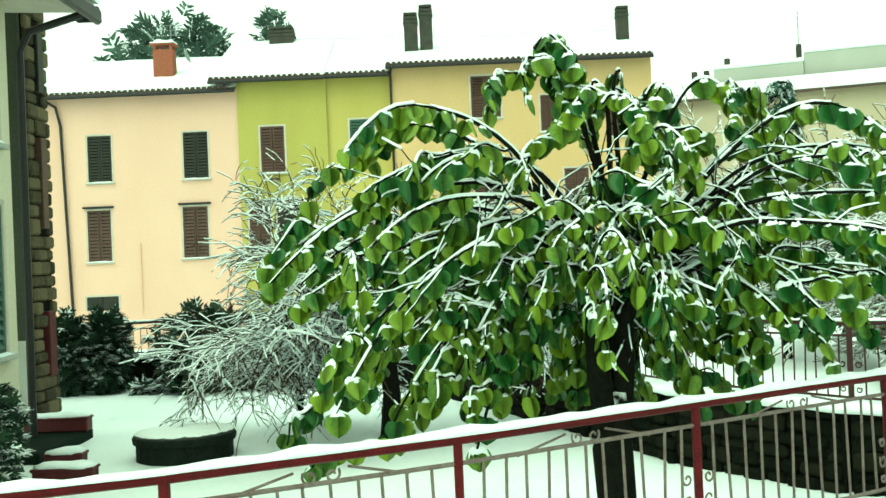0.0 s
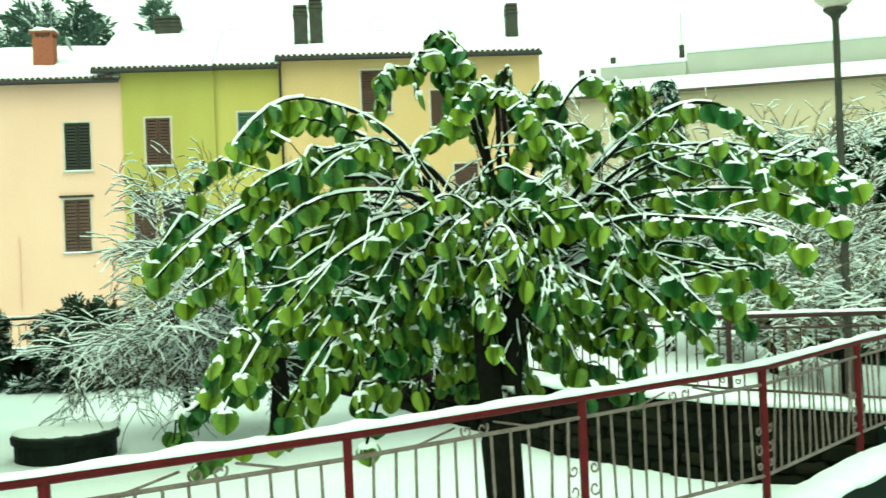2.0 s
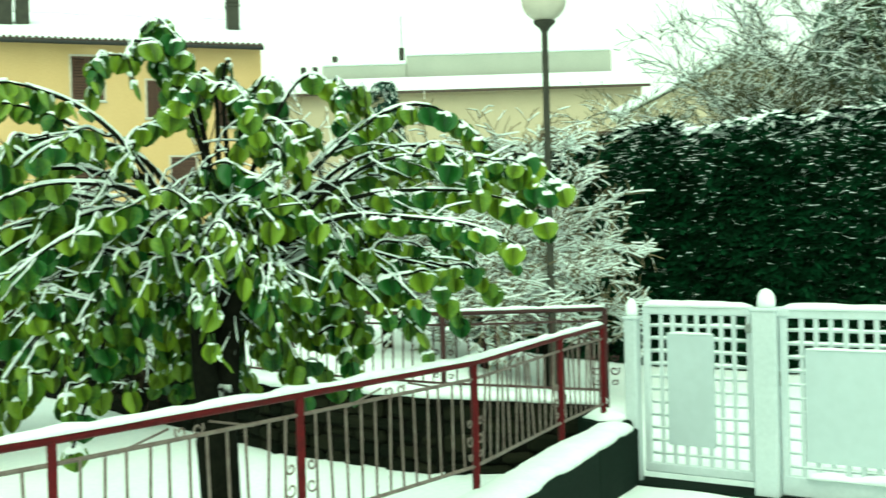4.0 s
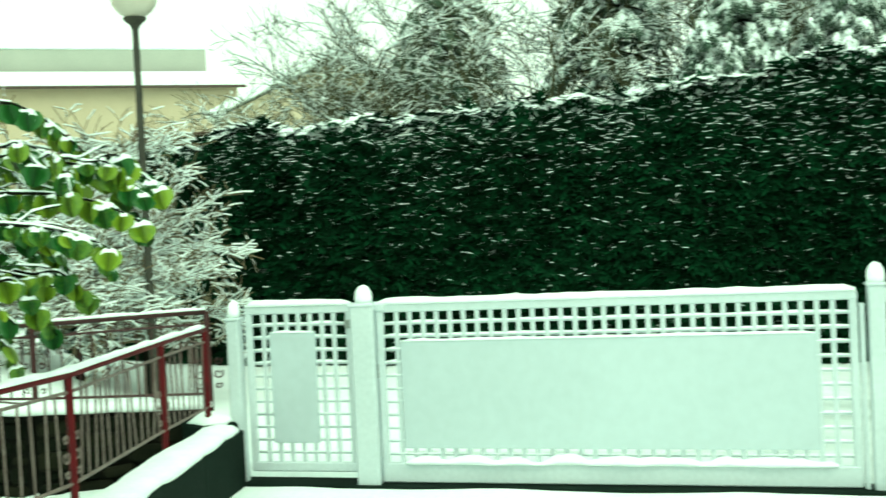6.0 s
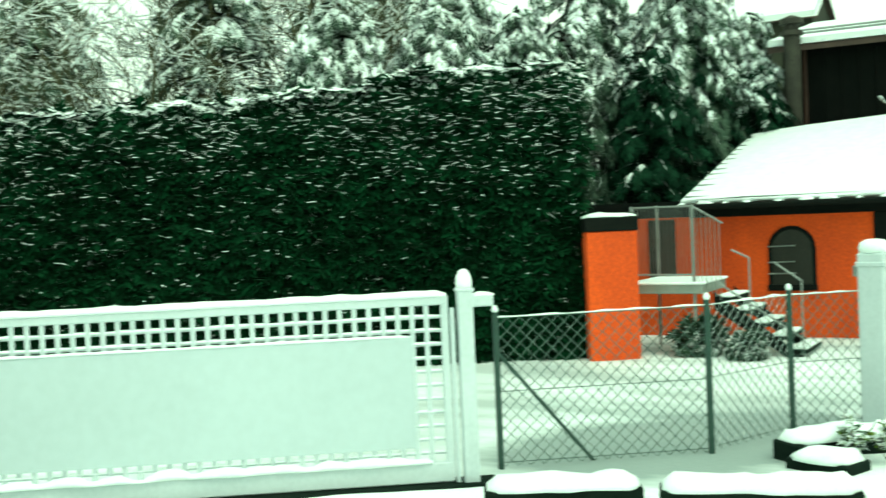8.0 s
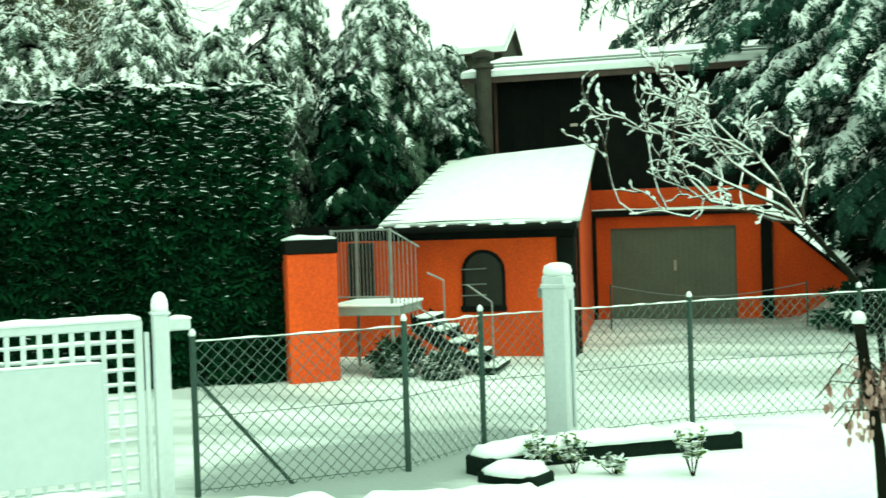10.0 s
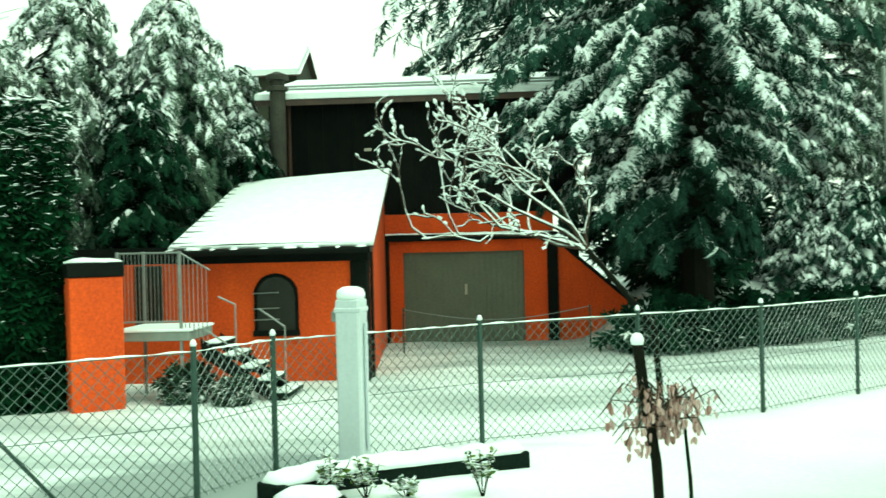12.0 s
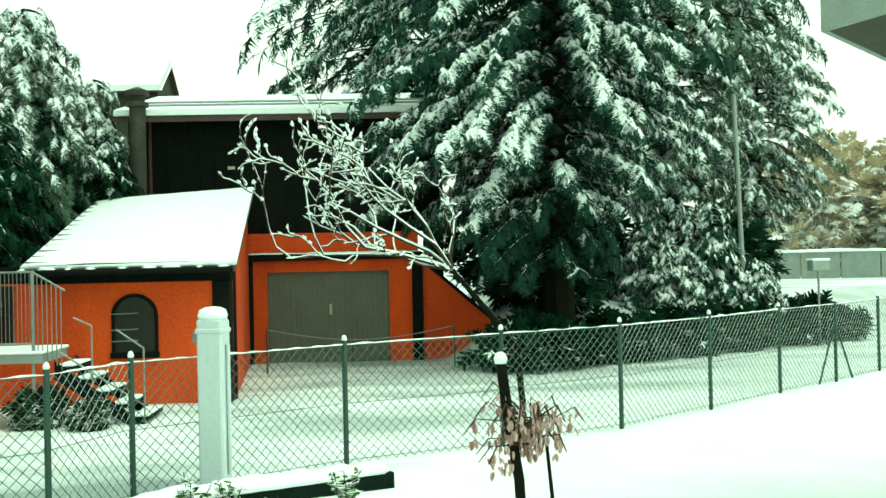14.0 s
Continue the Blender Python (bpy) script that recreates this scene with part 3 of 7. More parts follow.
def railing(name, pts, tops, bases, label, mats, posts, group="", pitch=0.115, snowy=0.03, scrolls=True):
    """An iron railing along a bent line: posts, rails, single pickets, scrolls and the snow on the rail."""
    r = thing(name, (*pts[0], bases[0]), label, "railing", group)
    m_post, m_pick, m_rail = mats
    up = [Vector((x, y, z)) for (x, y), z in zip(pts, tops)]
    dn = [Vector((x, y, z)) for (x, y), z in zip(pts, bases)]
    Geo().tube(up, 0.024, 8).ob("top_rail", m_rail, r, smooth=True)
    Geo().tube([p + Vector((0, 0, 0.05)) for p in dn], 0.012, 5).ob("bottom_rail", m_pick, r)
    Geo().tube([p - Vector((0, 0, 0.105)) for p in up], 0.011, 5).ob("middle_rail", m_pick, r)
    if snowy:
        g = Geo()
        snow_strip(g, [p + Vector((0, 0, 0.018)) for p in up], 0.052, snowy, 0.06, 0.45)
        g.ob("rail_snow", M_SNOWCAP, r, "strip of fresh snow", smooth=True)
    for i in posts:
        Geo().box((-0.02, -0.02, 0), (0.02, 0.02, tops[i] - bases[i] + 0.3), 0.004,
                  Matrix.Translation(dn[i] - Vector((0, 0, 0.3)))).ob("post", m_post, r)
        if scrolls and i < len(pts) - 1:
            m = along(dn[i], dn[i + 1])
            for s, zz in ((0.09, 0.22), (0.07, 0.33), (0.06, 0.12)):
                for side in (1, -1):
                    g = Geo()
                    scroll(g, m, side * 0.075, zz, s, side)
                    g.ob("scroll", m_pick, r)
    h = min(t - b for t, b in zip(tops, bases)) - 0.18
    me = picket_mesh(1.0, 0.0078, m_pick)
    for a, b, ta, tb in zip(dn, dn[1:], up, up[1:]):
        L = flat(a, b)
        k = max(1, round(L / pitch))
        for j in range(1, k):
            t = j / k
            lo, hi = a.lerp(b, t) + Vector((0, 0, 0.05)), ta.lerp(tb, t) - Vector((0, 0, 0.105))
            ob = new("picket", me)
            ob.parent = r
            ob.location = lo - ORIGIN[r.name]
            ob.rotation_euler = (rnd.gauss(0, 0.012), rnd.gauss(0, 0.03), 0)
            ob.scale = (1, 1, hi.z - lo.z)
    if scrolls:
        for i in posts[:-1]:
            if i + 1 >= len(pts):
                continue
            m = along(up[i], up[i + 1])
            L = flat(pts[i], pts[i + 1])
            for side in (1, -1):
                g = Geo()
                scroll(g, m, L / 2 + side * 0.05, -0.075, 0.07, side)
                g.ob("scroll", m_pick, r)
                Geo().tube([m @ Vector((L / 2 + side * 0.12, 0, -0.05)), m @ Vector((L / 2 + side * 0.4, 0, -0.115))], 0.006, 4).ob("stay", m_pick, r)
    return r


# railing on the near parapet
RAIL = [(-4.6, 3.3), (-2.4, 3.75), (-1.11, 4.28), (0.02, 4.89), (1.23, 5.66), (2.52, 6.5), (3.68, 7.68), (4.40, 8.36)]
railing("garden_railing", RAIL, [1.3] * 8, [0.6] * 8, "red iron garden railing with scrolls and snow on its rail",
        (M_RED, M_IRON, M_RED), [0, 1, 2, 3, 4, 5, 6, 7], "iron railings", snowy=0.028)
parapet = thing("parapet_wall", (0.02, 4.89, 0), "low dark concrete parapet wall under snow", "wall", kind="structure")
g, s = Geo(), Geo()
for p, q in zip(RAIL, RAIL[1:]):
    g.box((0, -0.30, -0.3), (flat(p, q), 0.08, 0.46), 0.015, along(p, q))
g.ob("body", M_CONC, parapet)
off = []
for i, p in enumerate(RAIL):
    a, b = RAIL[max(i - 1, 0)], RAIL[min(i + 1, len(RAIL) - 1)]
    d = Vector((b[0] - a[0], b[1] - a[1])).normalized()
    off.append((p[0] + d.y * 0.13, p[1] - d.x * 0.13, 0.455))
snow_strip(s, off, 0.33, 0.07, 0.1, 0.2)
s.ob("snow_cap", M_SNOWCAP, parapet, "thick white snow cap", smooth=True)
block = thing("gate_pier_block", (4.5, 8.35, 0), "short concrete block by the gate under snow", "wall", kind="structure")
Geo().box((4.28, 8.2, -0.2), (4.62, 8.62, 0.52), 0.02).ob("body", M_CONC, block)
g = Geo()
snow_strip(g, [(4.3, 8.4, 0.515), (4.62, 8.42, 0.515)], 0.4, 0.09)
g.ob("snow_cap", M_SNOWCAP, block, smooth=True)

# fences on the retaining wall
railing("street_fence", [(4.60, 8.68), (3.34, 9.35), (2.3, 10.87), (1.0, 14.6)], [1.42, 1.4, 1.4, 1.36], [0.66, 0.73, 0.73, 0.70],
        "dark red iron fence on the stone wall", (M_DIRON, M_DIRON, M_DIRON), [0, 1, 2, 3], "iron railings", 0.115, 0.02, True)
railing("street_fence", [(-1.2, 19.8), (-3.2, 19.85), (-5.2, 19.9), (-7.2, 19.95), (-9.4, 20.0)], [1.22, 1.19, 1.16, 1.14, 1.12],
        [0.60, 0.59, 0.58, 0.57, 0.56], "brown iron fence along the street above hedges", (M_DIRON, M_DIRON, M_DIRON),
        [0, 1, 2, 3, 4], "iron railings", 0.13, 0.03, False)


# ---- white gate ----
G2, G3 = Vector((5.28, 7.31, 0)), Vector((7.52, 4.15, 0))
GM = along(G2, G3)          # x runs from the middle post to the far post
GL = flat(G2, G3)


def gate_post(x, h, w, label, cap_r):
    p = thing("gate_post", GM @ Vector((x, 0, 0)), label, "gate post", "white gate posts")
    Geo().box((x - w / 2, -w / 2, -0.2), (x + w / 2, w / 2, h - 0.10), 0.012, GM).ob("shaft", M_WHITE, p)
    Geo().box((x - w / 2 - 0.012, -w / 2 - 0.012, h - 0.12), (x + w / 2 + 0.012, w / 2 + 0.012, h - 0.09), 0.01, GM).ob("collar", M_WHITE, p)
    Geo().lathe([(cap_r, 0), (cap_r * 1.05, 0.05), (cap_r * 0.95, 0.10), (cap_r * 0.6, 0.14), (0.01, 0.155)],
                GM @ Vector((x, 0, h - 0.10))).ob("snow_cap", M_SNOWCAP, p, "rounded lump of snow", smooth=True)
    return p


post_mid = gate_post(0.0, 1.56, 0.19, "white steel gate post with a snow lump on top", 0.068)
Geo().box((0.09, -0.02, 0.86), (0.14, 0.05, 0.98), 0.008, GM).ob("lock_box", M_GREYST, post_mid)
Geo().box((-0.16, -0.05, 1.27), (-0.04, 0.03, 1.34), 0.008, GM).ob("latch", M_GREYST, post_mid)
Geo().box((0.06, -0.04, 1.40), (0.19, 0.04, 1.46), 0.01, GM).ob("guide_arm", M_WHITE, post_mid)
post_end = gate_post(GL, 1.60, 0.12, "slim white gate post with a snow lump on top", 0.06)
Geo().box((GL + 0.05, -0.04, 1.36), (GL + 0.22, 0.04, 1.45), 0.012, GM).ob("guide_arm", M_WHITE, post_end)
g = Geo()
snow_strip(g, [GM @ Vector((GL + 0.05, 0, 1.445)), GM @ Vector((GL + 0.23, 0, 1.445))], 0.09, 0.03, 0.05)
g.ob("arm_snow", M_SNOWCAP, post_end, smooth=True)
Geo().box((GL - 0.12, -0.03, 0), (GL - 0.085, 0.03, 1.36), 0.005, GM).ob("stop_bar", M_WHITE, post_end)
post_near = gate_post(-1.14, 1.47, 0.11, "white steel hinge post of the pedestrian gate", 0.05)


def grid_gate(name, x0, x1, z0, z1, panel, label, pitch, zpitch):
    gt = thing(name, GM @ Vector(((x0 + x1) / 2, 0, z0)), label, "gate", "white gates")
    w = 0.05
    Geo().box((x0, -w / 2, z1 - 0.072), (x1, w / 2, z1), 0.01, GM).ob("top_bar", M_WHITE, gt)
    Geo().box((x0, -w / 2, z0), (x1, w / 2, z0 + (0.16 if x1 - x0 > 2 else 0.08)), 0.01, GM).ob("bottom_bar", M_WHITE, gt)
    for x in (x0, x1 - 0.06):
        Geo().box((x, -w / 2 + 0.003, z0), (x + 0.06, w / 2 - 0.003, z1 - 0.04), 0.01, GM).ob("stile", M_WHITE, gt)
    g = Geo()
    snow_strip(g, [GM @ Vector((x0 + 0.01, 0, z1 - 0.004)), GM @ Vector((x1 - 0.01, 0, z1 - 0.004))], 0.075, 0.045, 0.08, 0.2)
    g.ob("top_snow", M_SNOWCAP, gt, "band of snow", smooth=True)
    lo, hi = z0 + 0.06, z1 - 0.06
    bar = Geo().box((-0.019, -0.014, 0), (0.019, 0.002, hi - lo), 0.004)
    me = bpy.data.meshes.new("bar")
    me.from_pydata([tuple(p) for p in bar.v], [], bar.f)
    me.materials.append(M_WHITE)
    n = int((x1 - x0 - 0.1) / pitch)
    for k in range(1, n + 1):
        x = x0 + 0.06 + (x1 - x0 - 0.12) * k / (n + 1)
        ob = new("upright_bar", me)
        ob.parent = gt
        ob.matrix_local = Matrix.Translation(-ORIGIN[gt.name]) @ GM @ Matrix.Translation((x, 0, lo))
    z = hi - zpitch
    while z > lo + 0.05:
        Geo().box((x0 + 0.04, 0.004, z - 0.011), (x1 - 0.04, 0.02, z + 0.011), 0.004, GM).ob("cross_bar", M_WHITE, gt)
        g = Geo()
        snow_strip(g, [GM @ Vector((x0 + 0.06, 0.005, z + 0.010)), GM @ Vector((x1 - 0.06, 0.005, z + 0.010))], 0.034, 0.013, 0.08, 0.5)
        g.ob("bar_snow", M_SNOWCAP, gt, smooth=True)
        z -= zpitch
    a, b, c, d = panel
    Geo().box((a, -0.036, c), (b, -0.016, d), 0.003, GM).ob("sheet_panel", M_PANEL, gt, "plain white sheet panel")
    g = Geo()
    snow_strip(g, [GM @ Vector((a + 0.01, -0.026, d - 0.003)), GM @ Vector((b - 0.01, -0.026, d - 0.003))], 0.035, 0.016, 0.08, 0.4)
    g.ob("panel_snow", M_SNOWCAP, gt, smooth=True)
    return gt


sliding = grid_gate("sliding_gate", 0.10, GL - 0.13, 0.02, 1.46, (0.30, GL - 0.42, 0.30, 1.16),
                    "white steel sliding gate with a blank sheet panel", 0.113, 0.105)
g = Geo()
snow_strip(g, [GM @ Vector((0.3, -0.03, 0.18)), GM @ Vector((GL - 0.3, -0.03, 0.18))], 0.07, 0.05, 0.06, 0.9)
g.ob("ledge_snow", M_SNOWCAP, sliding, smooth=True)
grid_gate("pedestrian_gate", -1.04, -0.10, 0.10, 1.47, (-0.82, -0.42, 0.34, 1.25),
          "white steel pedestrian gate with a narrow sheet panel", 0.113, 0.105)
rail_track = thing("gate_track", GM @ Vector((1.9, 0, 0)), "concrete gate threshold under thin snow", "threshold", kind="structure")
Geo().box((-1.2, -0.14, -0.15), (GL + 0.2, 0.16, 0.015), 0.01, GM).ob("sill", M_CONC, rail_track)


# ---- tall white post and wire fence ----
wp = thing("gate_post", (10.43, 1.61, 0), "thick white post with a lamp bracket and snow on top", "gate post", "white gate posts")
wm = Matrix.Translation((10.43, 1.61, 0)) @ Matrix.Rotation(radians(-12), 4, "Z")
Geo().box((-0.12, -0.12, -0.2), (0.12, 0.12, 1.58), 0.02, wm).ob("shaft", M_WHITE, wp)
Geo().box((-0.13, -0.13, 1.45), (0.13, 0.13, 1.50), 0.012, wm).ob("collar", M_WHITE, wp)
Geo().box((-0.04, 0.12, 1.36), (0.04, 0.19, 1.46), 0.01, wm).ob("bracket", M_GREYST, wp)
Geo().box((-0.02, -0.155, 0.15), (0.02, -0.128, 1.35), 0.005, wm).ob("cable_cover", M_WHITE, wp)
Geo().lathe([(0.125, 0), (0.138, 0.04), (0.12, 0.09), (0.07, 0.115), (0.01, 0.12)], (10.43, 1.61, 1.575), 14).ob("snow_cap", M_SNOWCAP, wp, smooth=True)

FENCE = [(8.02, 4.15), (9.06, 2.72), (10.10, 2.29), (11.55, 0.45), (12.35, -1.25), (13.27, -2.77), (14.76, -4.29), (16.18, -5.74),
         (17.43, -7.09), (18.7, -8.36), (20.4, -10.2), (22.2, -12.1)]
FTOP = 1.22


def wire_panel(p, q, h):
    """Diamond mesh of crossing wires between two posts, with three line wires."""
    L = flat(p, q)
    m = np.array(along(p, q))
    s = 0.062
    P, Q = [], []
    k = -h
    while k < L:
        for sgn in (1, -1):
            x0, x1 = k, k + h
            za, zb = 0.0, h
            if x0 < 0:
                za, x0 = -k, 0.0
            if x1 > L:
                zb, x1 = L - k, L
            if zb - za > 0.02:
                if sgn > 0:
                    P.append((x0, 0.003, za)), Q.append((x1, 0.003, zb))
                else:
                    P.append((L - x0, -0.003, za)), Q.append((L - x1, -0.003, zb))
        k += s * 1.7
    for z in (0.03, h * 0.5, h - 0.01):
        P.append((0, 0.008, z)), Q.append((L, 0.008, z))
    P, Q = np.array(P), np.array(Q)
    P[:, 2] += 0.02
    Q[:, 2] += 0.02
    P = P @ m[:3, :3].T + m[:3, 3]
    Q = Q @ m[:3, :3].T + m[:3, 3]
    r = np.full(len(P), 0.0041)
    return segments(P, Q, r, r, 3)


fence = thing("wire_fence", (8.02, 4.15, 0), "green chain-link fence on steel posts with snow on the mesh", "fence", "")
for i, p in enumerate(FENCE):
    z = ground_z(*p)
    h = FTOP + 0.06
    Geo().box((-0.022, -0.022, -0.3), (0.022, 0.022, h), 0.006, Matrix.Translation((*p, z)) @ Matrix.Rotation(radians(-49), 4, "Z")).ob("post", M_GREENP, fence)
    Geo().lathe([(0.024, 0), (0.03, 0.02), (0.018, 0.05), (0.003, 0.06)], (*p, z + h - 0.003), 8).ob("post_snow", M_SNOWCAP, fence, smooth=True)
for p, q in zip(FENCE, FENCE[1:]):
    V, F = wire_panel((*p, ground_z(*p)), (*q, ground_z(*q)), FTOP)
    np_mesh("mesh_panel", V, F, M_WIRE, fence, kind="stuff")
g = Geo()
snow_strip(g, [(*p, ground_z(*p) + FTOP + 0.015) for p in FENCE], 0.014, 0.010, 0.05, 1.2)
g.ob("wire_snow", M_SNOWCAP, fence, smooth=True)
for i, (dx, dy) in ((0, (0.62, -0.68)), (8, (0.45, -0.5)), (8, (-0.45, 0.5))):
    p = FENCE[i]
    Geo().tube([(p[0], p[1], 0.95), (p[0] + dx * 0.9, p[1] + dy * 0.9, -0.05)], 0.016, 6).ob("brace", M_GREENP, fence)


# ---- houses along the street ----
def pierced(g, x0, x1, z0, z1, y0, y1, holes, m=None):
    """A wall with rectangular openings (x0, x1, z0, z1) right through it."""
    xs = sorted({x0, x1, *[h[0] for h in holes], *[h[1] for h in holes]})
    zs = sorted({z0, z1, *[h[2] for h in holes], *[h[3] for h in holes]})
    for a, b in zip(xs, xs[1:]):
        lo = None
        for c, d in zip(zs, zs[1:]):
            cx, cz = (a + b) / 2, (c + d) / 2
            solid = not any(h[0] < cx < h[1] and h[2] < cz < h[3] for h in holes)
            if solid and lo is None:
                lo = c
            if lo is not None and (not solid or d == zs[-1]):
                g.box((a, y0, lo), (b, y1, d if solid else c), 0, m)
                lo = None


SLATS = {}


def shuttered(house, m, x0, x1, z0, z1, material, lintel=False, sill=True, ajar=0.0):
    """A window with two louvred shutters, a frame, a sill and, if so, a stone lintel, set in a wall whose face is y = 0."""
    w = Geo().box((x0, 0.16, z0), (x1, 0.20, z1), 0, m).ob("window", M_GLASS, house)
    fr = Geo()
    for a, b, c, d in ((x0 - 0.07, x0, z0, z1 + 0.07), (x1, x1 + 0.07, z0, z1 + 0.07), (x0, x1, z1, z1 + 0.07)):
        fr.box((a, -0.02, c), (b, 0.06, d), 0.008, m)
    fr.ob("surround", M_FRAME, w)
    mid = (x0 + x1) / 2
    for a, b, s in ((x0, mid - 0.012, 1), (mid + 0.012, x1, -1)):
        hinge = a if s > 0 else b
        t = m @ Matrix.Translation((hinge, 0.01, 0)) @ Matrix.Rotation(-s * ajar, 4, "Z") @ Matrix.Translation((-hinge, -0.01, 0))
        g = Geo()
        g.box((a, 0.0, z0 + 0.01), (a + 0.06, 0.045, z1 - 0.01), 0.006, t)
        g.box((b - 0.06, 0.0, z0 + 0.01), (b, 0.045, z1 - 0.01), 0.006, t)
        for z in (z0 + 0.01, (z0 + z1) / 2 - 0.03, z1 - 0.08):
            g.box((a + 0.06, 0.002, z), (b - 0.06, 0.043, z + 0.07), 0, t)
        leaf_frame = g.ob("shutter", material, house)
        n, wide = 14, b - a - 0.10
        key = (round(wide, 3), material.name)
        if key not in SLATS:
            slat = Geo().box((-wide / 2, -0.006, -0.05), (wide / 2, 0.006, 0.05))
            me = bpy.data.meshes.new("slat")
            me.from_pydata([tuple(p) for p in slat.v], [], slat.f)
            me.materials.append(material)
            SLATS[key] = me
        for k in range(n):
            z = z0 + 0.08 + (z1 - z0 - 0.16) * k / n
            ob = new("slat", SLATS[key])
            ob.parent = leaf_frame
            ob.matrix_local = (Matrix.Translation(-ORIGIN[leaf_frame.name]) @ t
                               @ Matrix.Translation(((a + b) / 2, 0.02, z + 0.03)) @ Matrix.Rotation(radians(-28), 4, "X"))
    if sill:
        Geo().box((x0 - 0.10, -0.10, z0 - 0.06), (x1 + 0.10, 0.06, z0), 0.01, m).ob("sill", M_GREYW, w)
        g = Geo()
        snow_strip(g, [m @ Vector((x0 - 0.08, -0.04, z0 - 0.002)), m @ Vector((x1 + 0.08, -0.04, z0 - 0.002))], 0.10, 0.035, 0.15)
        g.ob("sill_snow", M_SNOWCAP, w, smooth=True)
    if lintel:
        Geo().box((x0 - 0.14, -0.12, z1 + 0.075), (x1 + 0.14, 0.02, z1 + 0.15), 0.01, m).ob("hood", M_GUTTER, w)
    return w


def row_house(label, x0, x1, y, z0, eave, ridge, back, material, windows, overhang=0.45, left_gable=0.0, base=None, mset=Matrix()):
    """A terraced house: pierced front wall, sides, snow roof with its tile edge, gutter and shuttered windows."""
    h = thing("house", mset @ Vector(((x0 + x1) / 2, y, z0)), label, "house", "terraced houses")
    m = mset @ Matrix.Translation((0, y, 0))
    g = Geo()
    pierced(g, x0, x1, z0, eave, 0.0, 0.35, [w[:4] for w in windows], m)
    g.ob("front_wall", material, h, weld=True)
    for xa, xb in ((x0, x0 + 0.3), (x1 - 0.3, x1)):
        g = Geo()
        o = [(xa, 0.355, z0), (xa, 2 * back, z0), (xa, 2 * back, eave), (xa, back, ridge - 0.12), (xa, 0.355, eave)]
        g.slab([m @ Vector(p) for p in o], m.to_3x3() @ Vector((xb - xa, 0, 0)))
        g.ob("side_wall", material, h)
    Geo().box((x0 + 0.31, 2 * back - 0.3, z0), (x1 - 0.31, 2 * back, eave), 0, m).ob("back_wall", material, h)
    sl = (ridge - eave) / back
    ex = eave - overhang * sl
    for s in (0, 1):
        ya, yb = (-overhang, back) if s == 0 else (2 * back + overhang, back)
        o = [(x0 - left_gable, ya, ex), (x1, ya, ex), (x1, yb, ridge), (x0 - left_gable, yb, ridge)]
        Geo().slab([m @ Vector((a, b, c)) for a, b, c in o], (0, 0, -0.12)).ob("roof", M_TILE, h)
        nxs, nys = max(8, int((x1 - x0) / 0.4)), 10
        v, f = [], []
        for j in range(nys + 1):
            for i in range(nxs + 1):
                x = x0 - left_gable + (x1 - x0 + left_gable) * i / nxs
                yy = ya + (0.06 if s == 0 else -0.06) + (yb - ya) * j / nys * 0.995
                z = ex + (ridge - ex) * j / nys
                d = 0.17 + 0.05 * noise.noise(Vector((x * 1.3, yy * 0.9, 2))) + 0.03 * noise.noise(Vector((x * 4, yy * 2, 9)))
                v.append(m @ Vector((x, yy, z + (d if j else 0.05 + 0.03 * noise.noise(Vector((x * 3, 0, 5)))))))
        w = nxs + 1
        f = [(j * w + i, j * w + i + 1, (j + 1) * w + i + 1, (j + 1) * w + i) for j in range(nys) for i in range(nxs)]
        b = len(v)
        v += [m @ Vector((x0 - left_gable, ya + 0.06, ex)), m @ Vector((x1, ya + 0.06, ex)), m @ Vector((x1, yb, ridge)), m @ Vector((x0 - left_gable, yb, ridge))]
        f += [(b, b + 1, nxs, 0), (b + 1, b + 2, nys * w + nxs, nxs), (b + 3, b, 0, nys * w), (b, b + 3, b + 2, b + 1)]
        Geo().add(v, f).ob("roof_snow", M_SNOWCAP, h, "thick unbroken snow", smooth=True)
    g = Geo()
    k = int((x1 - x0 + left_gable) / 0.21)
    for i in range(k):
        x = x0 - left_gable + 0.1 + i * 0.21
        g.tube([m @ Vector((x, -overhang - 0.05, ex - 0.0)), m @ Vector((x, -overhang + 0.25, ex + 0.25 * sl + 0.0))], 0.075, 6)
    g.ob("eave_tiles", M_TILE, h, kind="stuff")
    Geo().tube([m @ Vector((x0 - left_gable, -overhang - 0.06, ex - 0.13)), m @ Vector((x1, -overhang - 0.06, ex - 0.13))], 0.07, 8).ob("gutter", M_GUTTER, h)
    for w in windows:
        shuttered(h, m, w[0], w[1], w[2], w[3], w[4], *w[5:])
    return h, m


HZ = -1.6
A_WIN = [(-13.25, -12.36, 5.42, 7.18, M_DARKSH), (-9.65, -8.73, 5.42, 7.18, M_DARKSH),
         (-13.36, -12.48, 2.44, 4.38, M_BROWNSH, True), (-9.77, -8.83, 2.44, 4.38, M_BROWNSH, True),
         (-13.5, -12.3, 0.62, 1.14, M_DARKSH, False, False), (-17.2, -16.3, 5.42, 7.18, M_DARKSH), (-17.2, -16.3, 2.44, 4.38, M_BROWNSH, True)]
house_a, MA = row_house("peach plaster terraced house with dark and brown shutters", -19.5, -7.55, 42, HZ, 8.9, 10.75, 5, M_PEACH, A_WIN)
Geo().tube([MA @ Vector(p) for p in ((-14.75, -0.5, 8.6), (-14.35, -0.12, 8.3), (-14.2, -0.1, 7.6), (-14.0, -0.1, 0.5))], 0.055, 8).ob("downpipe", M_GUTTER, house_a)
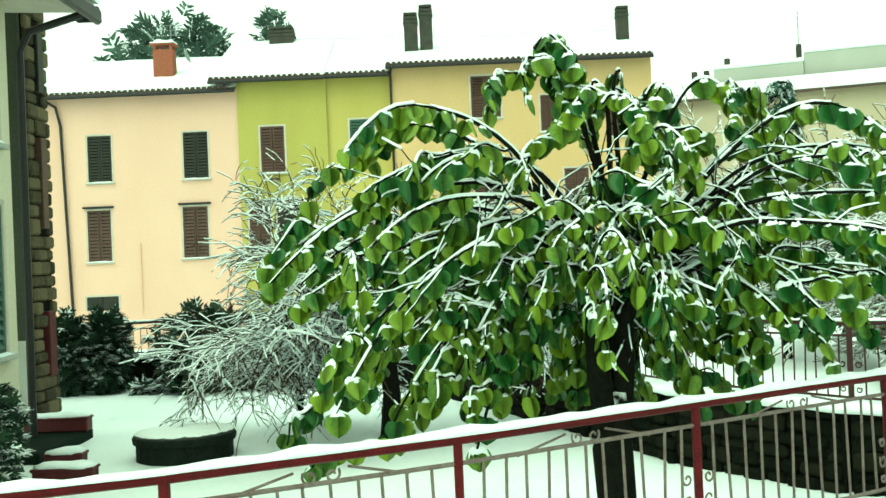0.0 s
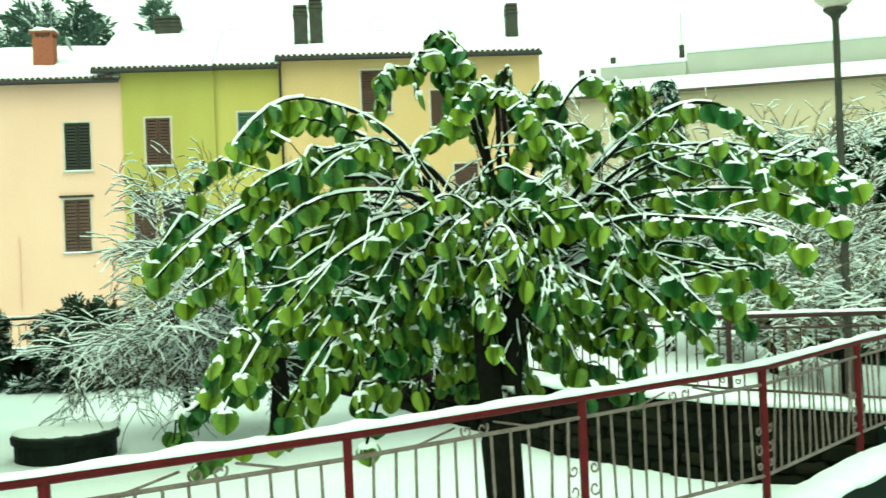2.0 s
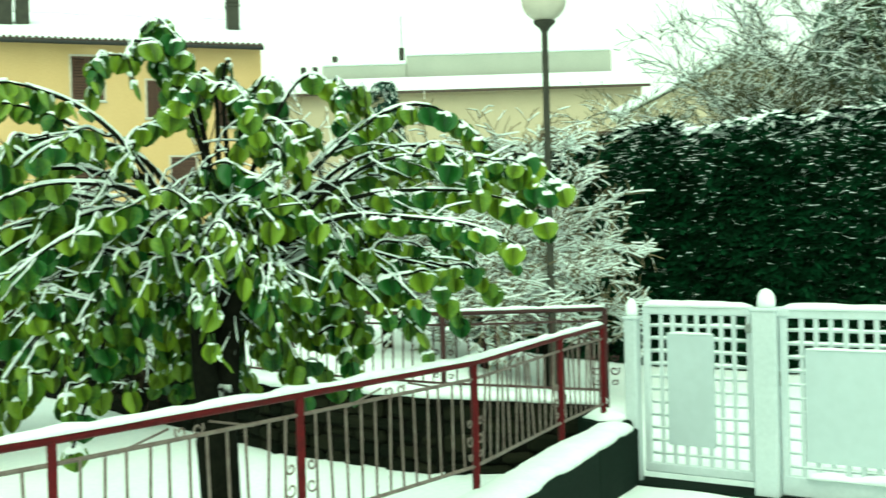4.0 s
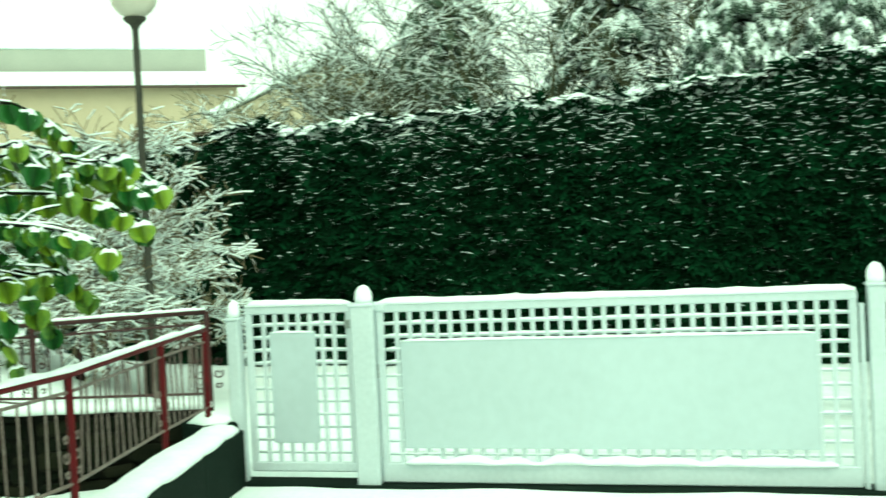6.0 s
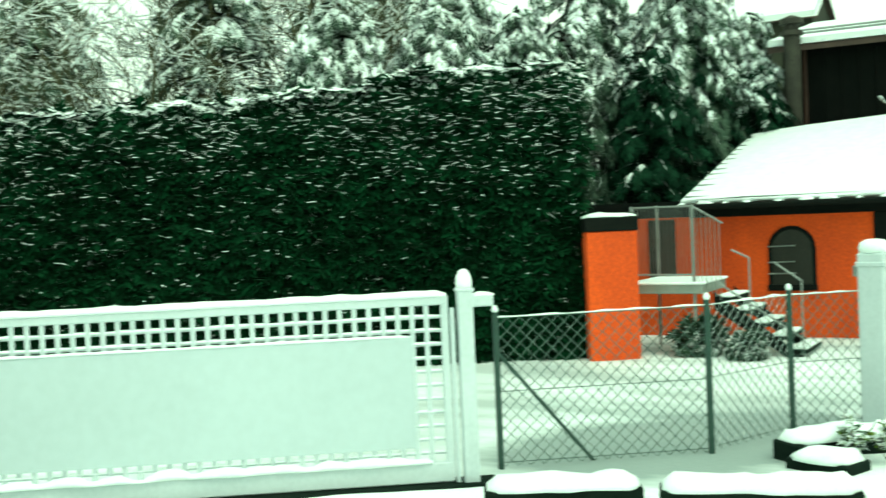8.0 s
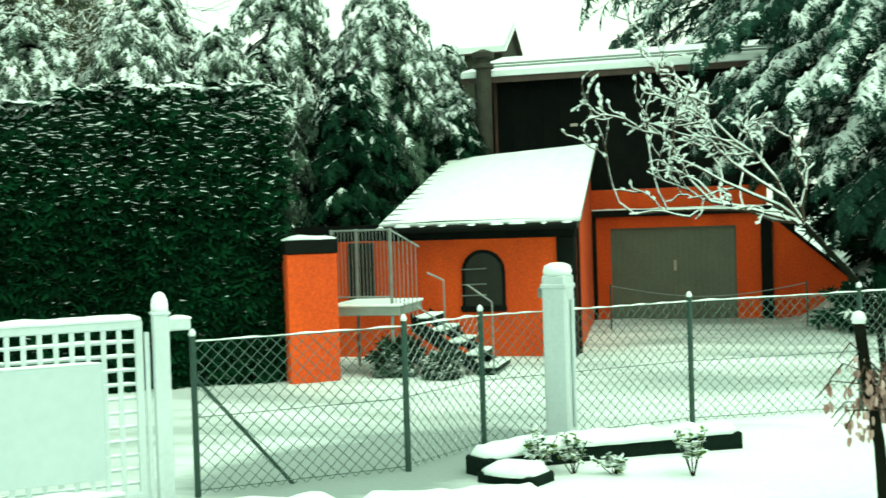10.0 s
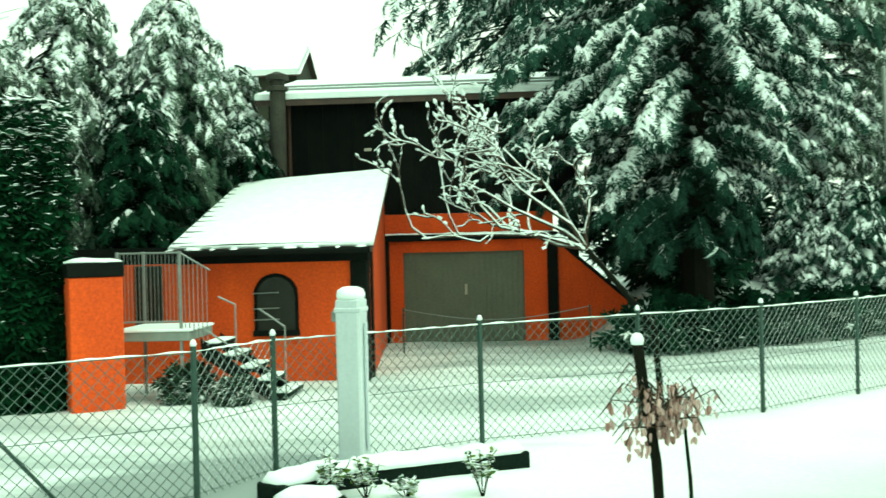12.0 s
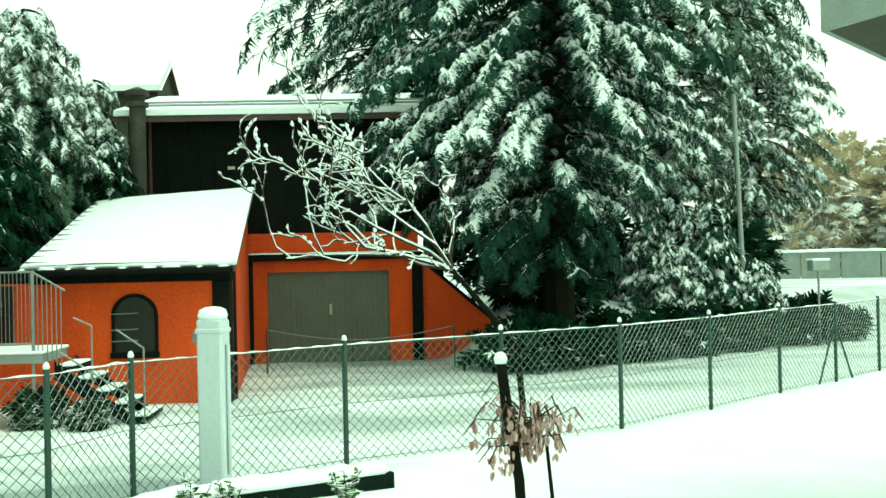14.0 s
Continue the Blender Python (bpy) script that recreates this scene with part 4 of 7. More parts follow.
Geo().tube([MA @ Vector((-11.4, -0.03, 3.1)), MA @ Vector((-11.4, -0.03, 0.5))], 0.02, 6).ob("conduit", M_PEACH, house_a)
B_WIN = [(-6.72, -5.83, 5.5, 7.25, M_BROWNSH, False, True, 0.12), (-7.25, -6.5, 2.5, 4.35, M_BROWNSH, True), (-6.2, -5.2, 2.5, 4.35, M_DARKSH, True)]
house_b, MB = row_house("yellow-green plaster terraced house with brown shutters", -7.55, -4.2, 41.9, HZ, 9.25, 11.3, 5, M_GREENW, B_WIN, 0.5, 0.95)
B2_WIN = [(-3.37, -2.43, 5.7, 7.39, M_TEALSH), (-3.37, -2.43, 2.5, 4.2, M_BROWNSH)]
house_b2, MB2 = row_house("olive plaster terraced house with a green shutter", -4.2, -1.8, 42.05, HZ, 9.28, 11.3, 5, M_OLIVE, B2_WIN, 0.5)
C_WIN = [(1.23, 2.32, 7.2, 8.79, M_BROWNSH), (3.81, 4.69, 6.6, 7.98, M_BROWNSH), (1.23, 2.2, 3.6, 5.2, M_BROWNSH), (4.6, 5.5, 3.6, 5.2, M_BROWNSH),
         (6.3, 7.1, 6.3, 7.9, M_BROWNSH)]
house_c, MC = row_house("ochre plaster terraced house with brown shutters", -1.8, 8.0, 41.8, HZ, 9.48, 11.1, 5, M_OCHRE, C_WIN, 0.55, 0.1)
Geo().tube([MC @ Vector(p) for p in ((-1.7, -0.5, 9.2), (-1.75, -0.1, 8.9), (-1.75, -0.1, 0.5))], 0.05, 8).ob("downpipe", M_GUTTER, house_c)
# a small flower bracket under the green house's window
Geo().box((-6.5, -0.28, 5.22), (-6.05, -0.02, 5.30), 0.01, MB).ob("flower_shelf", M_BROWNSH, house_b)


def chimney(x, y, z, w, d, h, material, label, cap=True, dark=None):
    c = thing("chimney", (x, y, z), label, "chimney", "chimneys")
    m = Matrix.Translation((x, y, z))
    Geo().box((-w / 2, -d / 2, -0.8), (w / 2, d / 2, h), 0.02, m).ob("shaft", material, c)
    if cap:
        for sx in (-1, 1):
            for sy in (-1, 1):
                Geo().box((sx * w * 0.4 - 0.05, sy * d * 0.4 - 0.05, h), (sx * w * 0.4 + 0.05, sy * d * 0.4 + 0.05, h + 0.16), 0.01, m).ob("cap_leg", material, c)
        Geo().box((-w * 0.62, -d * 0.62, h + 0.16), (w * 0.62, d * 0.62, h + 0.24), 0.02, m).ob("cap", material, c)
        g = Geo()
        snow_strip(g, [m @ Vector((-w * 0.6, 0, h + 0.235)), m @ Vector((w * 0.6, 0, h + 0.235))], d * 1.2, 0.14, 0.12)
        g.ob("cap_snow", M_SNOWCAP, c, smooth=True)
    else:
        for k in range(3):
            Geo().box((-w * (0.56 - 0.03 * k), -d * 0.56, h - 0.3 + k * 0.16), (w * (0.56 - 0.03 * k), d * 0.56, h - 0.2 + k * 0.16), 0.02, m).ob("band", material, c)
    return c


ch = chimney(-10.6, 43.6, 9.6, 0.78, 0.6, 1.0, M_BRICK, "red brick chimney with a snow cap on the peach house")
for i, (zz, w) in enumerate(((1.55, 0.62), (1.75, 0.5), (1.35, 0.55))):
    Geo().tube([(-10.3 - w, 43.5, 9.5 + zz + 0.3), (-10.3 + w, 43.5, 9.5 + zz + 0.3)], 0.012, 4).ob("aerial_arm", M_GREYST, ch)
Geo().tube([(-10.3, 43.5, 9.8), (-10.3, 43.5, 11.6)], 0.02, 5).ob("aerial_mast", M_GREYST, ch)
dish = Geo().lathe([(0.02, 0), (0.18, 0.03), (0.32, 0.10), (0.31, 0.11), (0.17, 0.045), (0.02, 0.02)], (0, 0, 0), 14)
dm = Matrix.Translation((-9.75, 43.4, 10.3)) @ Matrix.Rotation(radians(70), 4, "Y")
dish.v = [tuple(dm @ Vector(p)) for p in dish.v]
dish.ob("satellite_dish", M_GREYB, ch)
chimney(-0.95, 43.4, 10.1, 0.52, 0.6, 1.35, M_CHIM, "tall dark rendered chimney on the ochre house", False)
chimney(-0.36, 43.5, 10.1, 0.5, 0.6, 1.65, M_CHIM, "tall dark rendered chimney on the ochre house", False)
chimney(7.35, 44.0, 10.1, 0.46, 0.5, 1.4, M_CHIM, "narrow dark rendered chimney on the ochre house", False)
chimney(-6.4, 46.6, 11.3, 1.0, 0.6, 0.5, M_CHIM, "low dark chimney on the green house", False)

# far buildings up the street
far = thing("house", (20, 60, 0.6), "long beige house with snowy roofs beyond the street", "house", "far houses")
FM = Matrix.Translation((20.2, 56.6, 0)) @ Matrix.Rotation(radians(-21), 4, "Z")
g = Geo()
pierced(g, -12, 11, 0.5, 9.9, 0, 0.4, [(-9, -8, 5.6, 7.2), (-5, -4, 5.6, 7.2), (1.5, 2.4, 5.9, 7.4), (5.5, 6.4, 5.9, 7.4), (8.6, 9.4, 5.9, 7.4)], FM)
g.ob("front_wall", M_BEIGE, far, weld=True)
for a, b, c, d in ((-9, -8, 5.6, 7.2), (-5, -4, 5.6, 7.2), (1.5, 2.4, 5.9, 7.4), (5.5, 6.4, 5.9, 7.4), (8.6, 9.4, 5.9, 7.4)):
    shuttered(far, FM, a, b, c, d, M_BROWNSH)
Geo().slab([FM @ Vector(p) for p in ((-12.4, -0.6, 9.8), (11.4, -0.6, 9.8), (11.4, 5, 11.1), (-12.4, 5, 11.1))], (0, 0, -0.15)).ob("roof", M_TILE, far)
Geo().slab([FM @ Vector(p) for p in ((-12.4, -0.55, 10.02), (11.4, -0.55, 10.02), (11.4, 5, 11.3), (-12.4, 5, 11.3))], (0, 0, -0.2)).ob("roof_snow", M_SNOWCAP, far)
Geo().box((-12, 5.0, 0.5), (11, 5.4, 10.2), 0, FM).ob("back_wall", M_BEIGE, far)
far2 = thing("house", (23, 64, 0.6), "tall grey-green rendered building with flat snowy parapet", "house", "far houses")
FM2 = Matrix.Translation((20.5, 62.5, 0)) @ Matrix.Rotation(radians(-21), 4, "Z")
Geo().box((-12, 0, 0.5), (-4.9, 7, 11.3), 0, FM2).ob("low_wing", M_GREYW, far2)
Geo().box((-4.9, -0.3, 0.5), (0.0, 7, 12.1), 0, FM2).ob("middle_wing", M_GREYW, far2)
Geo().box((0.02, -0.1, 0.5), (12, 7, 12.6), 0, FM2).ob("high_wing", M_GREYW, far2)
for a, b, z, yy in ((-12, -4.9, 11.3, 0), (-4.9, 0, 12.1, -0.3), (0.02, 12, 12.6, -0.1)):
    g = Geo()
    g.box((a, yy - 0.1, z), (b, 7.1, z + 0.22), 0.06, FM2)
    g.ob("roof_snow", M_SNOWCAP, far2)
for x, z, h in ((-0.3, 12.3, 1.0), (-4.3, 12.1, 0.8), (-5.5, 11.4, 0.9), (-6.2, 11.4, 0.9)):
    Geo().box((x - 0.15, 1, z), (x + 0.15, 1.4, z + h), 0.02, FM2).ob("flue", M_CHIM, far2)
Geo().tube([FM2 @ Vector((-0.3, 1.2, 13.3)), FM2 @ Vector((-0.3, 1.2, 15.2))], 0.03, 5).ob("mast", M_GREYST, far2)
tan = thing("house", (27, 33, 0.6), "tan gabled house behind bare trees", "house", "far houses")
TM = Matrix.Translation((25.5, 36.5, 0)) @ Matrix.Rotation(radians(-35), 4, "Z")
Geo().slab([TM @ Vector(p) for p in ((-4.5, 0, 0), (4.5, 0, 0), (4.5, 0, 6.6), (0, 0, 8.6), (-4.5, 0, 6.6))], TM.to_3x3() @ Vector((0, 8, 0))).ob("body", M_BEIGE, tan)
for s in (-1, 1):
    Geo().slab([TM @ Vector(p) for p in ((s * 5.0, -0.5, 6.45), (0, -0.5, 8.72), (0, 8.5, 8.72), (s * 5.0, 8.5, 6.45))], (0, 0, 0.3)).ob("roof", M_SNOWCAP, tan)


# ---- stone house at the garden's edge ----
stone_house = thing("stone_house", (-5.4, 14.4, 0), "old stone house corner with a dark rendered side", "house", "near houses")
Geo().box((-9.4, 14.44, -0.2), (-5.36, 15.22, 8.5), 0.0).ob("core", M_MORTAR, stone_house)
Geo().box((-9.4, 14.37, -0.2), (-5.37, 14.43, 1.25), 0.0).ob("plinth", M_GREYW, stone_house)
Geo().box((-9.4, 14.36, 1.26), (-5.37, 14.43, 8.4), 0.0).ob("front_render", M_RENDER, stone_house, "dark render")
Geo().box((-5.36, 14.75, 2.7), (-5.26, 14.95, 3.9), 0.01).ob("side_window", M_BROWNSH, stone_house)
Geo().box((-5.36, 14.8, 0.75), (-5.26, 15.05, 1.6), 0.01).ob("side_door", M_TERRA, stone_house)
Geo().box((-5.36, 14.75, 4.5), (-5.26, 14.95, 5.3), 0.01).ob("upper_window", M_DARKSH, stone_house)
z, sn = -0.1, 0
while z < 6.6:
    h = rnd.uniform(0.14, 0.24)
    y = 14.44
    while y < 15.17:
        w = min(rnd.uniform(0.2, 0.45), 15.22 - y)
        cx, cz = y + w / 2, z + h / 2
        if not ((14.72 < cx < 14.98 and 2.6 < cz < 4.0) or (14.77 < cx < 15.08 and 0.7 < cz < 1.7) or (14.72 < cx < 14.98 and 4.4 < cz < 5.4)):
            Geo().box((-5.38, y + 0.008, z + 0.008), (-5.28 - rnd.uniform(0, 0.03), y + w - 0.008, z + h - 0.008), 0.025).ob("stone", M_STONE, stone_house)
        y += w
    z += h

pale_house = thing("pale_house", (-6, 11, 0), "pale plastered house wall with green shutters and deep eave", "house", "near houses")
PM = Matrix.Translation((-5.04, 8.0, 0)) @ Matrix.Rotation(radians(90), 4, "Z")
g = Geo()
PW = [(3.3, 4.75, 1.2, 2.9), (3.3, 4.75, 3.6, 5.0)]
pierced(g, -3.0, 5.1, -0.2, 5.6, 0, 0.3, PW, PM)
g.ob("wall", M_PALE, pale_house, weld=True)
for w in PW:
    shuttered(pale_house, PM, *w, M_TEALSH)
Geo().slab([(-9, 6, 5.62), (-4.36, 6, 5.42), (-4.36, 14.34, 5.42), (-9, 14.34, 5.62)], (0, 0, 0.10)).ob("eave_soffit", M_FRAME, pale_house)
Geo().box((-4.37, 6, 5.26), (-4.27, 14.36, 5.46), 0.03).ob("gutter", M_GUTTER, pale_house)
Geo().box((-4.6, 14.3, 5.3), (-4.3, 14.38, 5.5), 0.02).ob("verge_board", M_GUTTER, pale_house)
Geo().slab([(-9, 6, 6.2), (-4.3, 6, 5.53), (-4.3, 14.36, 5.53), (-9, 14.36, 6.2)], (0, 0, 0.16)).ob("roof_snow", M_SNOWCAP, pale_house)
Geo().tube([(-4.4, 13.9, 5.3), (-4.95, 13.6, 5.05), (-5.05, 13.55, 4.8), (-5.05, 13.5, 0.0)], 0.05, 8).ob("downpipe", M_GUTTER, pale_house)


# ---- orange garage and annex ----
annex = thing("orange_annex", (17, 4, 0), "orange plastered annex with black timbers and arched window", "house", "orange buildings")
XM = Matrix.Translation((17, 0, 0)) @ Matrix.Rotation(radians(-90), 4, "Z")   # local x = -world y, local y = world x
def wy(y):
    return -y
win_a, win_b = wy(4.08), wy(3.48)
g = Geo()
pierced(g, wy(7.6), wy(2.62), -0.2, 1.84, 0, 0.3, [(win_a, win_b, 0.78, 1.34)], XM)
g.ob("front_wall", M_ORANGE, annex, weld=True)
# the arch head of the window
cx, r = (win_a + win_b) / 2, (win_b - win_a) / 2
g = Geo()
arch = [(cx + r * math.cos(a), -0.012, 1.32 + 0.30 * math.sin(a)) for a in [math.pi * k / 14 for k in range(15)]]
g.slab([XM @ Vector(p) for p in arch], XM.to_3x3() @ Vector((0, 0.03, 0)))
g.box((win_a, -0.01, 0.78), (win_b, 0.02, 1.33), 0, XM)
warch = g.ob("arched_window", M_DARKSH, annex, "dark arched window")
Geo().box((win_a - 0.06, -0.08, 0.70), (win_b + 0.06, 0.02, 0.79), 0.01, XM).ob("sill", M_BLACK, warch)
g = Geo()
for k in range(15):
    a0 = math.pi * k / 14
    if k < 14:
        a1 = math.pi * (k + 1) / 14
        g.tube([XM @ Vector((cx + (r + 0.02) * math.cos(a0), -0.02, 1.32 + 0.32 * math.sin(a0))),
                XM @ Vector((cx + (r + 0.02) * math.cos(a1), -0.02, 1.32 + 0.32 * math.sin(a1)))], 0.03, 5)
g.ob("arch_trim", M_BLACK, warch)
for s in (win_a - 0.02, win_b + 0.02):
    Geo().box((s - 0.025, -0.03, 0.78), (s + 0.025, 0.01, 1.33), 0.006, XM).ob("jamb", M_BLACK, warch)
for z in (0.95, 1.12, 1.36):
    Geo().tube([XM @ Vector((win_a - 0.05, -0.04, z)), XM @ Vector((win_a + 0.35, -0.05, z + 0.01))], 0.012, 5).ob("hinge_strap", M_GREYST, warch)
Geo().box((wy(5.33), -0.04, 1.83), (wy(2.34), 0.3, 2.06), 0.01, XM).ob("eave_beam", M_BLACK, annex)
Geo().box((wy(2.62), -0.05, -0.2), (wy(2.36), 0.3, 1.83), 0.012, XM).ob("corner_post", M_BLACK, annex)
Geo().slab([(17.31, 2.36, -0.2), (22.95, 2.80, -0.2), (22.95, 2.80, 2.3), (17.31, 2.36, 2.1)], (0, 0.25, 0)).ob("side_wall", M_ORANGE, annex)
Geo().slab([(17.31, 2.36, 2.1), (22.95, 2.80, 2.3), (22.95, 2.80, 3.54), (21.5, 2.687, 3.26)], (0, 0.25, 0)).ob("side_gable", M_ORANGE, annex)
Geo().box((17.32, 2.33, -0.1), (17.5, 2.37, 2.3), 0.01).ob("side_post", M_BLACK, annex)
roof = Geo().slab([(16.62, 2.22, 2.06), (16.62, 5.34, 2.06), (21.5, 5.46, 3.28), (21.5, 2.5, 3.46)], (0, 0, -0.10)).ob("roof", M_TILE, annex)
v, f = [], []
for j in range(25):
    t = j / 24
    for i in range(31):
        s = i / 30
        y = (1 - s) * (2.2 + 0.3 * t) + s * (5.33 + 0.12 * t)
        x = 16.6 + 4.9 * t
        step = 0.018 * (1 - ((t * 16) % 1)) * min(1, max(0, (s - 0.62) * 4))
        thick = 0.07 - 0.045 * max(0, s - 0.65) / 0.35 + 0.012 * noise.noise(Vector((x * 2, y * 2, 0)))
        v.append((x, y, 2.06 + (1.40 - 0.18 * s) * t + max(0.012, thick) + step))
w = 31
f = [(j * w + i, (j + 1) * w + i, (j + 1) * w + i + 1, j * w + i + 1) for j in range(24) for i in range(30)]
k = len(v)
v += [(16.6, 2.2, 2.065), (16.6, 5.33, 2.065), (21.5, 5.45, 3.285), (21.5, 2.5, 3.465)]
f += [(k, 0, 30, k + 1), (k, k + 3, 24 * w, 0), (k + 1, 30, 24 * w + 30, k + 2), (k, k + 1, k + 2, k + 3)]
Geo().add(v, f).ob("roof_snow", M_SNOWCAP, annex, "smooth roof snow showing tile courses", smooth=True)
for k in range(13):
    t, s0 = (k + 0.6) / 13.5, 0.68 + 0.14 * rnd.random() + 0.02 * k
    ya, yb = [(1 - q) * (2.2 + 0.3 * t) + q * (5.33 + 0.12 * t) for q in (s0, 0.995)]
    za, zb = [2.06 + (1.40 - 0.18 * q) * t + 0.055 - 0.02 * q for q in (s0, 0.995)]
    Geo().tube([(16.6 + 4.9 * t, ya, za - 0.012), (16.6 + 4.9 * t, (ya + yb) / 2, (za + zb) / 2), (16.6 + 4.9 * t, yb, zb + 0.004)], [0.005, 0.014, 0.02], 5).ob("tile_course", M_TILED, annex, "bare tile edges showing through the snow")
Geo().tube([(16.56, 2.25, 2.0), (16.56, 5.33, 2.0)], 0.05, 8).ob("gutter", M_BLACK, annex)
for k in range(9):
    y = 2.3 + k * 0.37 + rnd.uniform(-0.1, 0.1)
    g = Geo()
    snow_strip(g, [(16.58, y, 2.03), (16.58, y + rnd.uniform(0.1, 0.3), 2.03)], 0.09, 0.05, 0.05)
    g.ob("gutter_snow", M_SNOWCAP, annex, smooth=True)
# black strip added above the wall behind the steps, standing in for dark conifers
Geo().box((wy(7.6), 0.02, 1.845), (wy(5.35), 0.3, 2.1), 0, XM).ob("upper_cladding", M_BLACK, annex)
ww = Geo().box((wy(6.0), -0.03, 0.85), (wy(5.55), 0.0, 1.82), 0.01, XM).ob("barred_window", M_DARKSH, annex)
for k in range(5):
    x = wy(6.0) + 0.06 + k * 0.085
    Geo().tube([XM @ Vector((x, -0.05, 0.88)), XM @ Vector((x, -0.05, 1.8))], 0.01, 5).ob("bar", M_BLACK, ww)

garage = thing("orange_garage", (23, 1.2, 0), "orange garage under a black boarded upper storey with snowy roof", "house", "orange buildings")
GX = Matrix.Translation((23, 0, 0)) @ Matrix.Rotation(radians(-90), 4, "Z")
DW = (wy(2.44), wy(-0.05), -0.2, 1.87)
g = Geo()
pierced(g, wy(2.85), wy(-0.66), -0.2, 2.66, 0, 0.3, [DW], GX)
g.ob("front_wall", M_ORANGE, garage, weld=True)
door = Geo().box((DW[0], 0.10, 0.0), (DW[1], 0.16, 1.87), 0, GX).ob("garage_door", M_DOOR, garage, "grey-green ribbed up-and-over door")
nrib = 22
rib = Geo().box((-0.045, -0.012, 0), (0.045, 0.0, 1.80), 0.008)
rme = bpy.data.meshes.new("rib")
rme.from_pydata([tuple(p) for p in rib.v], [], rib.f)
rme.materials.append(M_DOOR)
for k in range(nrib):
    ob = new("rib", rme)
    ob.parent = door
    ob.matrix_local = Matrix.Translation(-ORIGIN[door.name]) @ GX @ Matrix.Translation((DW[0] + 0.06 + k * (DW[1] - DW[0] - 0.12) / (nrib - 1), 0.10, 0.03))
Geo().box((wy(1.18), 0.05, 0.98), (wy(1.13), 0.09, 1.2), 0.008, GX).ob("door_handle", M_FRAME, door, "pale vertical handle")
Geo().box((wy(2.9), -0.12, 2.10), (wy(-0.75), 0.02, 2.24), 0.012, GX).ob("lintel_beam", M_BLACK, garage)
g = Geo()
snow_strip(g, [GX @ Vector((wy(2.85), -0.06, 2.235)), GX @ Vector((wy(-0.7), -0.06, 2.235))], 0.1, 0.03)
g.ob("lintel_snow", M_SNOWCAP, garage, smooth=True)
Geo().box((wy(-0.52), -0.10, -0.2), (wy(-0.74), 0.02, 2.10), 0.012, GX).ob("right_post", M_BLACK, garage)
Geo().box((wy(2.86), -0.08, -0.2), (wy(2.72), 0.02, 2.10), 0.012, GX).ob("left_post", M_BLACK, garage)
Geo().slab([GX @ Vector(p) for p in ((wy(-0.75), 0, -0.2), (wy(-2.75), 0, -0.2), (wy(-2.75), 0, 0.25), (wy(-0.75), 0, 2.0))],
           GX.to_3x3() @ Vector((0, 0.25, 0))).ob("wing_wall", M_ORANGE, garage, "sloping orange wing wall")
Geo().slab([GX @ Vector(p) for p in ((wy(-0.75), -0.06, 2.0), (wy(-2.85), -0.06, 0.17), (wy(-2.85), 0.3, 0.17), (wy(-0.75), 0.3, 2.0))],
           (0, 0, 0.09)).ob("wing_coping", M_BLACK, garage)
Geo().box((wy(5.2), 0.12, 2.67), (wy(-1.2), 0.4, 5.05), 0, GX).ob("upper_cladding", M_BLACK, garage)
for k in range(20):
    x = wy(5.2) + 0.16 + k * 0.32
    Geo().box((x - 0.02, 0.09, 2.67), (x + 0.02, 0.12, 5.0), 0.004, GX).ob("batten", M_BLACK, garage)
Geo().box((wy(3.2), 0.08, 4.0), (wy(3.05), 0.115, 4.06), 0.004, GX).ob("wall_lamp", M_FRAME, garage)
Geo().slab([(22.55, -1.6, 5.05), (22.55, 5.35, 5.05), (27, 5.35, 5.98), (27, -1.6, 5.98)], (0, 0, -0.12)).ob("roof", M_TILE, garage)
Geo().slab([(22.5, -1.6, 5.17), (22.5, 5.35, 5.17), (27, 5.35, 6.10), (27, -1.6, 6.10)], (0, 0, -0.115)).ob("roof_snow", M_SNOWCAP, garage, "snow sheet on the roof")
for k in (1, 2):
    Geo().tube([(22.5 + 0.9 * k, -1.5, 5.19 + 0.187 * k), (22.5 + 0.9 * k, 5.3, 5.19 + 0.187 * k)], 0.025, 5).ob("snow_guard", M_GREYST, garage)
Geo().box((23.42, -1.2, -0.2), (27, -0.9, 5.0), 0).ob("side_wall", M_BLACK, garage)
Geo().box((23.42, 4.9, -0.2), (27, 5.2, 5.0), 0).ob("side_wall", M_BLACK, garage)
Geo().tube([GX @ Vector((wy(4.76), 0.06, 2.6)), GX @ Vector((wy(4.76), 0.06, 5.0))], 0.04, 6).ob("downpipe", M_BROWNSH, garage)
flue = thing("chimney", (22.4, 4.85, 3.3), "round grey flue with stacked cowls", "chimney", "chimneys")
Geo().lathe([(0.16, -0.3), (0.16, 1.9), (0.22, 1.91), (0.22, 1.99), (0.15, 2.01), (0.15, 2.11), (0.23, 2.13), (0.23, 2.23), (0.05, 2.30)], (22.4, 4.85, 3.3), 16).ob("pipe", M_CHIM, flue)
gable = thing("house", (31, 6.0, 0), "small snowy gable roof behind the annex", "house", "far houses")
Geo().slab([(30.2, 6.0, 0), (32.8, 6.0, 0), (32.8, 6.0, 6.75), (31.5, 6.0, 7.5), (30.2, 6.0, 6.75)], (0, 2.4, 0)).ob("body", M_RENDER, gable)
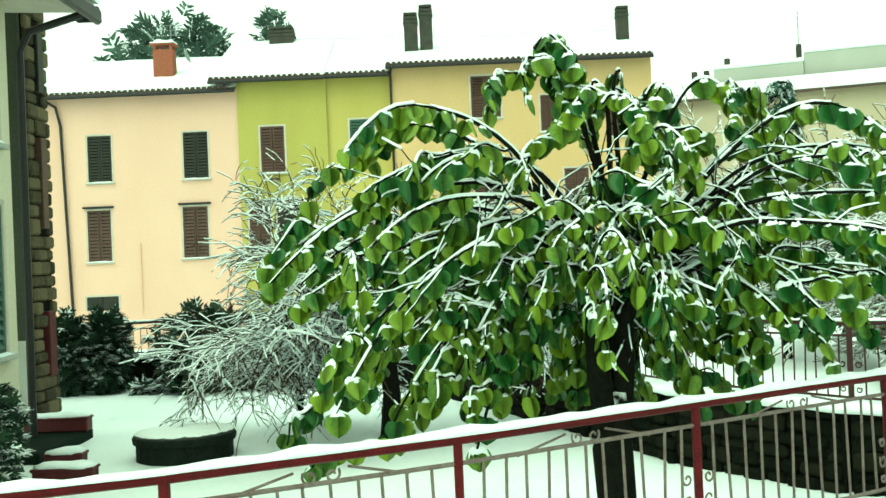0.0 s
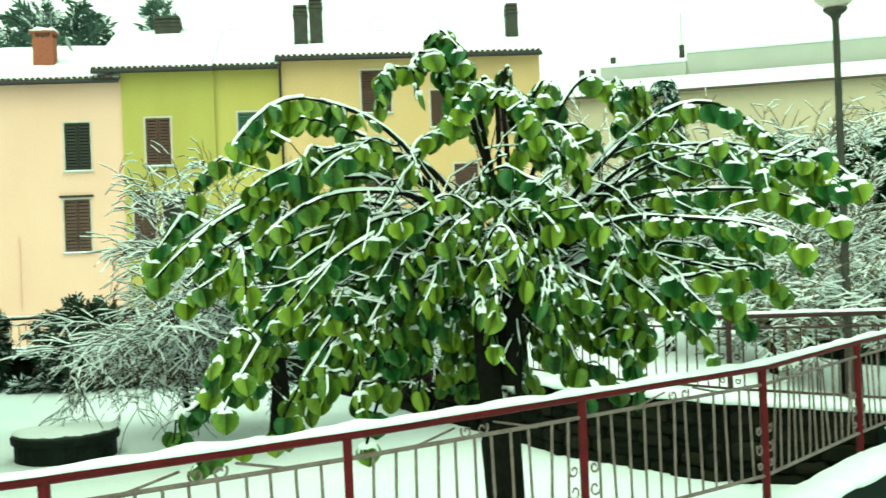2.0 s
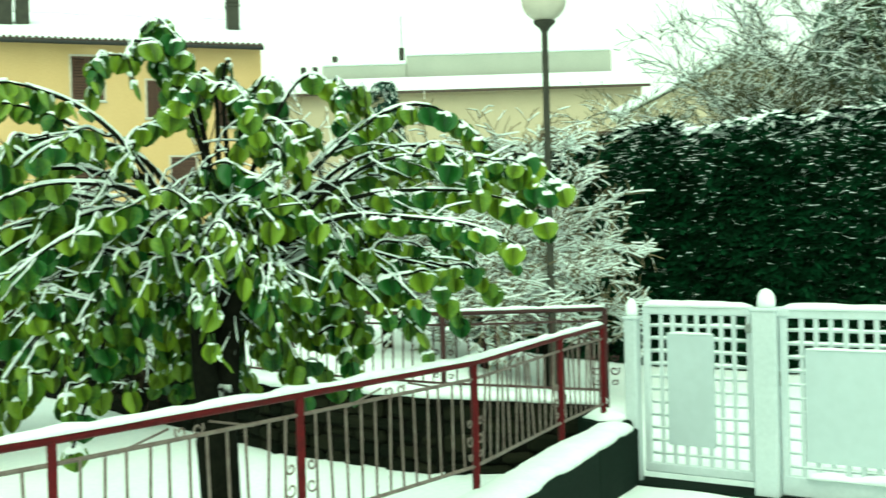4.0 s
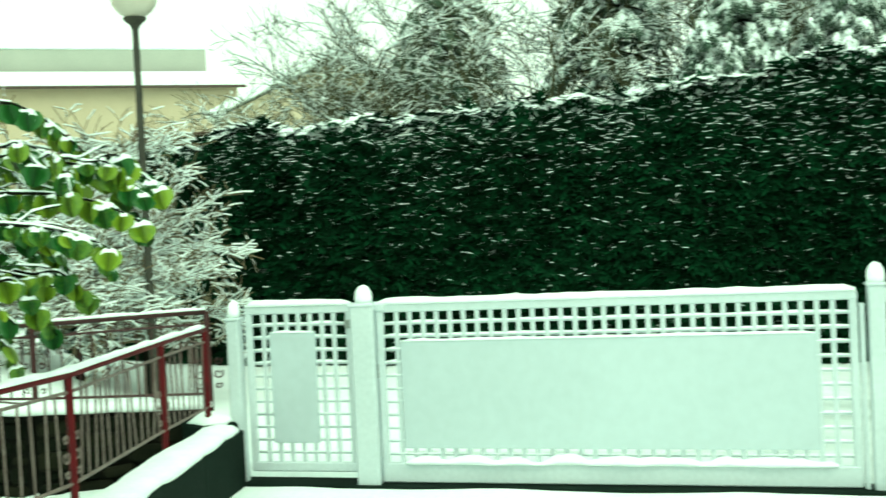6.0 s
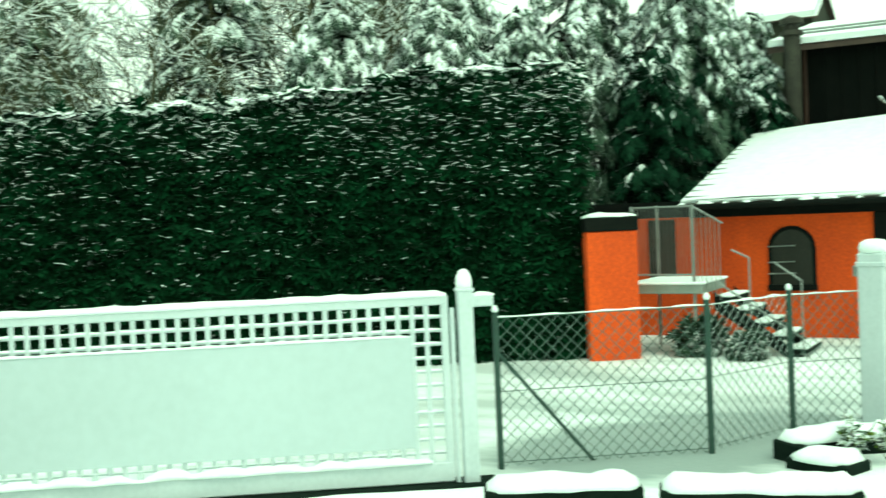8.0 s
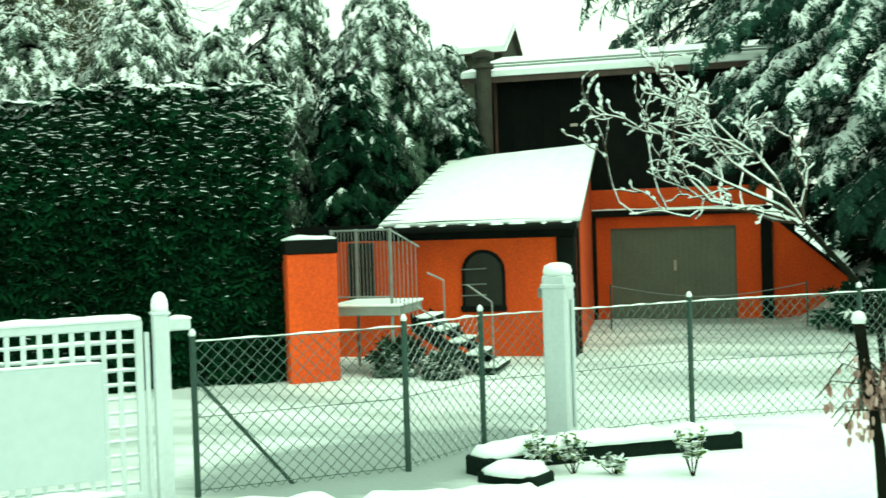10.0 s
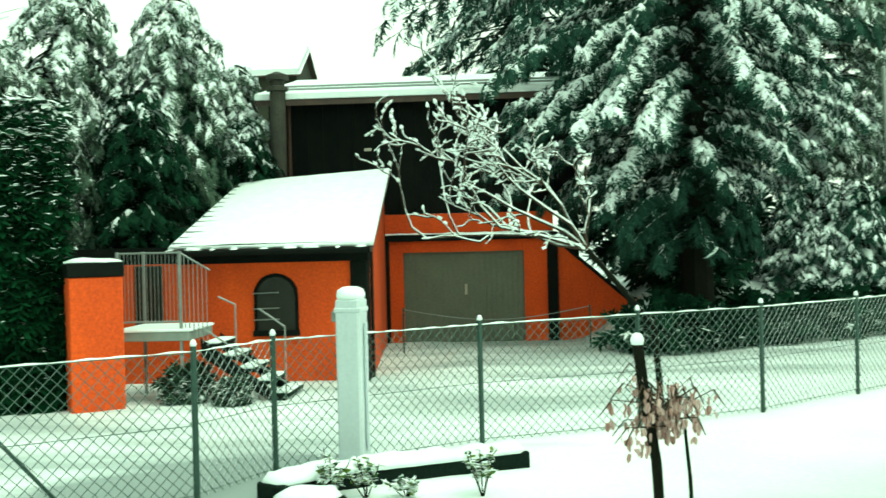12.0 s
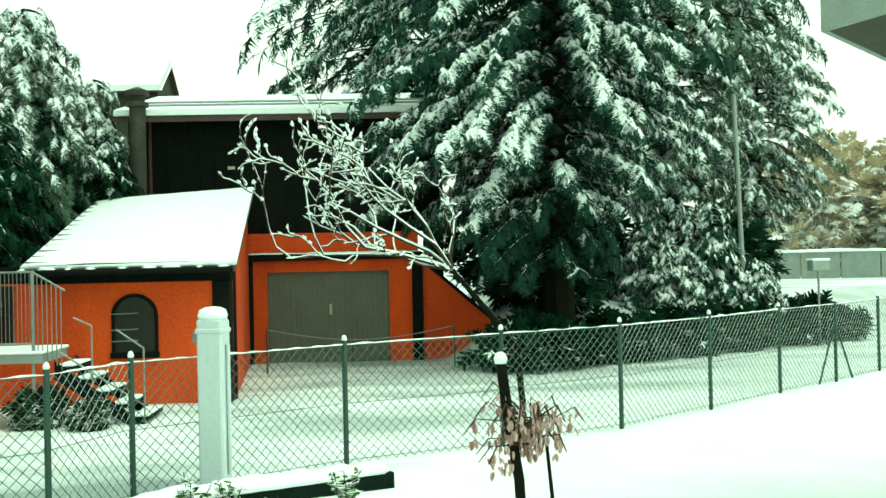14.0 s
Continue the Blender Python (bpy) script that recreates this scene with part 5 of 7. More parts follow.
for sx in (-1, 1):
    Geo().slab([(31.5 + sx * 1.5, 5.85, 6.66), (31.5, 5.85, 7.54), (31.5, 8.5, 7.54), (31.5 + sx * 1.5, 8.5, 6.66)], (0, 0, 0.05)).ob("roof", M_TILE, gable)
    Geo().slab([(31.5 + sx * 1.48, 5.9, 6.73), (31.5, 5.9, 7.60), (31.5, 8.5, 7.60), (31.5 + sx * 1.48, 8.5, 6.73)], (0, 0, 0.14)).ob("roof_snow", M_SNOWCAP, gable)
chain = thing("barrier_chain", (21, 2.3, 0), "thin chain hung across the garage forecourt", "chain")
for y in (2.25, -1.25):
    Geo().tube([(21, y, -0.2), (21, y, 0.85)], 0.02, 6).ob("stake", M_GREENP, chain)
Geo().tube([(21, 2.25 - 3.5 * k / 16, 0.82 - 0.22 * math.sin(math.pi * k / 16)) for k in range(17)], 0.009, 5).ob("hanging_chain", M_GREYST, chain)

# orange pier and the outside steps
pier = thing("orange_pier", (14.3, 5.6, 0), "orange plastered pier with a dark snowy cap", "pier", "orange buildings")
PRM = Matrix.Translation((14.3, 5.6, 0)) @ Matrix.Rotation(radians(-60), 4, "Z")
Geo().box((-0.34, -0.2, -0.2), (0.34, 0.3, 1.74), 0.015, PRM).ob("shaft", M_ORANGE, pier)
Geo().box((-0.36, -0.22, 1.74), (0.36, 0.32, 1.93), 0.015, PRM).ob("cap", M_BLACK, pier)
g = Geo()
snow_strip(g, [PRM @ Vector((-0.36, 0.05, 1.925)), PRM @ Vector((0.36, 0.05, 1.925))], 0.5, 0.06)
g.ob("cap_snow", M_SNOWCAP, pier, smooth=True)
steps = thing("outside_steps", (15.2, 4.8, 0), "grey metal landing and steps with barred railing", "stairs", "")
Geo().box((14.75, 4.48, 0.84), (15.9, 5.5, 0.97), 0.01).ob("landing", M_GREYB, steps)
g = Geo()
g.box((14.72, 4.45, 0.965), (15.9, 5.5, 1.005), 0.015)
g.ob("landing_snow", M_SNOWCAP, steps)
for k in range(5):
    z = 0.78 - 0.17 * k
    Geo().box((14.85, 4.35 - 0.24 * (k + 1), z - 0.05), (15.8, 4.35 - 0.24 * k, z), 0.008).ob("tread", M_CONC, steps)
    g = Geo()
    g.box((14.87, 4.36 - 0.24 * (k + 1), z - 0.003), (15.78, 4.34 - 0.24 * k, z + 0.03), 0.012)
    g.ob("tread_snow", M_SNOWCAP, steps)
for x in (14.84, 15.82):
    Geo().slab([(x, 4.35, 0.86), (x, 3.05, -0.1), (x, 3.05, -0.25), (x, 4.35, 0.62)], (0.03, 0, 0)).ob("stringer", M_BLACK, steps)
for x, y, h in ((14.8, 4.6, 2.05), (14.8, 5.46, 2.05), (15.85, 5.46, 2.05)):
    Geo().box((x - 0.02, y - 0.02, -0.1), (x + 0.02, y + 0.02, h), 0.005).ob("post", M_GREYST, steps)
for a, b in (((14.8, 4.6, 2.03), (14.8, 5.46, 2.03)), ((14.8, 4.6, 1.10), (14.8, 5.46, 1.10)), ((14.8, 4.6, 2.03), (14.84, 4.2, 1.78)), ((14.86, 4.1, 1.42), (14.86, 3.87, 1.31)), ((14.86, 3.87, 1.31), (14.86, 3.87, 0.5)),
             ((14.86, 3.55, 1.25), (14.86, 3.2, 1.0)), ((14.86, 3.2, 1.0), (14.86, 3.2, 0.0)), ((14.8, 4.3, 1.0), (14.86, 3.2, 0.25))):
    Geo().tube([a, b], 0.013, 6).ob("rail", M_GREYST, steps)
for k in range(16):
    y = 4.64 + k * 0.052
    Geo().tube([(14.8, y, 1.10), (14.8, y, 2.03)], 0.005, 4).ob("rail_bar", M_GREYST, steps)
for k in range(6):
    y = 4.55 - k * 0.06
    Geo().tube([(14.83, y, 1.0 - (4.6 - y) * 0.7), (14.83, y, 2.03 - (4.6 - y) * 0.62)], 0.007, 4).ob("rail_bar", M_GREYST, steps)

# roof corner of the near house, high over the lawn
eave = thing("near_eave", (7.6, -3.6, 3.3), "grey roof edge of the near house with its gutter", "roof", kind="structure")
# the soffit's dark colour carries the shade under the roof edge
Geo().slab([(7.40, -3.0, 3.58), (8.9, -4.24, 3.58), (8.9, -8, 3.58), (3.4, -8, 3.58), (3.4, -4.27, 3.58)], (0, 0, 0.05)).ob("soffit", M_RENDER, eave, "soffit with its shade in the dark colour")
Geo().slab([(7.41, -2.97, 3.575), (3.4, -4.24, 3.575), (3.4, -4.29, 3.575), (7.40, -3.03, 3.575)], (0, 0, 0.34)).ob("fascia", M_GREYB, eave)
Geo().slab([(7.41, -2.97, 3.925), (9.0, -4.28, 3.925), (9.0, -8, 4.6), (3.4, -8, 4.6), (3.4, -4.24, 3.925)], (0, 0, 0.15)).ob("roof_snow", M_SNOWCAP, eave)
Geo().slab([(7.42, -3.02, 3.575), (8.95, -4.29, 3.575), (8.98, -4.25, 3.575), (7.44, -2.98, 3.575)], (0, 0, 0.34)).ob("verge_board", M_GREYB, eave)
near_house = thing("near_house", (5, -6, 0), "plain plastered wall of the near house", "house", kind="structure")
Geo().box((3.5, -9, -0.2), (6.9, -4.3, 3.45), 0).ob("wall", M_PEACH, near_house)


# ---- plants ----
def unit(v):
    return v / (np.linalg.norm(v, axis=-1, keepdims=True) + 1e-9)


def bare_tree(name, at, height, spread, label, material, n_limbs=9, levels=3, droop=0.3, trunk_r=0.09, trunk_h=None, seed=1,
              lean=(0, 0), kids=4, thin=0.006, snow_mass=0.0, category="tree", group="bare trees", flat_top=1.0, el_max=1.15, fine=2):
    """A leafless, twiggy tree or shrub: trunk, limbs and twigs that carry snow."""
    r = np.random.default_rng(seed)
    t = thing(name, at, label, category, group)
    at = np.array(at, float)
    th = trunk_h if trunk_h is not None else height * 0.35
    top = at + np.array([lean[0], lean[1], th])
    g = Geo()
    g.tube([at - [0, 0, 0.2], at + (top - at) * 0.4 + r.normal(0, 0.03, 3), top], [trunk_r * 1.25, trunk_r, trunk_r * 0.85], 8)
    g.ob("trunk", M_BARK, t, smooth=True)
    P, Q, A, B = [], [], [], []

    def grow(p, d, ln, rad, lev):
        k = 5 if lev < levels else fine
        pts = [p]
        for i in range(k):
            d = d + r.normal(0, 0.21, 3) + np.array([0, 0, -droop * (i / k) * (0.6 + 0.4 * lev)])
            d = d / np.linalg.norm(d)
            q = pts[-1] + d * ln / k
            a, b = rad * (1 - 0.75 * i / k), rad * (1 - 0.75 * (i + 1) / k)
            P.append(pts[-1]), Q.append(q), A.append(max(a, thin)), B.append(max(b, thin * 0.8))
            pts.append(q)
            if lev < levels:
                for _ in range(kids if lev else kids):
                    if r.random() < 0.44:
                        s = r.normal(0, 1, 3)
                        s[2] = abs(s[2]) * 0.35 * flat_top
                        nd = d * 0.75 + s / np.linalg.norm(s) * 0.75
                        grow(q, nd / np.linalg.norm(nd), ln * r.uniform(0.38, 0.62), b * 0.62, lev + 1)

    for i in range(n_limbs):
        az = 6.283 * (i + r.uniform(-0.3, 0.3)) / n_limbs
        el = r.uniform(min(0.25, el_max - 0.35), el_max)
        d = np.array([math.cos(az) * math.cos(el), math.sin(az) * math.cos(el), math.sin(el)])
        ln = math.hypot(spread * math.cos(el), (height - th) * math.sin(el)) * r.uniform(0.75, 1.0)
        grow(top - [0, 0, r.uniform(0, th * 0.25)], d, ln, trunk_r * 0.5, 0)
    V, F = segments(P, Q, A, B, 3)
    np_mesh("crown", V, F, material, t, kind="stuff")
    if snow_mass:
        P, Q, A, B = map(np.array, (P, Q, A, B))
        horiz = 1 - np.abs(unit(Q - P)[:, 2])
        keep = (horiz > 0.25) & (r.random(len(P)) < snow_mass)
        up = np.array([0, 0, 1.0])
        ra = A[keep] * 0.9 + 0.006
        V, F = segments(P[keep] + up * (A[keep] * 0.7 + 0.004)[:, None], Q[keep] + up * (B[keep] * 0.7 + 0.004)[:, None], ra, ra * 0.85, 3)
        np_mesh("branch_snow", V, F, M_SNOWCAP, t, "snow lying along the branches", smooth=True, kind="stuff")
    return t


def conifer(at, height, radius, label, seed, material=M_NEEDLE, snow_z=-1.0, n=150, droop=0.55, start=0.08, size=0.55, per=44, name="conifer", heavy=0.25, power=0.85, low=1.0, belly=0.2, tip=0.75, lop=0.0):
    """A spruce or cedar: trunk, whorled drooping boughs of flat sprays, pads of snow."""
    r = np.random.default_rng(seed)
    t = thing(name, at, label, "tree", "conifers")
    at = np.array(at, float)
    Geo().tube([at - [0, 0, 0.3], at + [0, 0, height * 0.5], at + [0, 0, height * 0.98]], [height * 0.022, height * 0.014, 0.02], 8).ob("trunk", M_BARK, t)
    D, T, N, S, W, P, Q, A, B = [], [], [], [], [], [], [], [], []
    for i in range(n):
        h = start + (0.985 - start) * ((i + r.random()) / n) ** power
        az = i * 2.39996 + r.normal(0, 0.25)
        ln = radius * (1 - h) ** tip * min(1.0, low + (h - start) / max(0.02, belly)) * r.uniform(0.65, 1.12) * (1 + lop * math.sin(az)) + 0.15
        d0 = np.array([math.cos(az), math.sin(az), 0.0])
        base = at + [0, 0, h * height]
        k = 9
        prev = base
        rise = r.uniform(0.05, 0.3)
        sag = droop * r.uniform(0.75, 1.25)
        laden = 1.5 if r.random() < 0.5 else 0.35
        for j in range(k):
            s = (j + 1) / k
            p = base + d0 * ln * s + np.array([0, 0, ln * (rise * s - sag * s * s)])
            P.append(prev), Q.append(p), A.append(0.03 * (1 - s) + 0.008), B.append(0.03 * (1 - s - 1 / k) + 0.008)
            d = unit(p - prev)
            side = np.array([-d0[1], d0[0], 0])
            thick = 1.0 if p[2] < 7.2 else 0.14
            for _ in range(max(1, int(thick * per * ln / radius / k * (0.6 + s)))):
                a = r.uniform(-1.25, 1.25)
                dd = d * math.cos(a) + side * math.sin(a) + np.array([0, 0, r.uniform(-0.6, 0.05) - 0.35 * s * r.random()])
                D.append(dd), T.append(prev + (p - prev) * r.random() + r.normal(0, 0.04, 3))
                N.append(np.array([0, 0, 1.0]) + r.normal(0, 0.28, 3) + d0 * 0.25)
                S.append(size * r.uniform(0.6, 1.2) * (0.6 + 0.4 * min(1, ln)) * (1.0 if thick == 1.0 else 2.2))
                W.append(laden * (0.25 + 1.25 * s))
            prev = p
    D, T, N, S, W = map(np.array, (D, T, N, S, W))
    M = frames_of(D, N) * S[:, None, None]
    V, F = scatter_any(SPRAYS, M, T)
    np_mesh("foliage", V, F, material, t, kind="stuff")
    V, F = segments(P, Q, np.maximum(A, 0.006), np.maximum(B, 0.005), 3)
    np_mesh("bough_wood", V, F, M_BARK, t, kind="stuff")
    if heavy:
        keep = r.random(len(T)) < heavy * W * np.clip((T[:, 2] - snow_z) / 0.8, 0.05, 1)
        V, F = scatter_any(SNOWSPRAYS, M[keep] * r.uniform(0.7, 1.0, (int(keep.sum()), 1, 1)), T[keep] + np.array([0, 0, 0.03]))
        np_mesh("bough_snow", V, F, M_SNOWCAP, t, "clumps of snow on the boughs", smooth=True, kind="stuff")
    return t


def snowpad():
    """A fingered lump of snow along a twig of length 1."""
    v, f = [], []

    def lump(a, b, w, h):
        a, b = Vector(a), Vector(b)
        s = (b - a).cross(Vector((0, 0, 1))).normalized() * w
        k = len(v)
        for t, e in ((0, 0.4), (0.5, 1.0), (1, 0.25)):
            p = a.lerp(b, t)
            v.extend([p - s * e, p + Vector((0, 0, h * e)), p + s * e])
        for i in range(2):
            q = k + i * 3
            f.extend([(q, q + 1, q + 4, q + 3), (q + 1, q + 2, q + 5, q + 4)])

    lump((0, 0, 0), (0, 0.95, -0.22), 0.10, 0.09)
    for t, s in ((0.2, -1), (0.4, 1)):
        lump((0, t, -0.03), (s * 0.34, t + 0.3, -0.1), 0.075, 0.06)
    return np.array([tuple(p) for p in v]), np.array(f)


SNOWPAD = snowpad()
STREAK = (np.array([(0, -0.5, 0), (0.055, -0.1, 0.0), (0.0, 0.0, 0.04), (-0.055, -0.1, 0.0), (0.04, 0.2, 0), (0, 0.5, -0.02), (-0.04, 0.2, 0)]),
          np.array([(0, 1, 2, 3), (1, 4, 5, 2), (3, 2, 5, 6)]))


# the tall hedge
def long_hedge(line, height, depth, label, seed, count, left_drop=0.32):
    r = np.random.default_rng(seed)
    h = thing("tall_hedge", (*line[0], 0), label, "hedge", "hedges")
    D, T, N, S, TOP = [], [], [], [], []
    core, snow = Geo(), Geo()
    total = sum(flat(p, q) for p, q in zip(line, line[1:]))
    acc = 0
    for p, q in zip(line, line[1:]):
        L = flat(p, q)
        m = along(p, q)
        m3 = np.array(m.to_3x3())
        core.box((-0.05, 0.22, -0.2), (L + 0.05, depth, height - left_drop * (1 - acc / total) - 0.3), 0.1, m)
        n = int(count * L / total)
        for _ in range(n):
            u = r.random()
            x = r.random() * L
            bulge = 0.10 * noise.noise(Vector(((acc + x) * 0.9, 0, 3)))
            top = height - left_drop * (1 - (acc + x) / total) + 0.24 * noise.noise(Vector(((acc + x) * 0.6, 1, 0))) + 0.10 * noise.noise(Vector(((acc + x) * 2.1, 5, 0))) + 0.24 * max(0.0, min(1.0, (acc + x - total + 4.0) / 1.5))
            if u < 0.86:
                z = r.random() ** 0.85 * top
                loc = (x, 0.16 + 0.10 * noise.noise(Vector(((acc + x) * 1.4, z * 1.4, 0))) - bulge + 0.05 * r.random() + max(0, (z - top + 0.4) * 0.45), z)
                d = (r.normal(0, 0.75), -0.55 - 0.3 * r.random(), r.uniform(-0.75, 0.1))
                nn = (r.normal(0, 0.25), -0.55, 0.9)
                s = r.uniform(0.15, 0.33)
            else:
                loc = (x, 0.25 + r.random() * (depth - 0.3), top - 0.08 + r.normal(0, 0.05))
                d = (r.normal(0, 0.8), r.normal(-0.3, 0.7), r.uniform(-0.15, 0.5))
                nn = (r.normal(0, 0.3), -0.2, 1)
                s = r.uniform(0.14, 0.32)
            T.append(np.array(m @ Vector(loc)))
            TOP.append(top)
            D.append(m3 @ np.array(d)), N.append(m3 @ np.array(nn)), S.append(s)
        acc += L
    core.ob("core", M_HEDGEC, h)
    D, T, N, S = map(np.array, (D, T, N, S))
    M = frames_of(D, N) * S[:, None, None]
    V, F = scatter(TUFT[0], TUFT[1], M, T)
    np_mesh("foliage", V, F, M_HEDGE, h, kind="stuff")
    TOP = np.array(TOP)
    topk = (T[:, 2] > TOP - 0.18) & (r.random(len(T)) < 0.85)
    V, F = scatter(SNOWPAD[0], SNOWPAD[1], M[topk] * np.array([0.8, 0.8, 1.0])[None, None], T[topk] + np.array([0, 0, 0.03]))
    np_mesh("top_snow", V, F, M_SNOWCAP, h, "ragged fringe of snow along the top", smooth=True, kind="stuff")
    patch = np.array([0.55 + 1.3 * noise.noise(Vector(p) * 0.9) for p in T])
    fleck = (T[:, 2] < TOP - 0.12) & (r.random(len(T)) < 1.8 * np.clip(patch, 0.15, 1.2) * np.clip(T[:, 2] / height, 0.05, 1) ** 3.2)
    nf = int(fleck.sum())
    way = np.array([line[2][0] - line[1][0], line[2][1] - line[1][1], 0.0])
    way = unit(way[None]) + r.normal(0, 0.28, (nf, 3)) * [1, 1, 0.6]
    face = np.tile(unit(np.array([[way[:, 1].mean() * 1.0, -way[:, 0].mean(), 0.9]])), (nf, 1))
    Ms = frames_of(way, face) * r.uniform(0.04, 0.14, (nf, 1, 1)) * np.array([1.0, 1.0, 1.0])
    V, F = scatter(STREAK[0], STREAK[1], Ms, T[fleck] + unit(D[fleck]) * S[fleck][:, None] * 0.85 + np.array([0, 0, 0.02]))
    np_mesh("fleck_snow", V, F, M_SNOWCAP, h, "flecks of snow caught on the leaves", smooth=True, kind="stuff")
    return h


long_hedge([(7.5, 19.5), (8.55, 15.4), (14.25, 5.92)], 3.85, 1.4, "tall dark clipped evergreen hedge with snow fringe on top", 5, 19000)


def shrub(name, at, rad, height, label, seed, material=M_SHRUB, count=900, size=0.2, snow=0.25, group="garden shrubs"):
    r = np.random.default_rng(seed)
    t = thing(name, at, label, "shrub", group)
    at = np.array(at, float)
    Geo().tube([at - [0, 0, 0.1], at + [0, 0, height * 0.6]], [0.04, 0.02], 6).ob("stem", M_BARK, t)
    u = unit(r.normal(0, 1, (count, 3)))
    rr = r.random(count) ** 0.4
    T = at + np.stack([u[:, 0] * rad * rr, u[:, 1] * rad * rr, height * (0.5 + 0.5 * u[:, 2] * rr)], 1)
    wob = np.array([0.2 * noise.noise(Vector(p * 3.0)) for p in T])
    T[:, :2] += u[:, :2] * wob[:, None]
    D = u + r.normal(0, 0.5, (count, 3)) + np.array([0, 0, 0.1])
    N = np.array([0, 0, 1.0]) + r.normal(0, 0.4, (count, 3))
    M = frames_of(D, N) * (size * r.uniform(0.6, 1.2, count))[:, None, None]
    V, F = scatter(TUFT[0], TUFT[1], M, T)
    np_mesh("foliage", V, F, material, t, kind="stuff")
    k = r.random(count) < snow * (0.3 + T[:, 2] / (at[2] + height))
    V, F = scatter(SNOWPAD[0], SNOWPAD[1], M[k] * 0.9, T[k] + np.array([0, 0, 0.015]))
    np_mesh("snow", V, F, M_SNOWCAP, t, smooth=True, kind="stuff")
    return t


# shrubs along the street wall
for i, (x, y, ra, h) in enumerate([(-6.55, 19.2, 0.34, 1.35), (-5.9, 19.25, 0.36, 1.45), (-4.1, 18.9, 0.9, 1.45), (-3.1, 19.1, 0.7, 1.1), (-2.5, 19.2, 0.5, 0.75), (-1.6, 19.3, 0.5, 0.7)]):
    shrub("evergreen_shrub", (x, y, ground_z(x, y)), ra, h, "dark evergreen shrub dusted with snow by the wall", 30 + i, count=750, size=0.2)
for i, (x, y, ra, h) in enumerate([(-4.35, 10.2, 0.34, 1.15), (-4.1, 9.3, 0.36, 1.0), (-4.65, 11.0, 0.34, 1.1)]):
    shrub("evergreen_shrub", (x, y, ground_z(x, y)), ra, h, "dark laurel bush with snow beside the pale house", 40 + i, count=1000, size=0.14, snow=0.15)
for i in range(9):
    x, y = -5.2 + i * 0.42, 18.8 + 0.1 * math.sin(i)
    shrub("snow_clump", (x, y, ground_z(x, y)), 0.2, 0.22, "low plant buried in snow", 50 + i, count=60, size=0.16, snow=0.9)

# two bushes added to darken the space around the metal steps
shrub("evergreen_shrub", (14.55, 3.8, 0), 0.26, 0.34, "dark bush dusted with snow, added for darkness at the foot of the steps", 58, count=600, size=0.11, snow=0.3)
shrub("evergreen_shrub", (14.95, 4.6, 0), 0.3, 0.42, "dark bush added for the darkness under the metal landing", 59, count=220, size=0.18, snow=0.1)

# well in the garden
well = thing("well", (-2.97, 12.42, 0), "round dark stone well with a snowy lid", "well")
Geo().lathe([(0.53, -0.2), (0.53, 0.20), (0.50, 0.22)], (-2.97, 12.42, 0), 28).ob("drum", M_DARKC, well)
Geo().lathe([(0.56, 0.19), (0.57, 0.25), (0.53, 0.29), (0.3, 0.31), (0.02, 0.315)], (-2.97, 12.42, 0), 28).ob("lid", M_DARKC, well)
Geo().lathe([(0.555, 0.26), (0.54, 0.30), (0.46, 0.32), (0.25, 0.33), (0.02, 0.335)], (-2.97, 12.42, 0), 28).ob("lid_snow", M_LID, well, smooth=True)

# planters and slab by the stone house
slab_ = thing("stone_bench", (-4.85, 13.3, 0), "low dark stone slab beside the house", "bench")
Geo().box((-5.25, 12.3, -0.1), (-4.55, 14.2, 0.13), 0.02).ob("slab", M_CONC, slab_)
for i, (x, y, z, w) in enumerate([(-5.1, 14.0, 0.13, 0.22), (-4.75, 13.95, 0.13, 0.24), (-4.15, 12.0, 0.0, 0.2), (-3.85, 11.1, 0.0, 0.3)]):
    pl = thing("planter_box", (x, y, z), "dark red plastic planter box filled with snow", "planter", "planter boxes")
    m = Matrix.Translation((x, y, z))
    Geo().box((-w, -0.11, 0), (w, 0.11, 0.17), 0.015, m).ob("trough", M_TERRA, pl)
    Geo().box((-w - 0.015, -0.125, 0.15), (w + 0.015, 0.125, 0.18), 0.01, m).ob("rim", M_TERRA, pl)
    g = Geo()
    snow_strip(g, [m @ Vector((-w, 0, 0.175)), m @ Vector((w, 0, 0.175))], 0.24, 0.06, 0.08)
    g.ob("snow", M_SNOWCAP, pl, smooth=True)

# bare weeping tree in the garden
bare_tree("weeping_tree", (-0.72, 12.6, 0), 2.5, 2.2, "bare weeping tree bowed down by snow", M_TWIG, 20, 2, 0.27, 0.10, 1.4, 3, kids=7, thin=0.005, snow_mass=0.6, flat_top=0.5, el_max=0.95, fine=4)
bare_tree("bare_shrub", (-1.9, 14.2, 0), 1.6, 1.2, "bare twiggy shrub loaded with snow", M_TWIG, 9, 3, 0.3, 0.05, 0.6, 4, kids=3, thin=0.0045, snow_mass=0.55, flat_top=0.4, el_max=0.8)
# snowy shrubs by the street corner
for i, (x, y, h, sp) in enumerate([(5.2, 13.0, 2.9, 1.4), (6.0, 12.9, 2.2, 1.15), (4.3, 14.2, 2.9, 1.6), (6.2, 14.9, 3.2, 1.4)]):
    bare_tree("bare_shrub", (x, y, ground_z(x, y)), h, sp, "dense bare shrub white with snow", M_TWIGP, 10, 3, 0.22, 0.05, 0.8, 60 + i, kids=3, thin=0.0075, snow_mass=0.65)
conifer((6.3, 20.5, ground_z(6.3, 20.5)), 4.6, 0.9, "small snowy spruce near the lamp", 71, n=70, size=0.4, per=14)
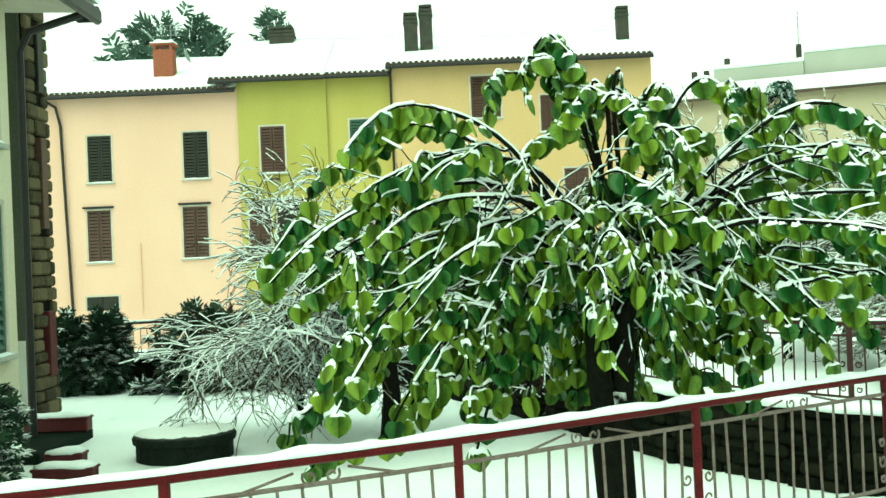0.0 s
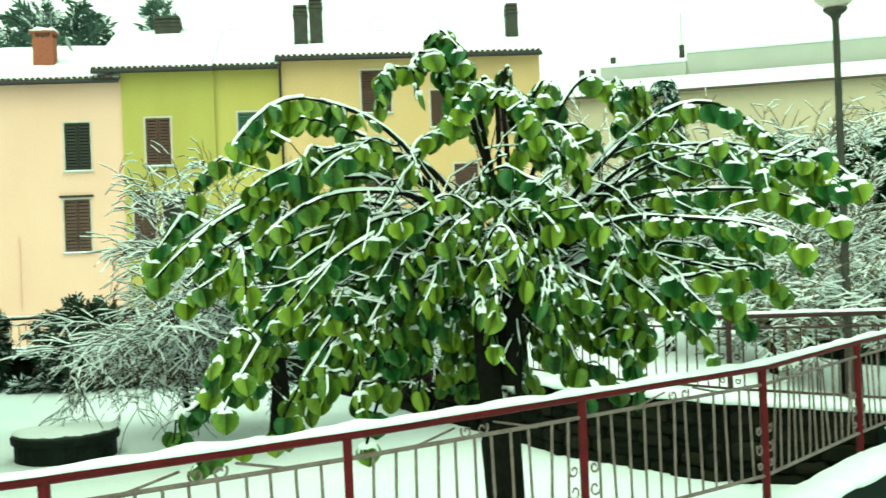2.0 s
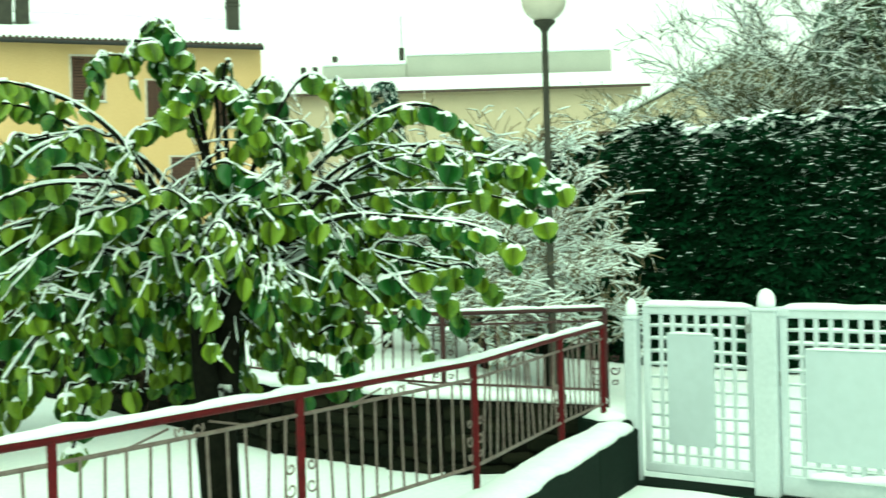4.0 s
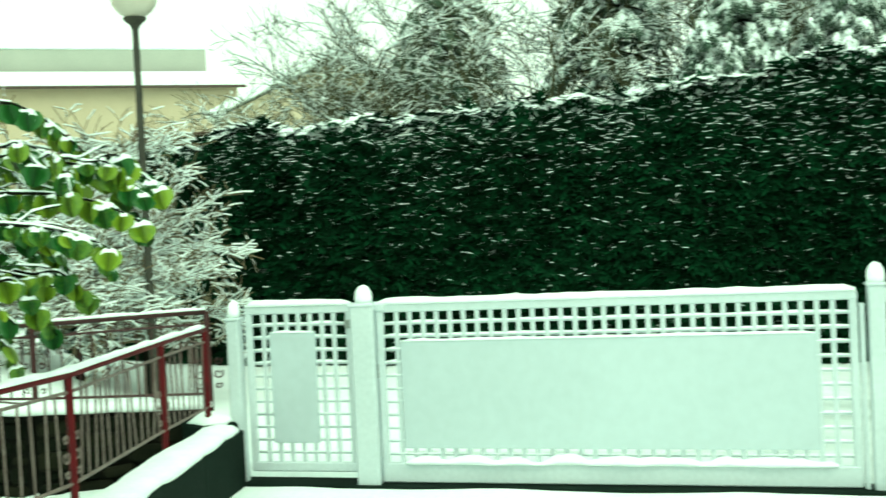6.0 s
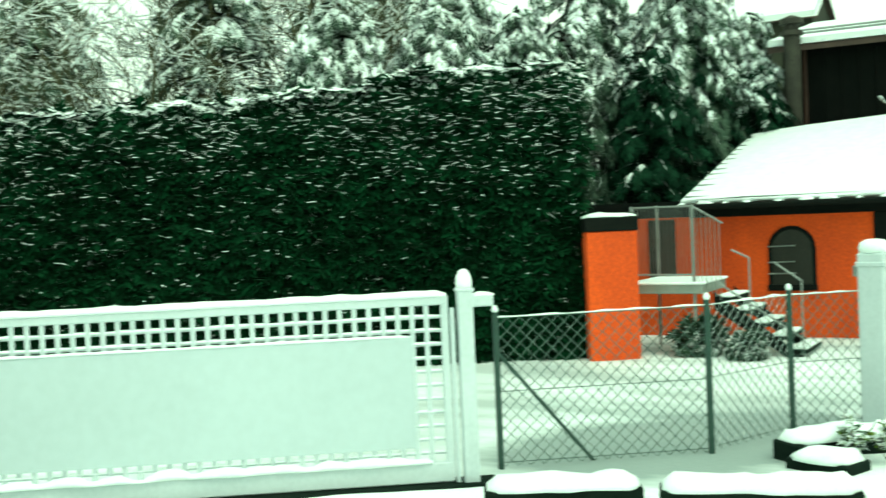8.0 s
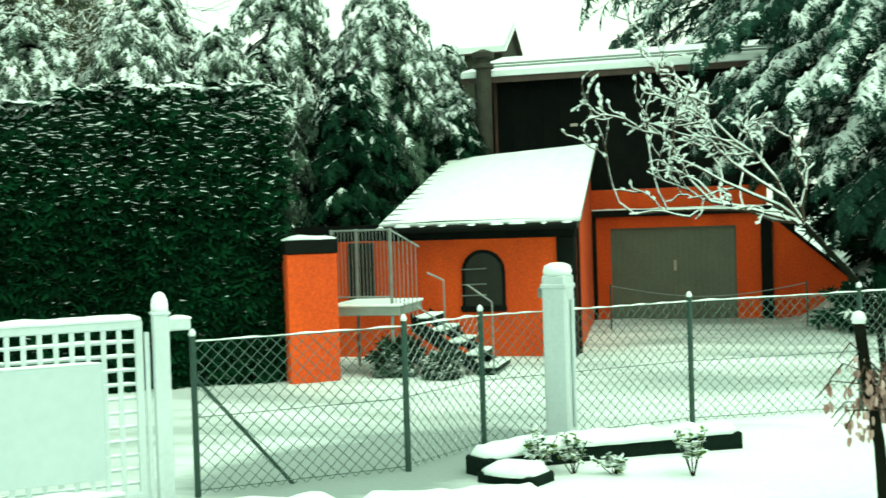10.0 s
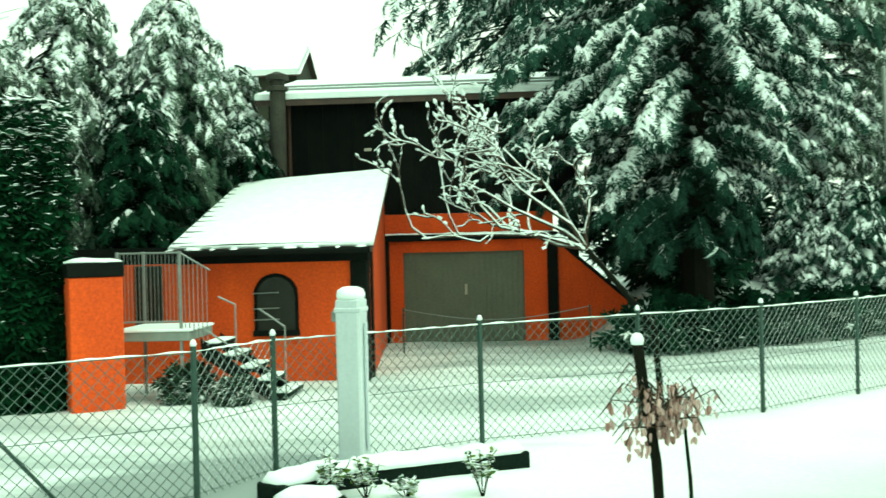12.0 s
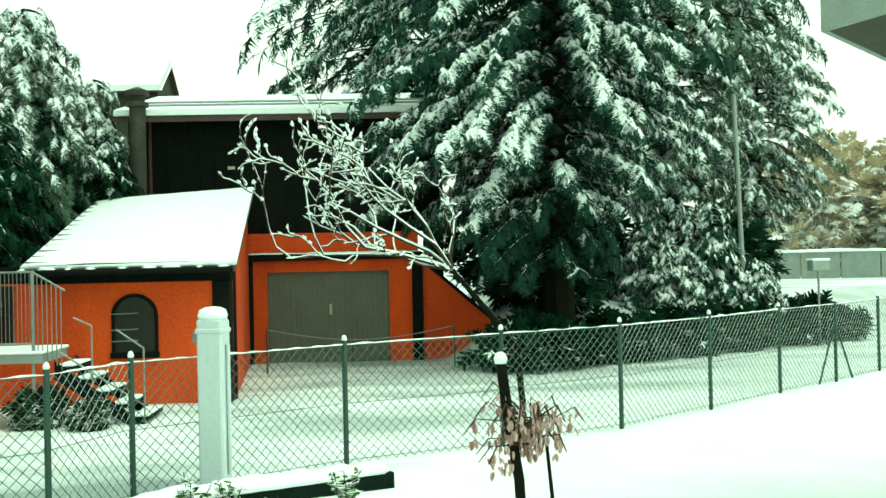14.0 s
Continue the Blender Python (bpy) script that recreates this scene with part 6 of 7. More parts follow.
# bare trees behind the hedge
for i, (x, y, h, sp) in enumerate([(13.4, 18.2, 7.2, 2.4), (12.2, 19.0, 5.2, 1.8), (12.9, 16.6, 6.2, 1.7), (14.3, 14.0, 7.0, 1.8), (16.8, 12.6, 7.6, 2.0), (16.3, 16.0, 8.5, 3.0), (17.5, 13.0, 8.5, 3.0)]):
    bare_tree("bare_tree", (x, y, ground_z(x, y)), h, sp, "bare deciduous tree frosted with snow behind the hedge", M_TWIGB, 7, 3, 0.10, 0.12, h * 0.42, 80 + i, kids=3, thin=0.0065, snow_mass=0.35, el_max=1.35)
for i, (x, y, h, ra) in enumerate([(14.6, 17.0, 7.5, 2.0), (16.6, 14.4, 8.5, 2.2), (18.6, 12.4, 9.0, 2.3)]):
    conifer((x, y, 0), h, ra, "tall grey-green conifer thinly dusted with snow behind the hedge", 105 + i, M_NEEDLEP, n=80, size=0.36, per=44, heavy=0.5, droop=0.6, tip=0.5, start=0.3)
for i, (x, y, h, ra) in enumerate([(16.3, 9.3, 5.6, 1.8), (17.6, 8.4, 5.6, 1.4), (15.4, 10.7, 5.8, 2.2), (17.6, 9.6, 6.5, 2.7)]):
    conifer((x, y, 0), h, ra, "snow-laden conifer rising behind the hedge", 100 + i, M_NEEDLEP, n=90, size=0.34, per=48, heavy=1.6, droop=0.6, tip=0.55, start=0.62)
for i, (x, y, h, ra) in enumerate([(19.0, 6.6, 4.9, 1.2), (20.7, 6.35, 5.2, 0.95), (21.95, 5.42, 4.7, 0.75)]):
    conifer((x, y, 0), h, ra, "dense dark columnar conifer beside the annex", 110 + i, M_NEEDLED, n=150, size=0.32, per=42, snow_z=3.6, heavy=(0.25, 0.3, 0.4)[i], droop=0.3, start=0.02, tip=0.42)
for i, (x, y, h, ra) in enumerate([(20.6, 6.5, 6.9, 1.6), (20.0, 8.2, 7.4, 1.8), (22.2, 6.5, 6.2, 1.75), (23.3, 5.95, 6.0, 1.0), (18.7, 8.1, 5.4, 1.5)]):
    conifer((x, y, 0), h, ra, "snow-laden conifer behind the annex", 115 + i, M_NEEDLEP, n=100, size=0.34, per=52, snow_z=3.8, heavy=1.5, droop=0.75, tip=0.33)

# dark shrubs added to fill gaps and the shade under the boughs
for i, (x, y, h, ra) in enumerate([(24.5, -2.8, 2.3, 1.5), (26.6, -4.6, 2.0, 1.6), (23.0, -3.4, 1.3, 0.9), (27.2, -8.2, 1.7, 1.5)]):
    shrub("undergrowth", (x, y, ground_z(x, y)), ra, h, "dark shrubs added to fill the shaded hollow beneath the spruces", 140 + i, M_NEEDLED, 500, 0.4, 0.08, "undergrowth")
for i in range(18):
    f = i / 17
    x, y = 20.4 + 5.3 * f + 0.25 * math.sin(i * 2.1), -2.3 - 8.0 * f
    shrub("undergrowth", (x, y, ground_z(x, y)), 0.75, 0.62 + 0.12 * math.sin(i * 1.7), "low dark ivy and brush along the yard", 160 + i, M_NEEDLED, 260, 0.32, 0.06, "undergrowth")
# large spruces beside the garage
for i, (x, y, h, ra, nb, hv) in enumerate([(21.4, -3.3, 15.0, 5.8, 260, 0.42), (27.2, -7.0, 14.0, 5.0, 220, 0.6), (29.5, -9.9, 11.0, 3.4, 170, 0.6), (30.5, -0.3, 15.5, 7.2, 280, 0.12), (26.0, -4.4, 8.5, 2.8, 130, 0.2)]):
    # paler needles on the right-hand spruces stand in for haze
    conifer((x, y, ground_z(x, y)), h, ra, "large dark spruce with drooping snow-laden boughs", 120 + i, (M_NEEDLE, M_NEEDLEP, M_NEEDLEP, M_NEEDLE, M_NEEDLEP)[i], lop=(0.25, 0, 0, 0, 0)[i], n=nb, size=0.32, per=(230, 120, 80, 100, 80)[i], snow_z=2.3, heavy=hv, droop=0.5, start=(0.12, 0.18, 0.16, 0.3, 0.3)[i], low=0.2, belly=0.32, power=(1.3, 1.3, 1.3, 1.0, 1.0)[i])
for i, (x, y, h, ra) in enumerate([(24.6, -6.68, 2.5, 1.0), (24.45, -7.2, 2.75, 1.1), (24.7, -5.9, 2.1, 1.0), (24.6, -8.3, 1.7, 0.9), (24.2, -6.2, 1.6, 0.9)]):
    conifer((x, y, ground_z(x, y)), h, ra, "young spruce covered in snow beside the fence", 130 + i, n=80, size=0.28, per=36, heavy=0.8)
pole = thing("pole", (24.76, -7.92, 0.9), "thin grey wooden pole among the spruces", "pole")
Geo().tube([(24.74, -8.02, 0.5), (24.76, -7.95, 3.0), (24.77, -7.88, 5.6)], [0.06, 0.055, 0.05], 8).ob("shaft", M_GREYB, pole)


# magnolia with snow-tipped buds
def magnolia():
    r = np.random.default_rng(200)
    t = thing("magnolia", (15.3, -1.85, 0), "bare magnolia with snow-covered branches and buds", "tree", "bare trees")
    P, Q, A, B, buds = [], [], [], [], []

    def grow(p, d, ln, rad, lev):
        k = 5
        for i in range(k):
            d = d + r.normal(0, 0.36, 3) * [0.5, 1, 1] + np.array([0, 0.03, 0.03 * lev])
            if p[2] < 2.0:
                d[2] = abs(d[2]) + 0.1
            d /= np.linalg.norm(d)
            q = p + d * ln / k
            P.append(p), Q.append(q), A.append(rad * (1 - 0.5 * i / k)), B.append(rad * (1 - 0.5 * (i + 1) / k))
            p = q
            if lev < 3 and i > 0 and r.random() < 0.68:
                nd = d + unit(r.normal(0, 1, 3) * [0.6, 1, 1]) * 0.85
                nd[2] += 0.15
                grow(q, unit(nd), ln * r.uniform(0.4, 0.6), rad * 0.55, lev + 1)
            elif lev >= 2 and r.random() < 0.4:
                buds.append((q, unit(d + [0, 0, 0.4])))
        buds.append((p, d))

    base = np.array([15.3, -1.85, 0.0])
    fork = np.array([14.6, -0.85, 1.95])
    Geo().tube([base - [0, 0, 0.2], base + [-0.1, 0.1, 0.9], fork], [0.05, 0.045, 0.035], 8).ob("trunk", M_BARK, t)
    for d, ln in (((-0.3, 1.0, 0.35), 2.3), ((-0.3, 1.0, 0.6), 2.5), ((-0.2, 0.75, 0.85), 2.4), ((-0.3, 1.0, 0.12), 2.2), ((0.0, 0.4, 1.0), 2.0), ((-0.2, 0.1, 0.7), 1.3), ((-0.2, 0.8, 0.5), 2.2)):
        grow(fork, unit(np.array(d)), ln * 0.85, 0.026, 0)
    A, B = np.maximum(A, 0.009), np.maximum(B, 0.008)
    V, F = segments(P, Q, A, B, 5)
    np_mesh("crown", V, F, M_TWIG, t, kind="stuff")
    V, F = segments(np.array(P) + [0, 0, 0.010], np.array(Q) + [0, 0, 0.010], A * 0.95, B * 0.95, 5)
    np_mesh("branch_snow", V, F, M_SNOWCAP, t, smooth=True, kind="stuff")
    oct_v = np.array([(0.35, 0.35, 0), (-0.35, 0.35, 0), (-0.2, 0, 0.25), (0.2, 0, 0.25), (0.35, 0.35, 0.4), (-0.35, 0.35, 0.4), (0, 1, 0.2), (0, 1, 0.15)])
    oct_f = np.array([(0, 1, 2, 3), (3, 2, 5, 4), (4, 5, 6, 7), (0, 3, 4, 7), (1, 0, 7, 6), (2, 1, 6, 5)])
    T, D = np.array([b[0] for b in buds]), np.array([b[1] for b in buds])
    M = frames_of(D, np.tile([0.0, 0.3, 1.0], (len(D), 1))) * (0.06 * r.uniform(0.6, 1.4, len(D)))[:, None, None]
    V, F = scatter(oct_v, oct_f, M, T)
    np_mesh("bud_mass", V, F, M_SNOWCAP, t, "snow-capped buds", smooth=True, kind="stuff")


magnolia()

# far tree behind the roofs, and the far end of the lane
shrub("far_tree", (-15.9, 68, 0), 5.6, 17.5, "snow-dusted evergreen tree behind the roofs", 300, M_FARTREE, 2600, 1.05, 1.1, "far trees")
shrub("far_tree", (-9.6, 66, 0), 1.6, 17.0, "snow-dusted evergreen tree behind the roofs", 301, M_FARTREE, 1200, 0.7, 0.25, "far trees")
for i, (x, y, h, ra) in enumerate([(44, -18, 5.5, 3.0), (47, -23, 6.0, 3.5), (42, -20.5, 4.5, 2.2)]):
    shrub("autumn_tree", (x, y, ground_z(x, y)), ra, h, "rust-brown autumn tree dusted with snow", 310 + i, M_RUST, 1300, 0.5, 0.12, "far trees")
lane_wall = thing("lane_wall", (36, -16, 0.8), "grey-green board fence beyond the lane", "fence")
for k in range(9):
    p, q = (40 - k * 0.2, -13.6 - k * 1.4), (39.8 - k * 0.2, -15.0 - k * 1.4)
    Geo().box((0, 0, 0), (flat(p, q) - 0.05, 0.06, 1.25), 0.01, along((*p, 0.75), q)).ob("panel", M_GREYB, lane_wall)
g = Geo()
snow_strip(g, [(40, -13.6, 2.0), (38.2, -26.2, 2.0)], 0.15, 0.1, 0.5)
g.ob("top_snow", M_SNOWCAP, lane_wall, smooth=True)

ub = thing("meter_box", (24.2, -9.5, ground_z(24.2, -9.5)), "grey box with a snowy lid on a thin post", "utility box")
ubm = Matrix.Translation((24.2, -9.5, 0)) @ Matrix.Rotation(radians(-68), 4, "Z")
Geo().tube([(24.2, -9.5, -0.2), (24.2, -9.5, 1.66)], 0.025, 6).ob("post", M_GREYST, ub)
Geo().box((-0.24, -0.1, 1.63), (0.24, 0.1, 1.86), 0.015, ubm).ob("casing", M_GREYB, ub)
Geo().box((-0.26, -0.12, 1.85), (0.26, 0.12, 1.90), 0.02, ubm).ob("lid_snow", M_SNOWCAP, ub)

# street lamp
lamp = thing("street_lamp", (5.55, 11.76, ground_z(5.55, 11.76)), "round-globed street lamp on a slim grey pole", "street lamp")
Geo().tube([(5.55, 11.76, 0.1), (5.55, 11.76, 2.2), (5.55, 11.76, 4.5)], [0.05, 0.042, 0.036], 10).ob("pole", M_CHIM, lamp)
Geo().lathe([(0.036, -0.1), (0.06, -0.05), (0.12, 0.0), (0.13, 0.03), (0.06, 0.04)], (5.55, 11.76, 4.5), 16).ob("collar", M_CHIM, lamp)
Geo().lathe([(0.10, 0.02)] + [(0.26 * math.sin(a), 0.28 - 0.26 * math.cos(a)) for a in [0.5 + 2.5 * k / 12 for k in range(13)]], (5.55, 11.76, 4.5), 20).ob("globe", M_GLOBE, lamp, "frosted globe", smooth=True)
Geo().lathe([(0.24, 0.36), (0.22, 0.44), (0.14, 0.53), (0.02, 0.57)], (5.55, 11.76, 4.5), 16).ob("globe_snow", M_SNOWCAP, lamp, smooth=True)


# ---- heart-leaved tree by the railing ----
def heart(fold, curl):
    pts = [(0, 0.06), (0.24, -0.08), (0.50, 0.0), (0.64, 0.28), (0.60, 0.58), (0.36, 0.86), (0, 1.04)]
    v = [(0, 0.0, 0), (0, 0.33, 0.0), (0, 0.68, -0.03 * curl)]
    f = []
    v.append((0, 1.06, -0.16 * curl))
    for s in (1, -1):
        k = len(v)
        for x, y in pts[1:6]:
            v.append((s * x, y, -fold * abs(x) - curl * 0.14 * y * y))
        f += [(0, k, k + 1, 1), (1, k + 1, k + 2, 2), (2, k + 2, k + 3, k + 4), (2, k + 4, 3, 3)]
    f = [q for q in f]
    return np.array(v), f


def heart_tree(at):
    r = np.random.default_rng(500)
    t = thing("heart_leaved_tree", at, "green heart-leaved tree arching under snow beside the railing", "tree")
    at = np.array(at, float)
    crotch = at + [0.08, 0.0, 1.93]
    Geo().tube([at - [0, 0, 0.2], at + [0.01, 0, 0.5], at + [-0.01, 0, 0.95], at + [0.02, 0, 1.28]], [0.135, 0.112, 0.118, 0.07], 12).ob("trunk", M_BARK, t, smooth=True)
    for dx, dy, top in ((-0.075, -0.02, -0.03), (0.075, 0.03, 0.20), (0.02, 0.10, 0.05)):
        Geo().tube([at + [dx * 0.5, dy, 1.08], at + [dx, dy, 1.4], at + [dx * 1.25, dy, 1.7], crotch + [top, dy, 0.04]],
                   [0.085, 0.07, 0.058, 0.05], 9).ob("stem", M_BARK, t, smooth=True)
    P, Q, A, B, leaves = [], [], [], [], []

    def arch(p0, az, reach, rise, peak, fall, rad, leafy, twigs, gap=0.058):
        """A branch that climbs, bows over at its peak and droops; leaves hang along it in two ranks."""
        k = 16
        dirh = np.array([math.cos(az), math.sin(az), 0])
        side = np.array([-dirh[1], dirh[0], 0])
        sway, ph, rank = r.uniform(-0.22, 0.22), r.uniform(0, 6), 0
        prev, left_over = p0, 0.0
        for i in range(k):
            s = (i + 1) / k
            z = rise * (1 - (1 - s / peak) ** 2) if s < peak else rise - fall * ((s - peak) / (1 - peak)) ** 2
            p = p0 + dirh * reach * s + side * (sway * s * s * reach + 0.02 * math.sin(ph + 7 * s)) + np.array([0, 0, z + 0.015 * math.sin(ph + 11 * s)])
            P.append(prev), Q.append(p), A.append(rad * (1 - 0.8 * (i / k)) + 0.003), B.append(rad * (1 - 0.8 * s) + 0.003)
            seg = float(np.linalg.norm(p - prev))
            if s > leafy:
                left_over += seg
                while left_over > gap:
                    left_over -= gap * r.uniform(0.7, 1.3)
                    rank += 1
                    leaves.append((prev + (p - prev) * r.random(), unit(p - prev), side * (1 if rank % 2 else -1)))
            if twigs and s > 0.3 and r.random() < twigs:
                arch(p, az + r.normal(0, 0.8), r.uniform(0.22, 0.5), r.uniform(0, 0.08), 0.3, r.uniform(0.1, 0.35), rad * 0.4, 0.2, 0)
            if twigs and 0.1 < s < 0.7 and p[2] < crotch[2] + 0.75 and r.random() < 0.6:
                e = p
                dd = unit(dirh * 0.6 + r.normal(0, 0.6, 3))
                for _ in range(4):
                    dd = unit(dd + r.normal(0, 0.2, 3) + np.array([0, 0, -0.12]))
                    q2 = e + dd * r.uniform(0.06, 0.14)
                    P.append(e), Q.append(q2), A.append(0.0042), B.append(0.0032)
                    e = q2
            prev = p

    # sideways reach, climb, where along it the branch tops out, droop, start of the leaves
    west = ((1.68, 1.05, 0.72, 0.27, 0.45), (1.6, 0.87, 0.6, 0.30, 0.5), (1.3, 0.80, 0.65, 0.2, 0.55), (2.05, 0.62, 0.42, 0.60, 0.5), (1.9, 0.55, 0.45, 0.45, 0.5),
            (2.0, 0.42, 0.4, 0.50, 0.45), (1.55, 0.42, 0.4, 0.55, 0.35), (1.65, 0.28, 0.4, 0.85, 0.35), (1.85, 0.20, 0.4, 1.0, 0.35), (1.45, 0.15, 0.4, 1.0, 0.3),
            (1.25, 0.10, 0.35, 0.95, 0.25), (0.95, 0.12, 0.4, 0.95, 0.25), (0.7, 0.10, 0.4, 0.85, 0.25), (1.1, 0.25, 0.4, 0.7, 0.3), (0.8, 0.3, 0.4, 0.55, 0.35))
    east = ((1.62, 1.08, 0.7, 0.30, 0.45), (1.5, 0.86, 0.62, 0.28, 0.45), (1.65, 0.70, 0.6, 0.25, 0.45), (1.8, 0.47, 0.6, 0.22, 0.45), (1.5, 0.32, 0.5, 0.2, 0.4),
            (1.3, 0.22, 0.4, 0.22, 0.4), (1.05, 0.16, 0.4, 0.36, 0.35), (0.85, 0.12, 0.4, 0.42, 0.3), (0.5, 0.10, 0.4, 0.55, 0.35), (1.05, 0.55, 0.6, 0.2, 0.5))
    for base, rows in ((math.pi, west), (0.0, east)):
        for reach, rise, peak, fall, leafy in rows:
            for c in range(2):
                dev = r.uniform(0.08, 0.6) * (1 if c else -1)
                k = r.uniform(0.86, 1.03)
                start = crotch + [(0.12 if base == 0 else -0.08) + r.normal(0, 0.03), r.normal(0, 0.05), r.uniform(-0.12, 0.05)]
                arch(start, base + dev, reach * k / math.cos(dev * 0.6), rise * k, peak, fall * k, r.uniform(0.013, 0.021), leafy, 0.19, 0.066 if base else 0.056)
    # steep leaders with nodding heads
    for dx, dz, depth in ((-0.42, 1.42, 0.1), (-0.50, 1.30, -0.1), (0.07, 1.22, 0.15), (-0.12, 1.12, -0.2), (0.32, 1.12, 0.2), (0.68, 1.12, 0.0), (0.15, 0.8, -0.3)):
        arch(crotch, math.atan2(depth, dx), math.hypot(dx, depth), dz, 0.8, 0.12, 0.017, 0.66, 0.06, 0.06)
        e = crotch + [dx, depth, dz - 0.10]
        for _ in range(3):
            arch(e + r.normal(0, 0.04, 3), r.uniform(0, 6.28), r.uniform(0.15, 0.32), 0.05, 0.3, r.uniform(0.15, 0.3), 0.006, 0.1, 0, 0.04)
    for c in range(22):
        arch(crotch + [r.uniform(-0.1, 0.2), 0, r.uniform(-0.3, 0.1)], r.uniform(-0.15, 3.3), r.uniform(0.25, 0.6), r.uniform(0.0, 0.25), 0.4, r.uniform(0.3, 0.75), 0.009, 0.2, 0.1, 0.05)
    # towards and away from the railing
    for c in range(14):
        az = (math.pi / 2 if c % 2 else -math.pi / 2) + r.uniform(-0.7, 0.7)
        arch(crotch, az, r.uniform(0.5, 0.85), r.uniform(0.1, 0.6), 0.5, r.uniform(0.3, 0.8), 0.013, 0.3, 0.22)
    V, F = segments(P, Q, A, B, 6)
    np_mesh("crown", V, F, M_BARK, t, kind="stuff")
    P, Q, A, B = map(np.array, (P, Q, A, B))
    hz = np.abs(unit(Q - P)[:, 2])
    keep = (hz < 0.85) & (r.random(len(P)) < 0.8)
    lift = np.array([0, 0, 1.0])
    fat = np.array([max(0.25, 0.85 + 0.9 * noise.noise(Vector(p) * 5.0)) for p in P[keep]])
    ra, rb = (A[keep] * 0.5 + 0.0050) * fat, (B[keep] * 0.5 + 0.0044) * fat
    V, F = segments(P[keep] + lift * (A[keep] * 0.6 + 0.005)[:, None], Q[keep] + lift * (B[keep] * 0.6 + 0.005)[:, None], ra, rb, 6)
    np_mesh("branch_snow", V, F, M_SNOWCAP, t, "snow lying along every branch", smooth=True, kind="stuff")
    g = Geo()
    for dx, dy in ((-0.12, 0.0), (0.08, -0.04), (0.16, 0.06)):
        snow_strip(g, [crotch + [dx, dy, 0.02], crotch + [dx + 0.13, dy + 0.02, 0.05]], 0.09, 0.05, 0.04)
    g.ob("crotch_snow", M_SNOWCAP, t, "lumps of snow in the crotch", smooth=True)
    return t, leaves, r


HT, LEAVES, hr = heart_tree((0.93, 6.47, 0))
LV, LF = heart(0.14, 0.8)
LQ = []
for q in LF:
    LQ += [(q[0], q[1], q[2])] + ([(q[0], q[2], q[3])] if q[3] != q[2] else [])
LF3 = np.array(LQ)
lme = []
for fo, cu in ((0.10, 0.6), (0.22, 1.1), (0.03, 0.4), (0.38, 1.5)):
    hv, _ = heart(fo, cu)
    me = bpy.data.meshes.new("leaf")
    me.from_pydata([tuple(p) for p in hv], [], [tuple(q) for q in LQ])
    me.materials.append(M_LEAF)
    me.shade_smooth()
    lme.append(me)
hr.shuffle(LEAVES)
MT, TT = [], []
for p, d, s in LEAVES:
    hang = np.array([0, 0, -1.0]) + s * hr.uniform(0.05, 0.75) + d * hr.uniform(-0.1, 0.4) + hr.normal(0, 0.12, 3)
    face = unit(np.cross(hang, d) * hr.choice([-1, 1]) * 0.3 + s * 0.9 + np.array([0, 0, 0.75]) + hr.normal(0, 0.3, 3))
    m = frames_of(hang[None], face[None])[0] * hr.uniform(0.07, 0.12)
    MT.append(m), TT.append(p + np.array([0, 0, -0.012]) + s * 0.012)
MT, TT = np.array(MT), np.array(TT)
for i in range(min(300, len(TT))):
    ob = new("leaf", lme[i % 4])
    ob.parent = HT
    m4 = Matrix.Identity(4)
    for a in range(3):
        for b in range(3):
            m4[a][b] = MT[i][a][b]
        m4[a][3] = TT[i][a] - ORIGIN[HT.name][a]
    ob.matrix_local = m4
V, F = scatter(LV, LF3, MT[300:], TT[300:])
np_mesh("leaf_mass", V, F, M_LEAFJ, HT, "the remaining heart-shaped leaves", smooth=True, kind="stuff")
CAPV, CAPF = [], []
for k, (x, y) in enumerate(((-0.6, 0.34), (-0.46, 0.02), (-0.2, -0.1), (0.06, 0.02), (0.28, -0.1), (0.52, 0.05), (0.6, 0.3))):
    w = (0.4, 0.9, 1.1, 0.8, 1.2, 0.8, 0.3)[k]
    zz = -0.35 * abs(x)
    CAPV += [(x * 1.03, y - 0.07 * w, zz - 0.03), (x, y + 0.02, zz + 0.15 * w), (x * 0.85, y + 0.22 * w, zz + 0.05)]
    if k:
        a = k * 3
        CAPF += [(a - 3, a - 2, a + 1, a), (a - 2, a - 1, a + 2, a + 1)]
CAPV, CAPF = np.array(CAPV), np.array(CAPF)
lk = hr.random(len(TT)) < np.clip(0.45 + 0.3 * (TT[:, 2] - 1.6) + 0.5 * (TT[:, 0] - 1.0) * (TT[:, 2] > 1.9), 0.25, 0.95)
wide = hr.uniform(0.45, 1.15, (int(lk.sum()), 1, 3)) * np.array([0.9, 1.0, 1.0])
V, F = scatter(CAPV, CAPF, MT[lk] * wide, TT[lk] + np.array([0, 0, 0.004]))
np_mesh("leaf_snow", V, F, M_SNOWCAP, HT, "pads of snow on the leaves", smooth=True, kind="stuff")


# ---- lawn edge: kerbs, planter, sapling ----
def kerb(pts, h, w, label, name="kerb"):
    k = thing(name, (*pts[0], 0), label, "kerb", "snowy kerbs")
    g, s = Geo(), Geo()
    for p, q in zip(pts, pts[1:]):
        g.box((-0.02, -w / 2, -0.2), (flat(p, q) + 0.02, w / 2, h), 0.015, along(p, q))
    g.ob("stone", M_CONC, k)
    snow_strip(s, [(*p, h - 0.005) for p in pts], w * 1.12, 0.09, 0.08, 0.3)
    s.ob("snow", M_SNOWCAP, k, "thick snow", smooth=True)
    return k


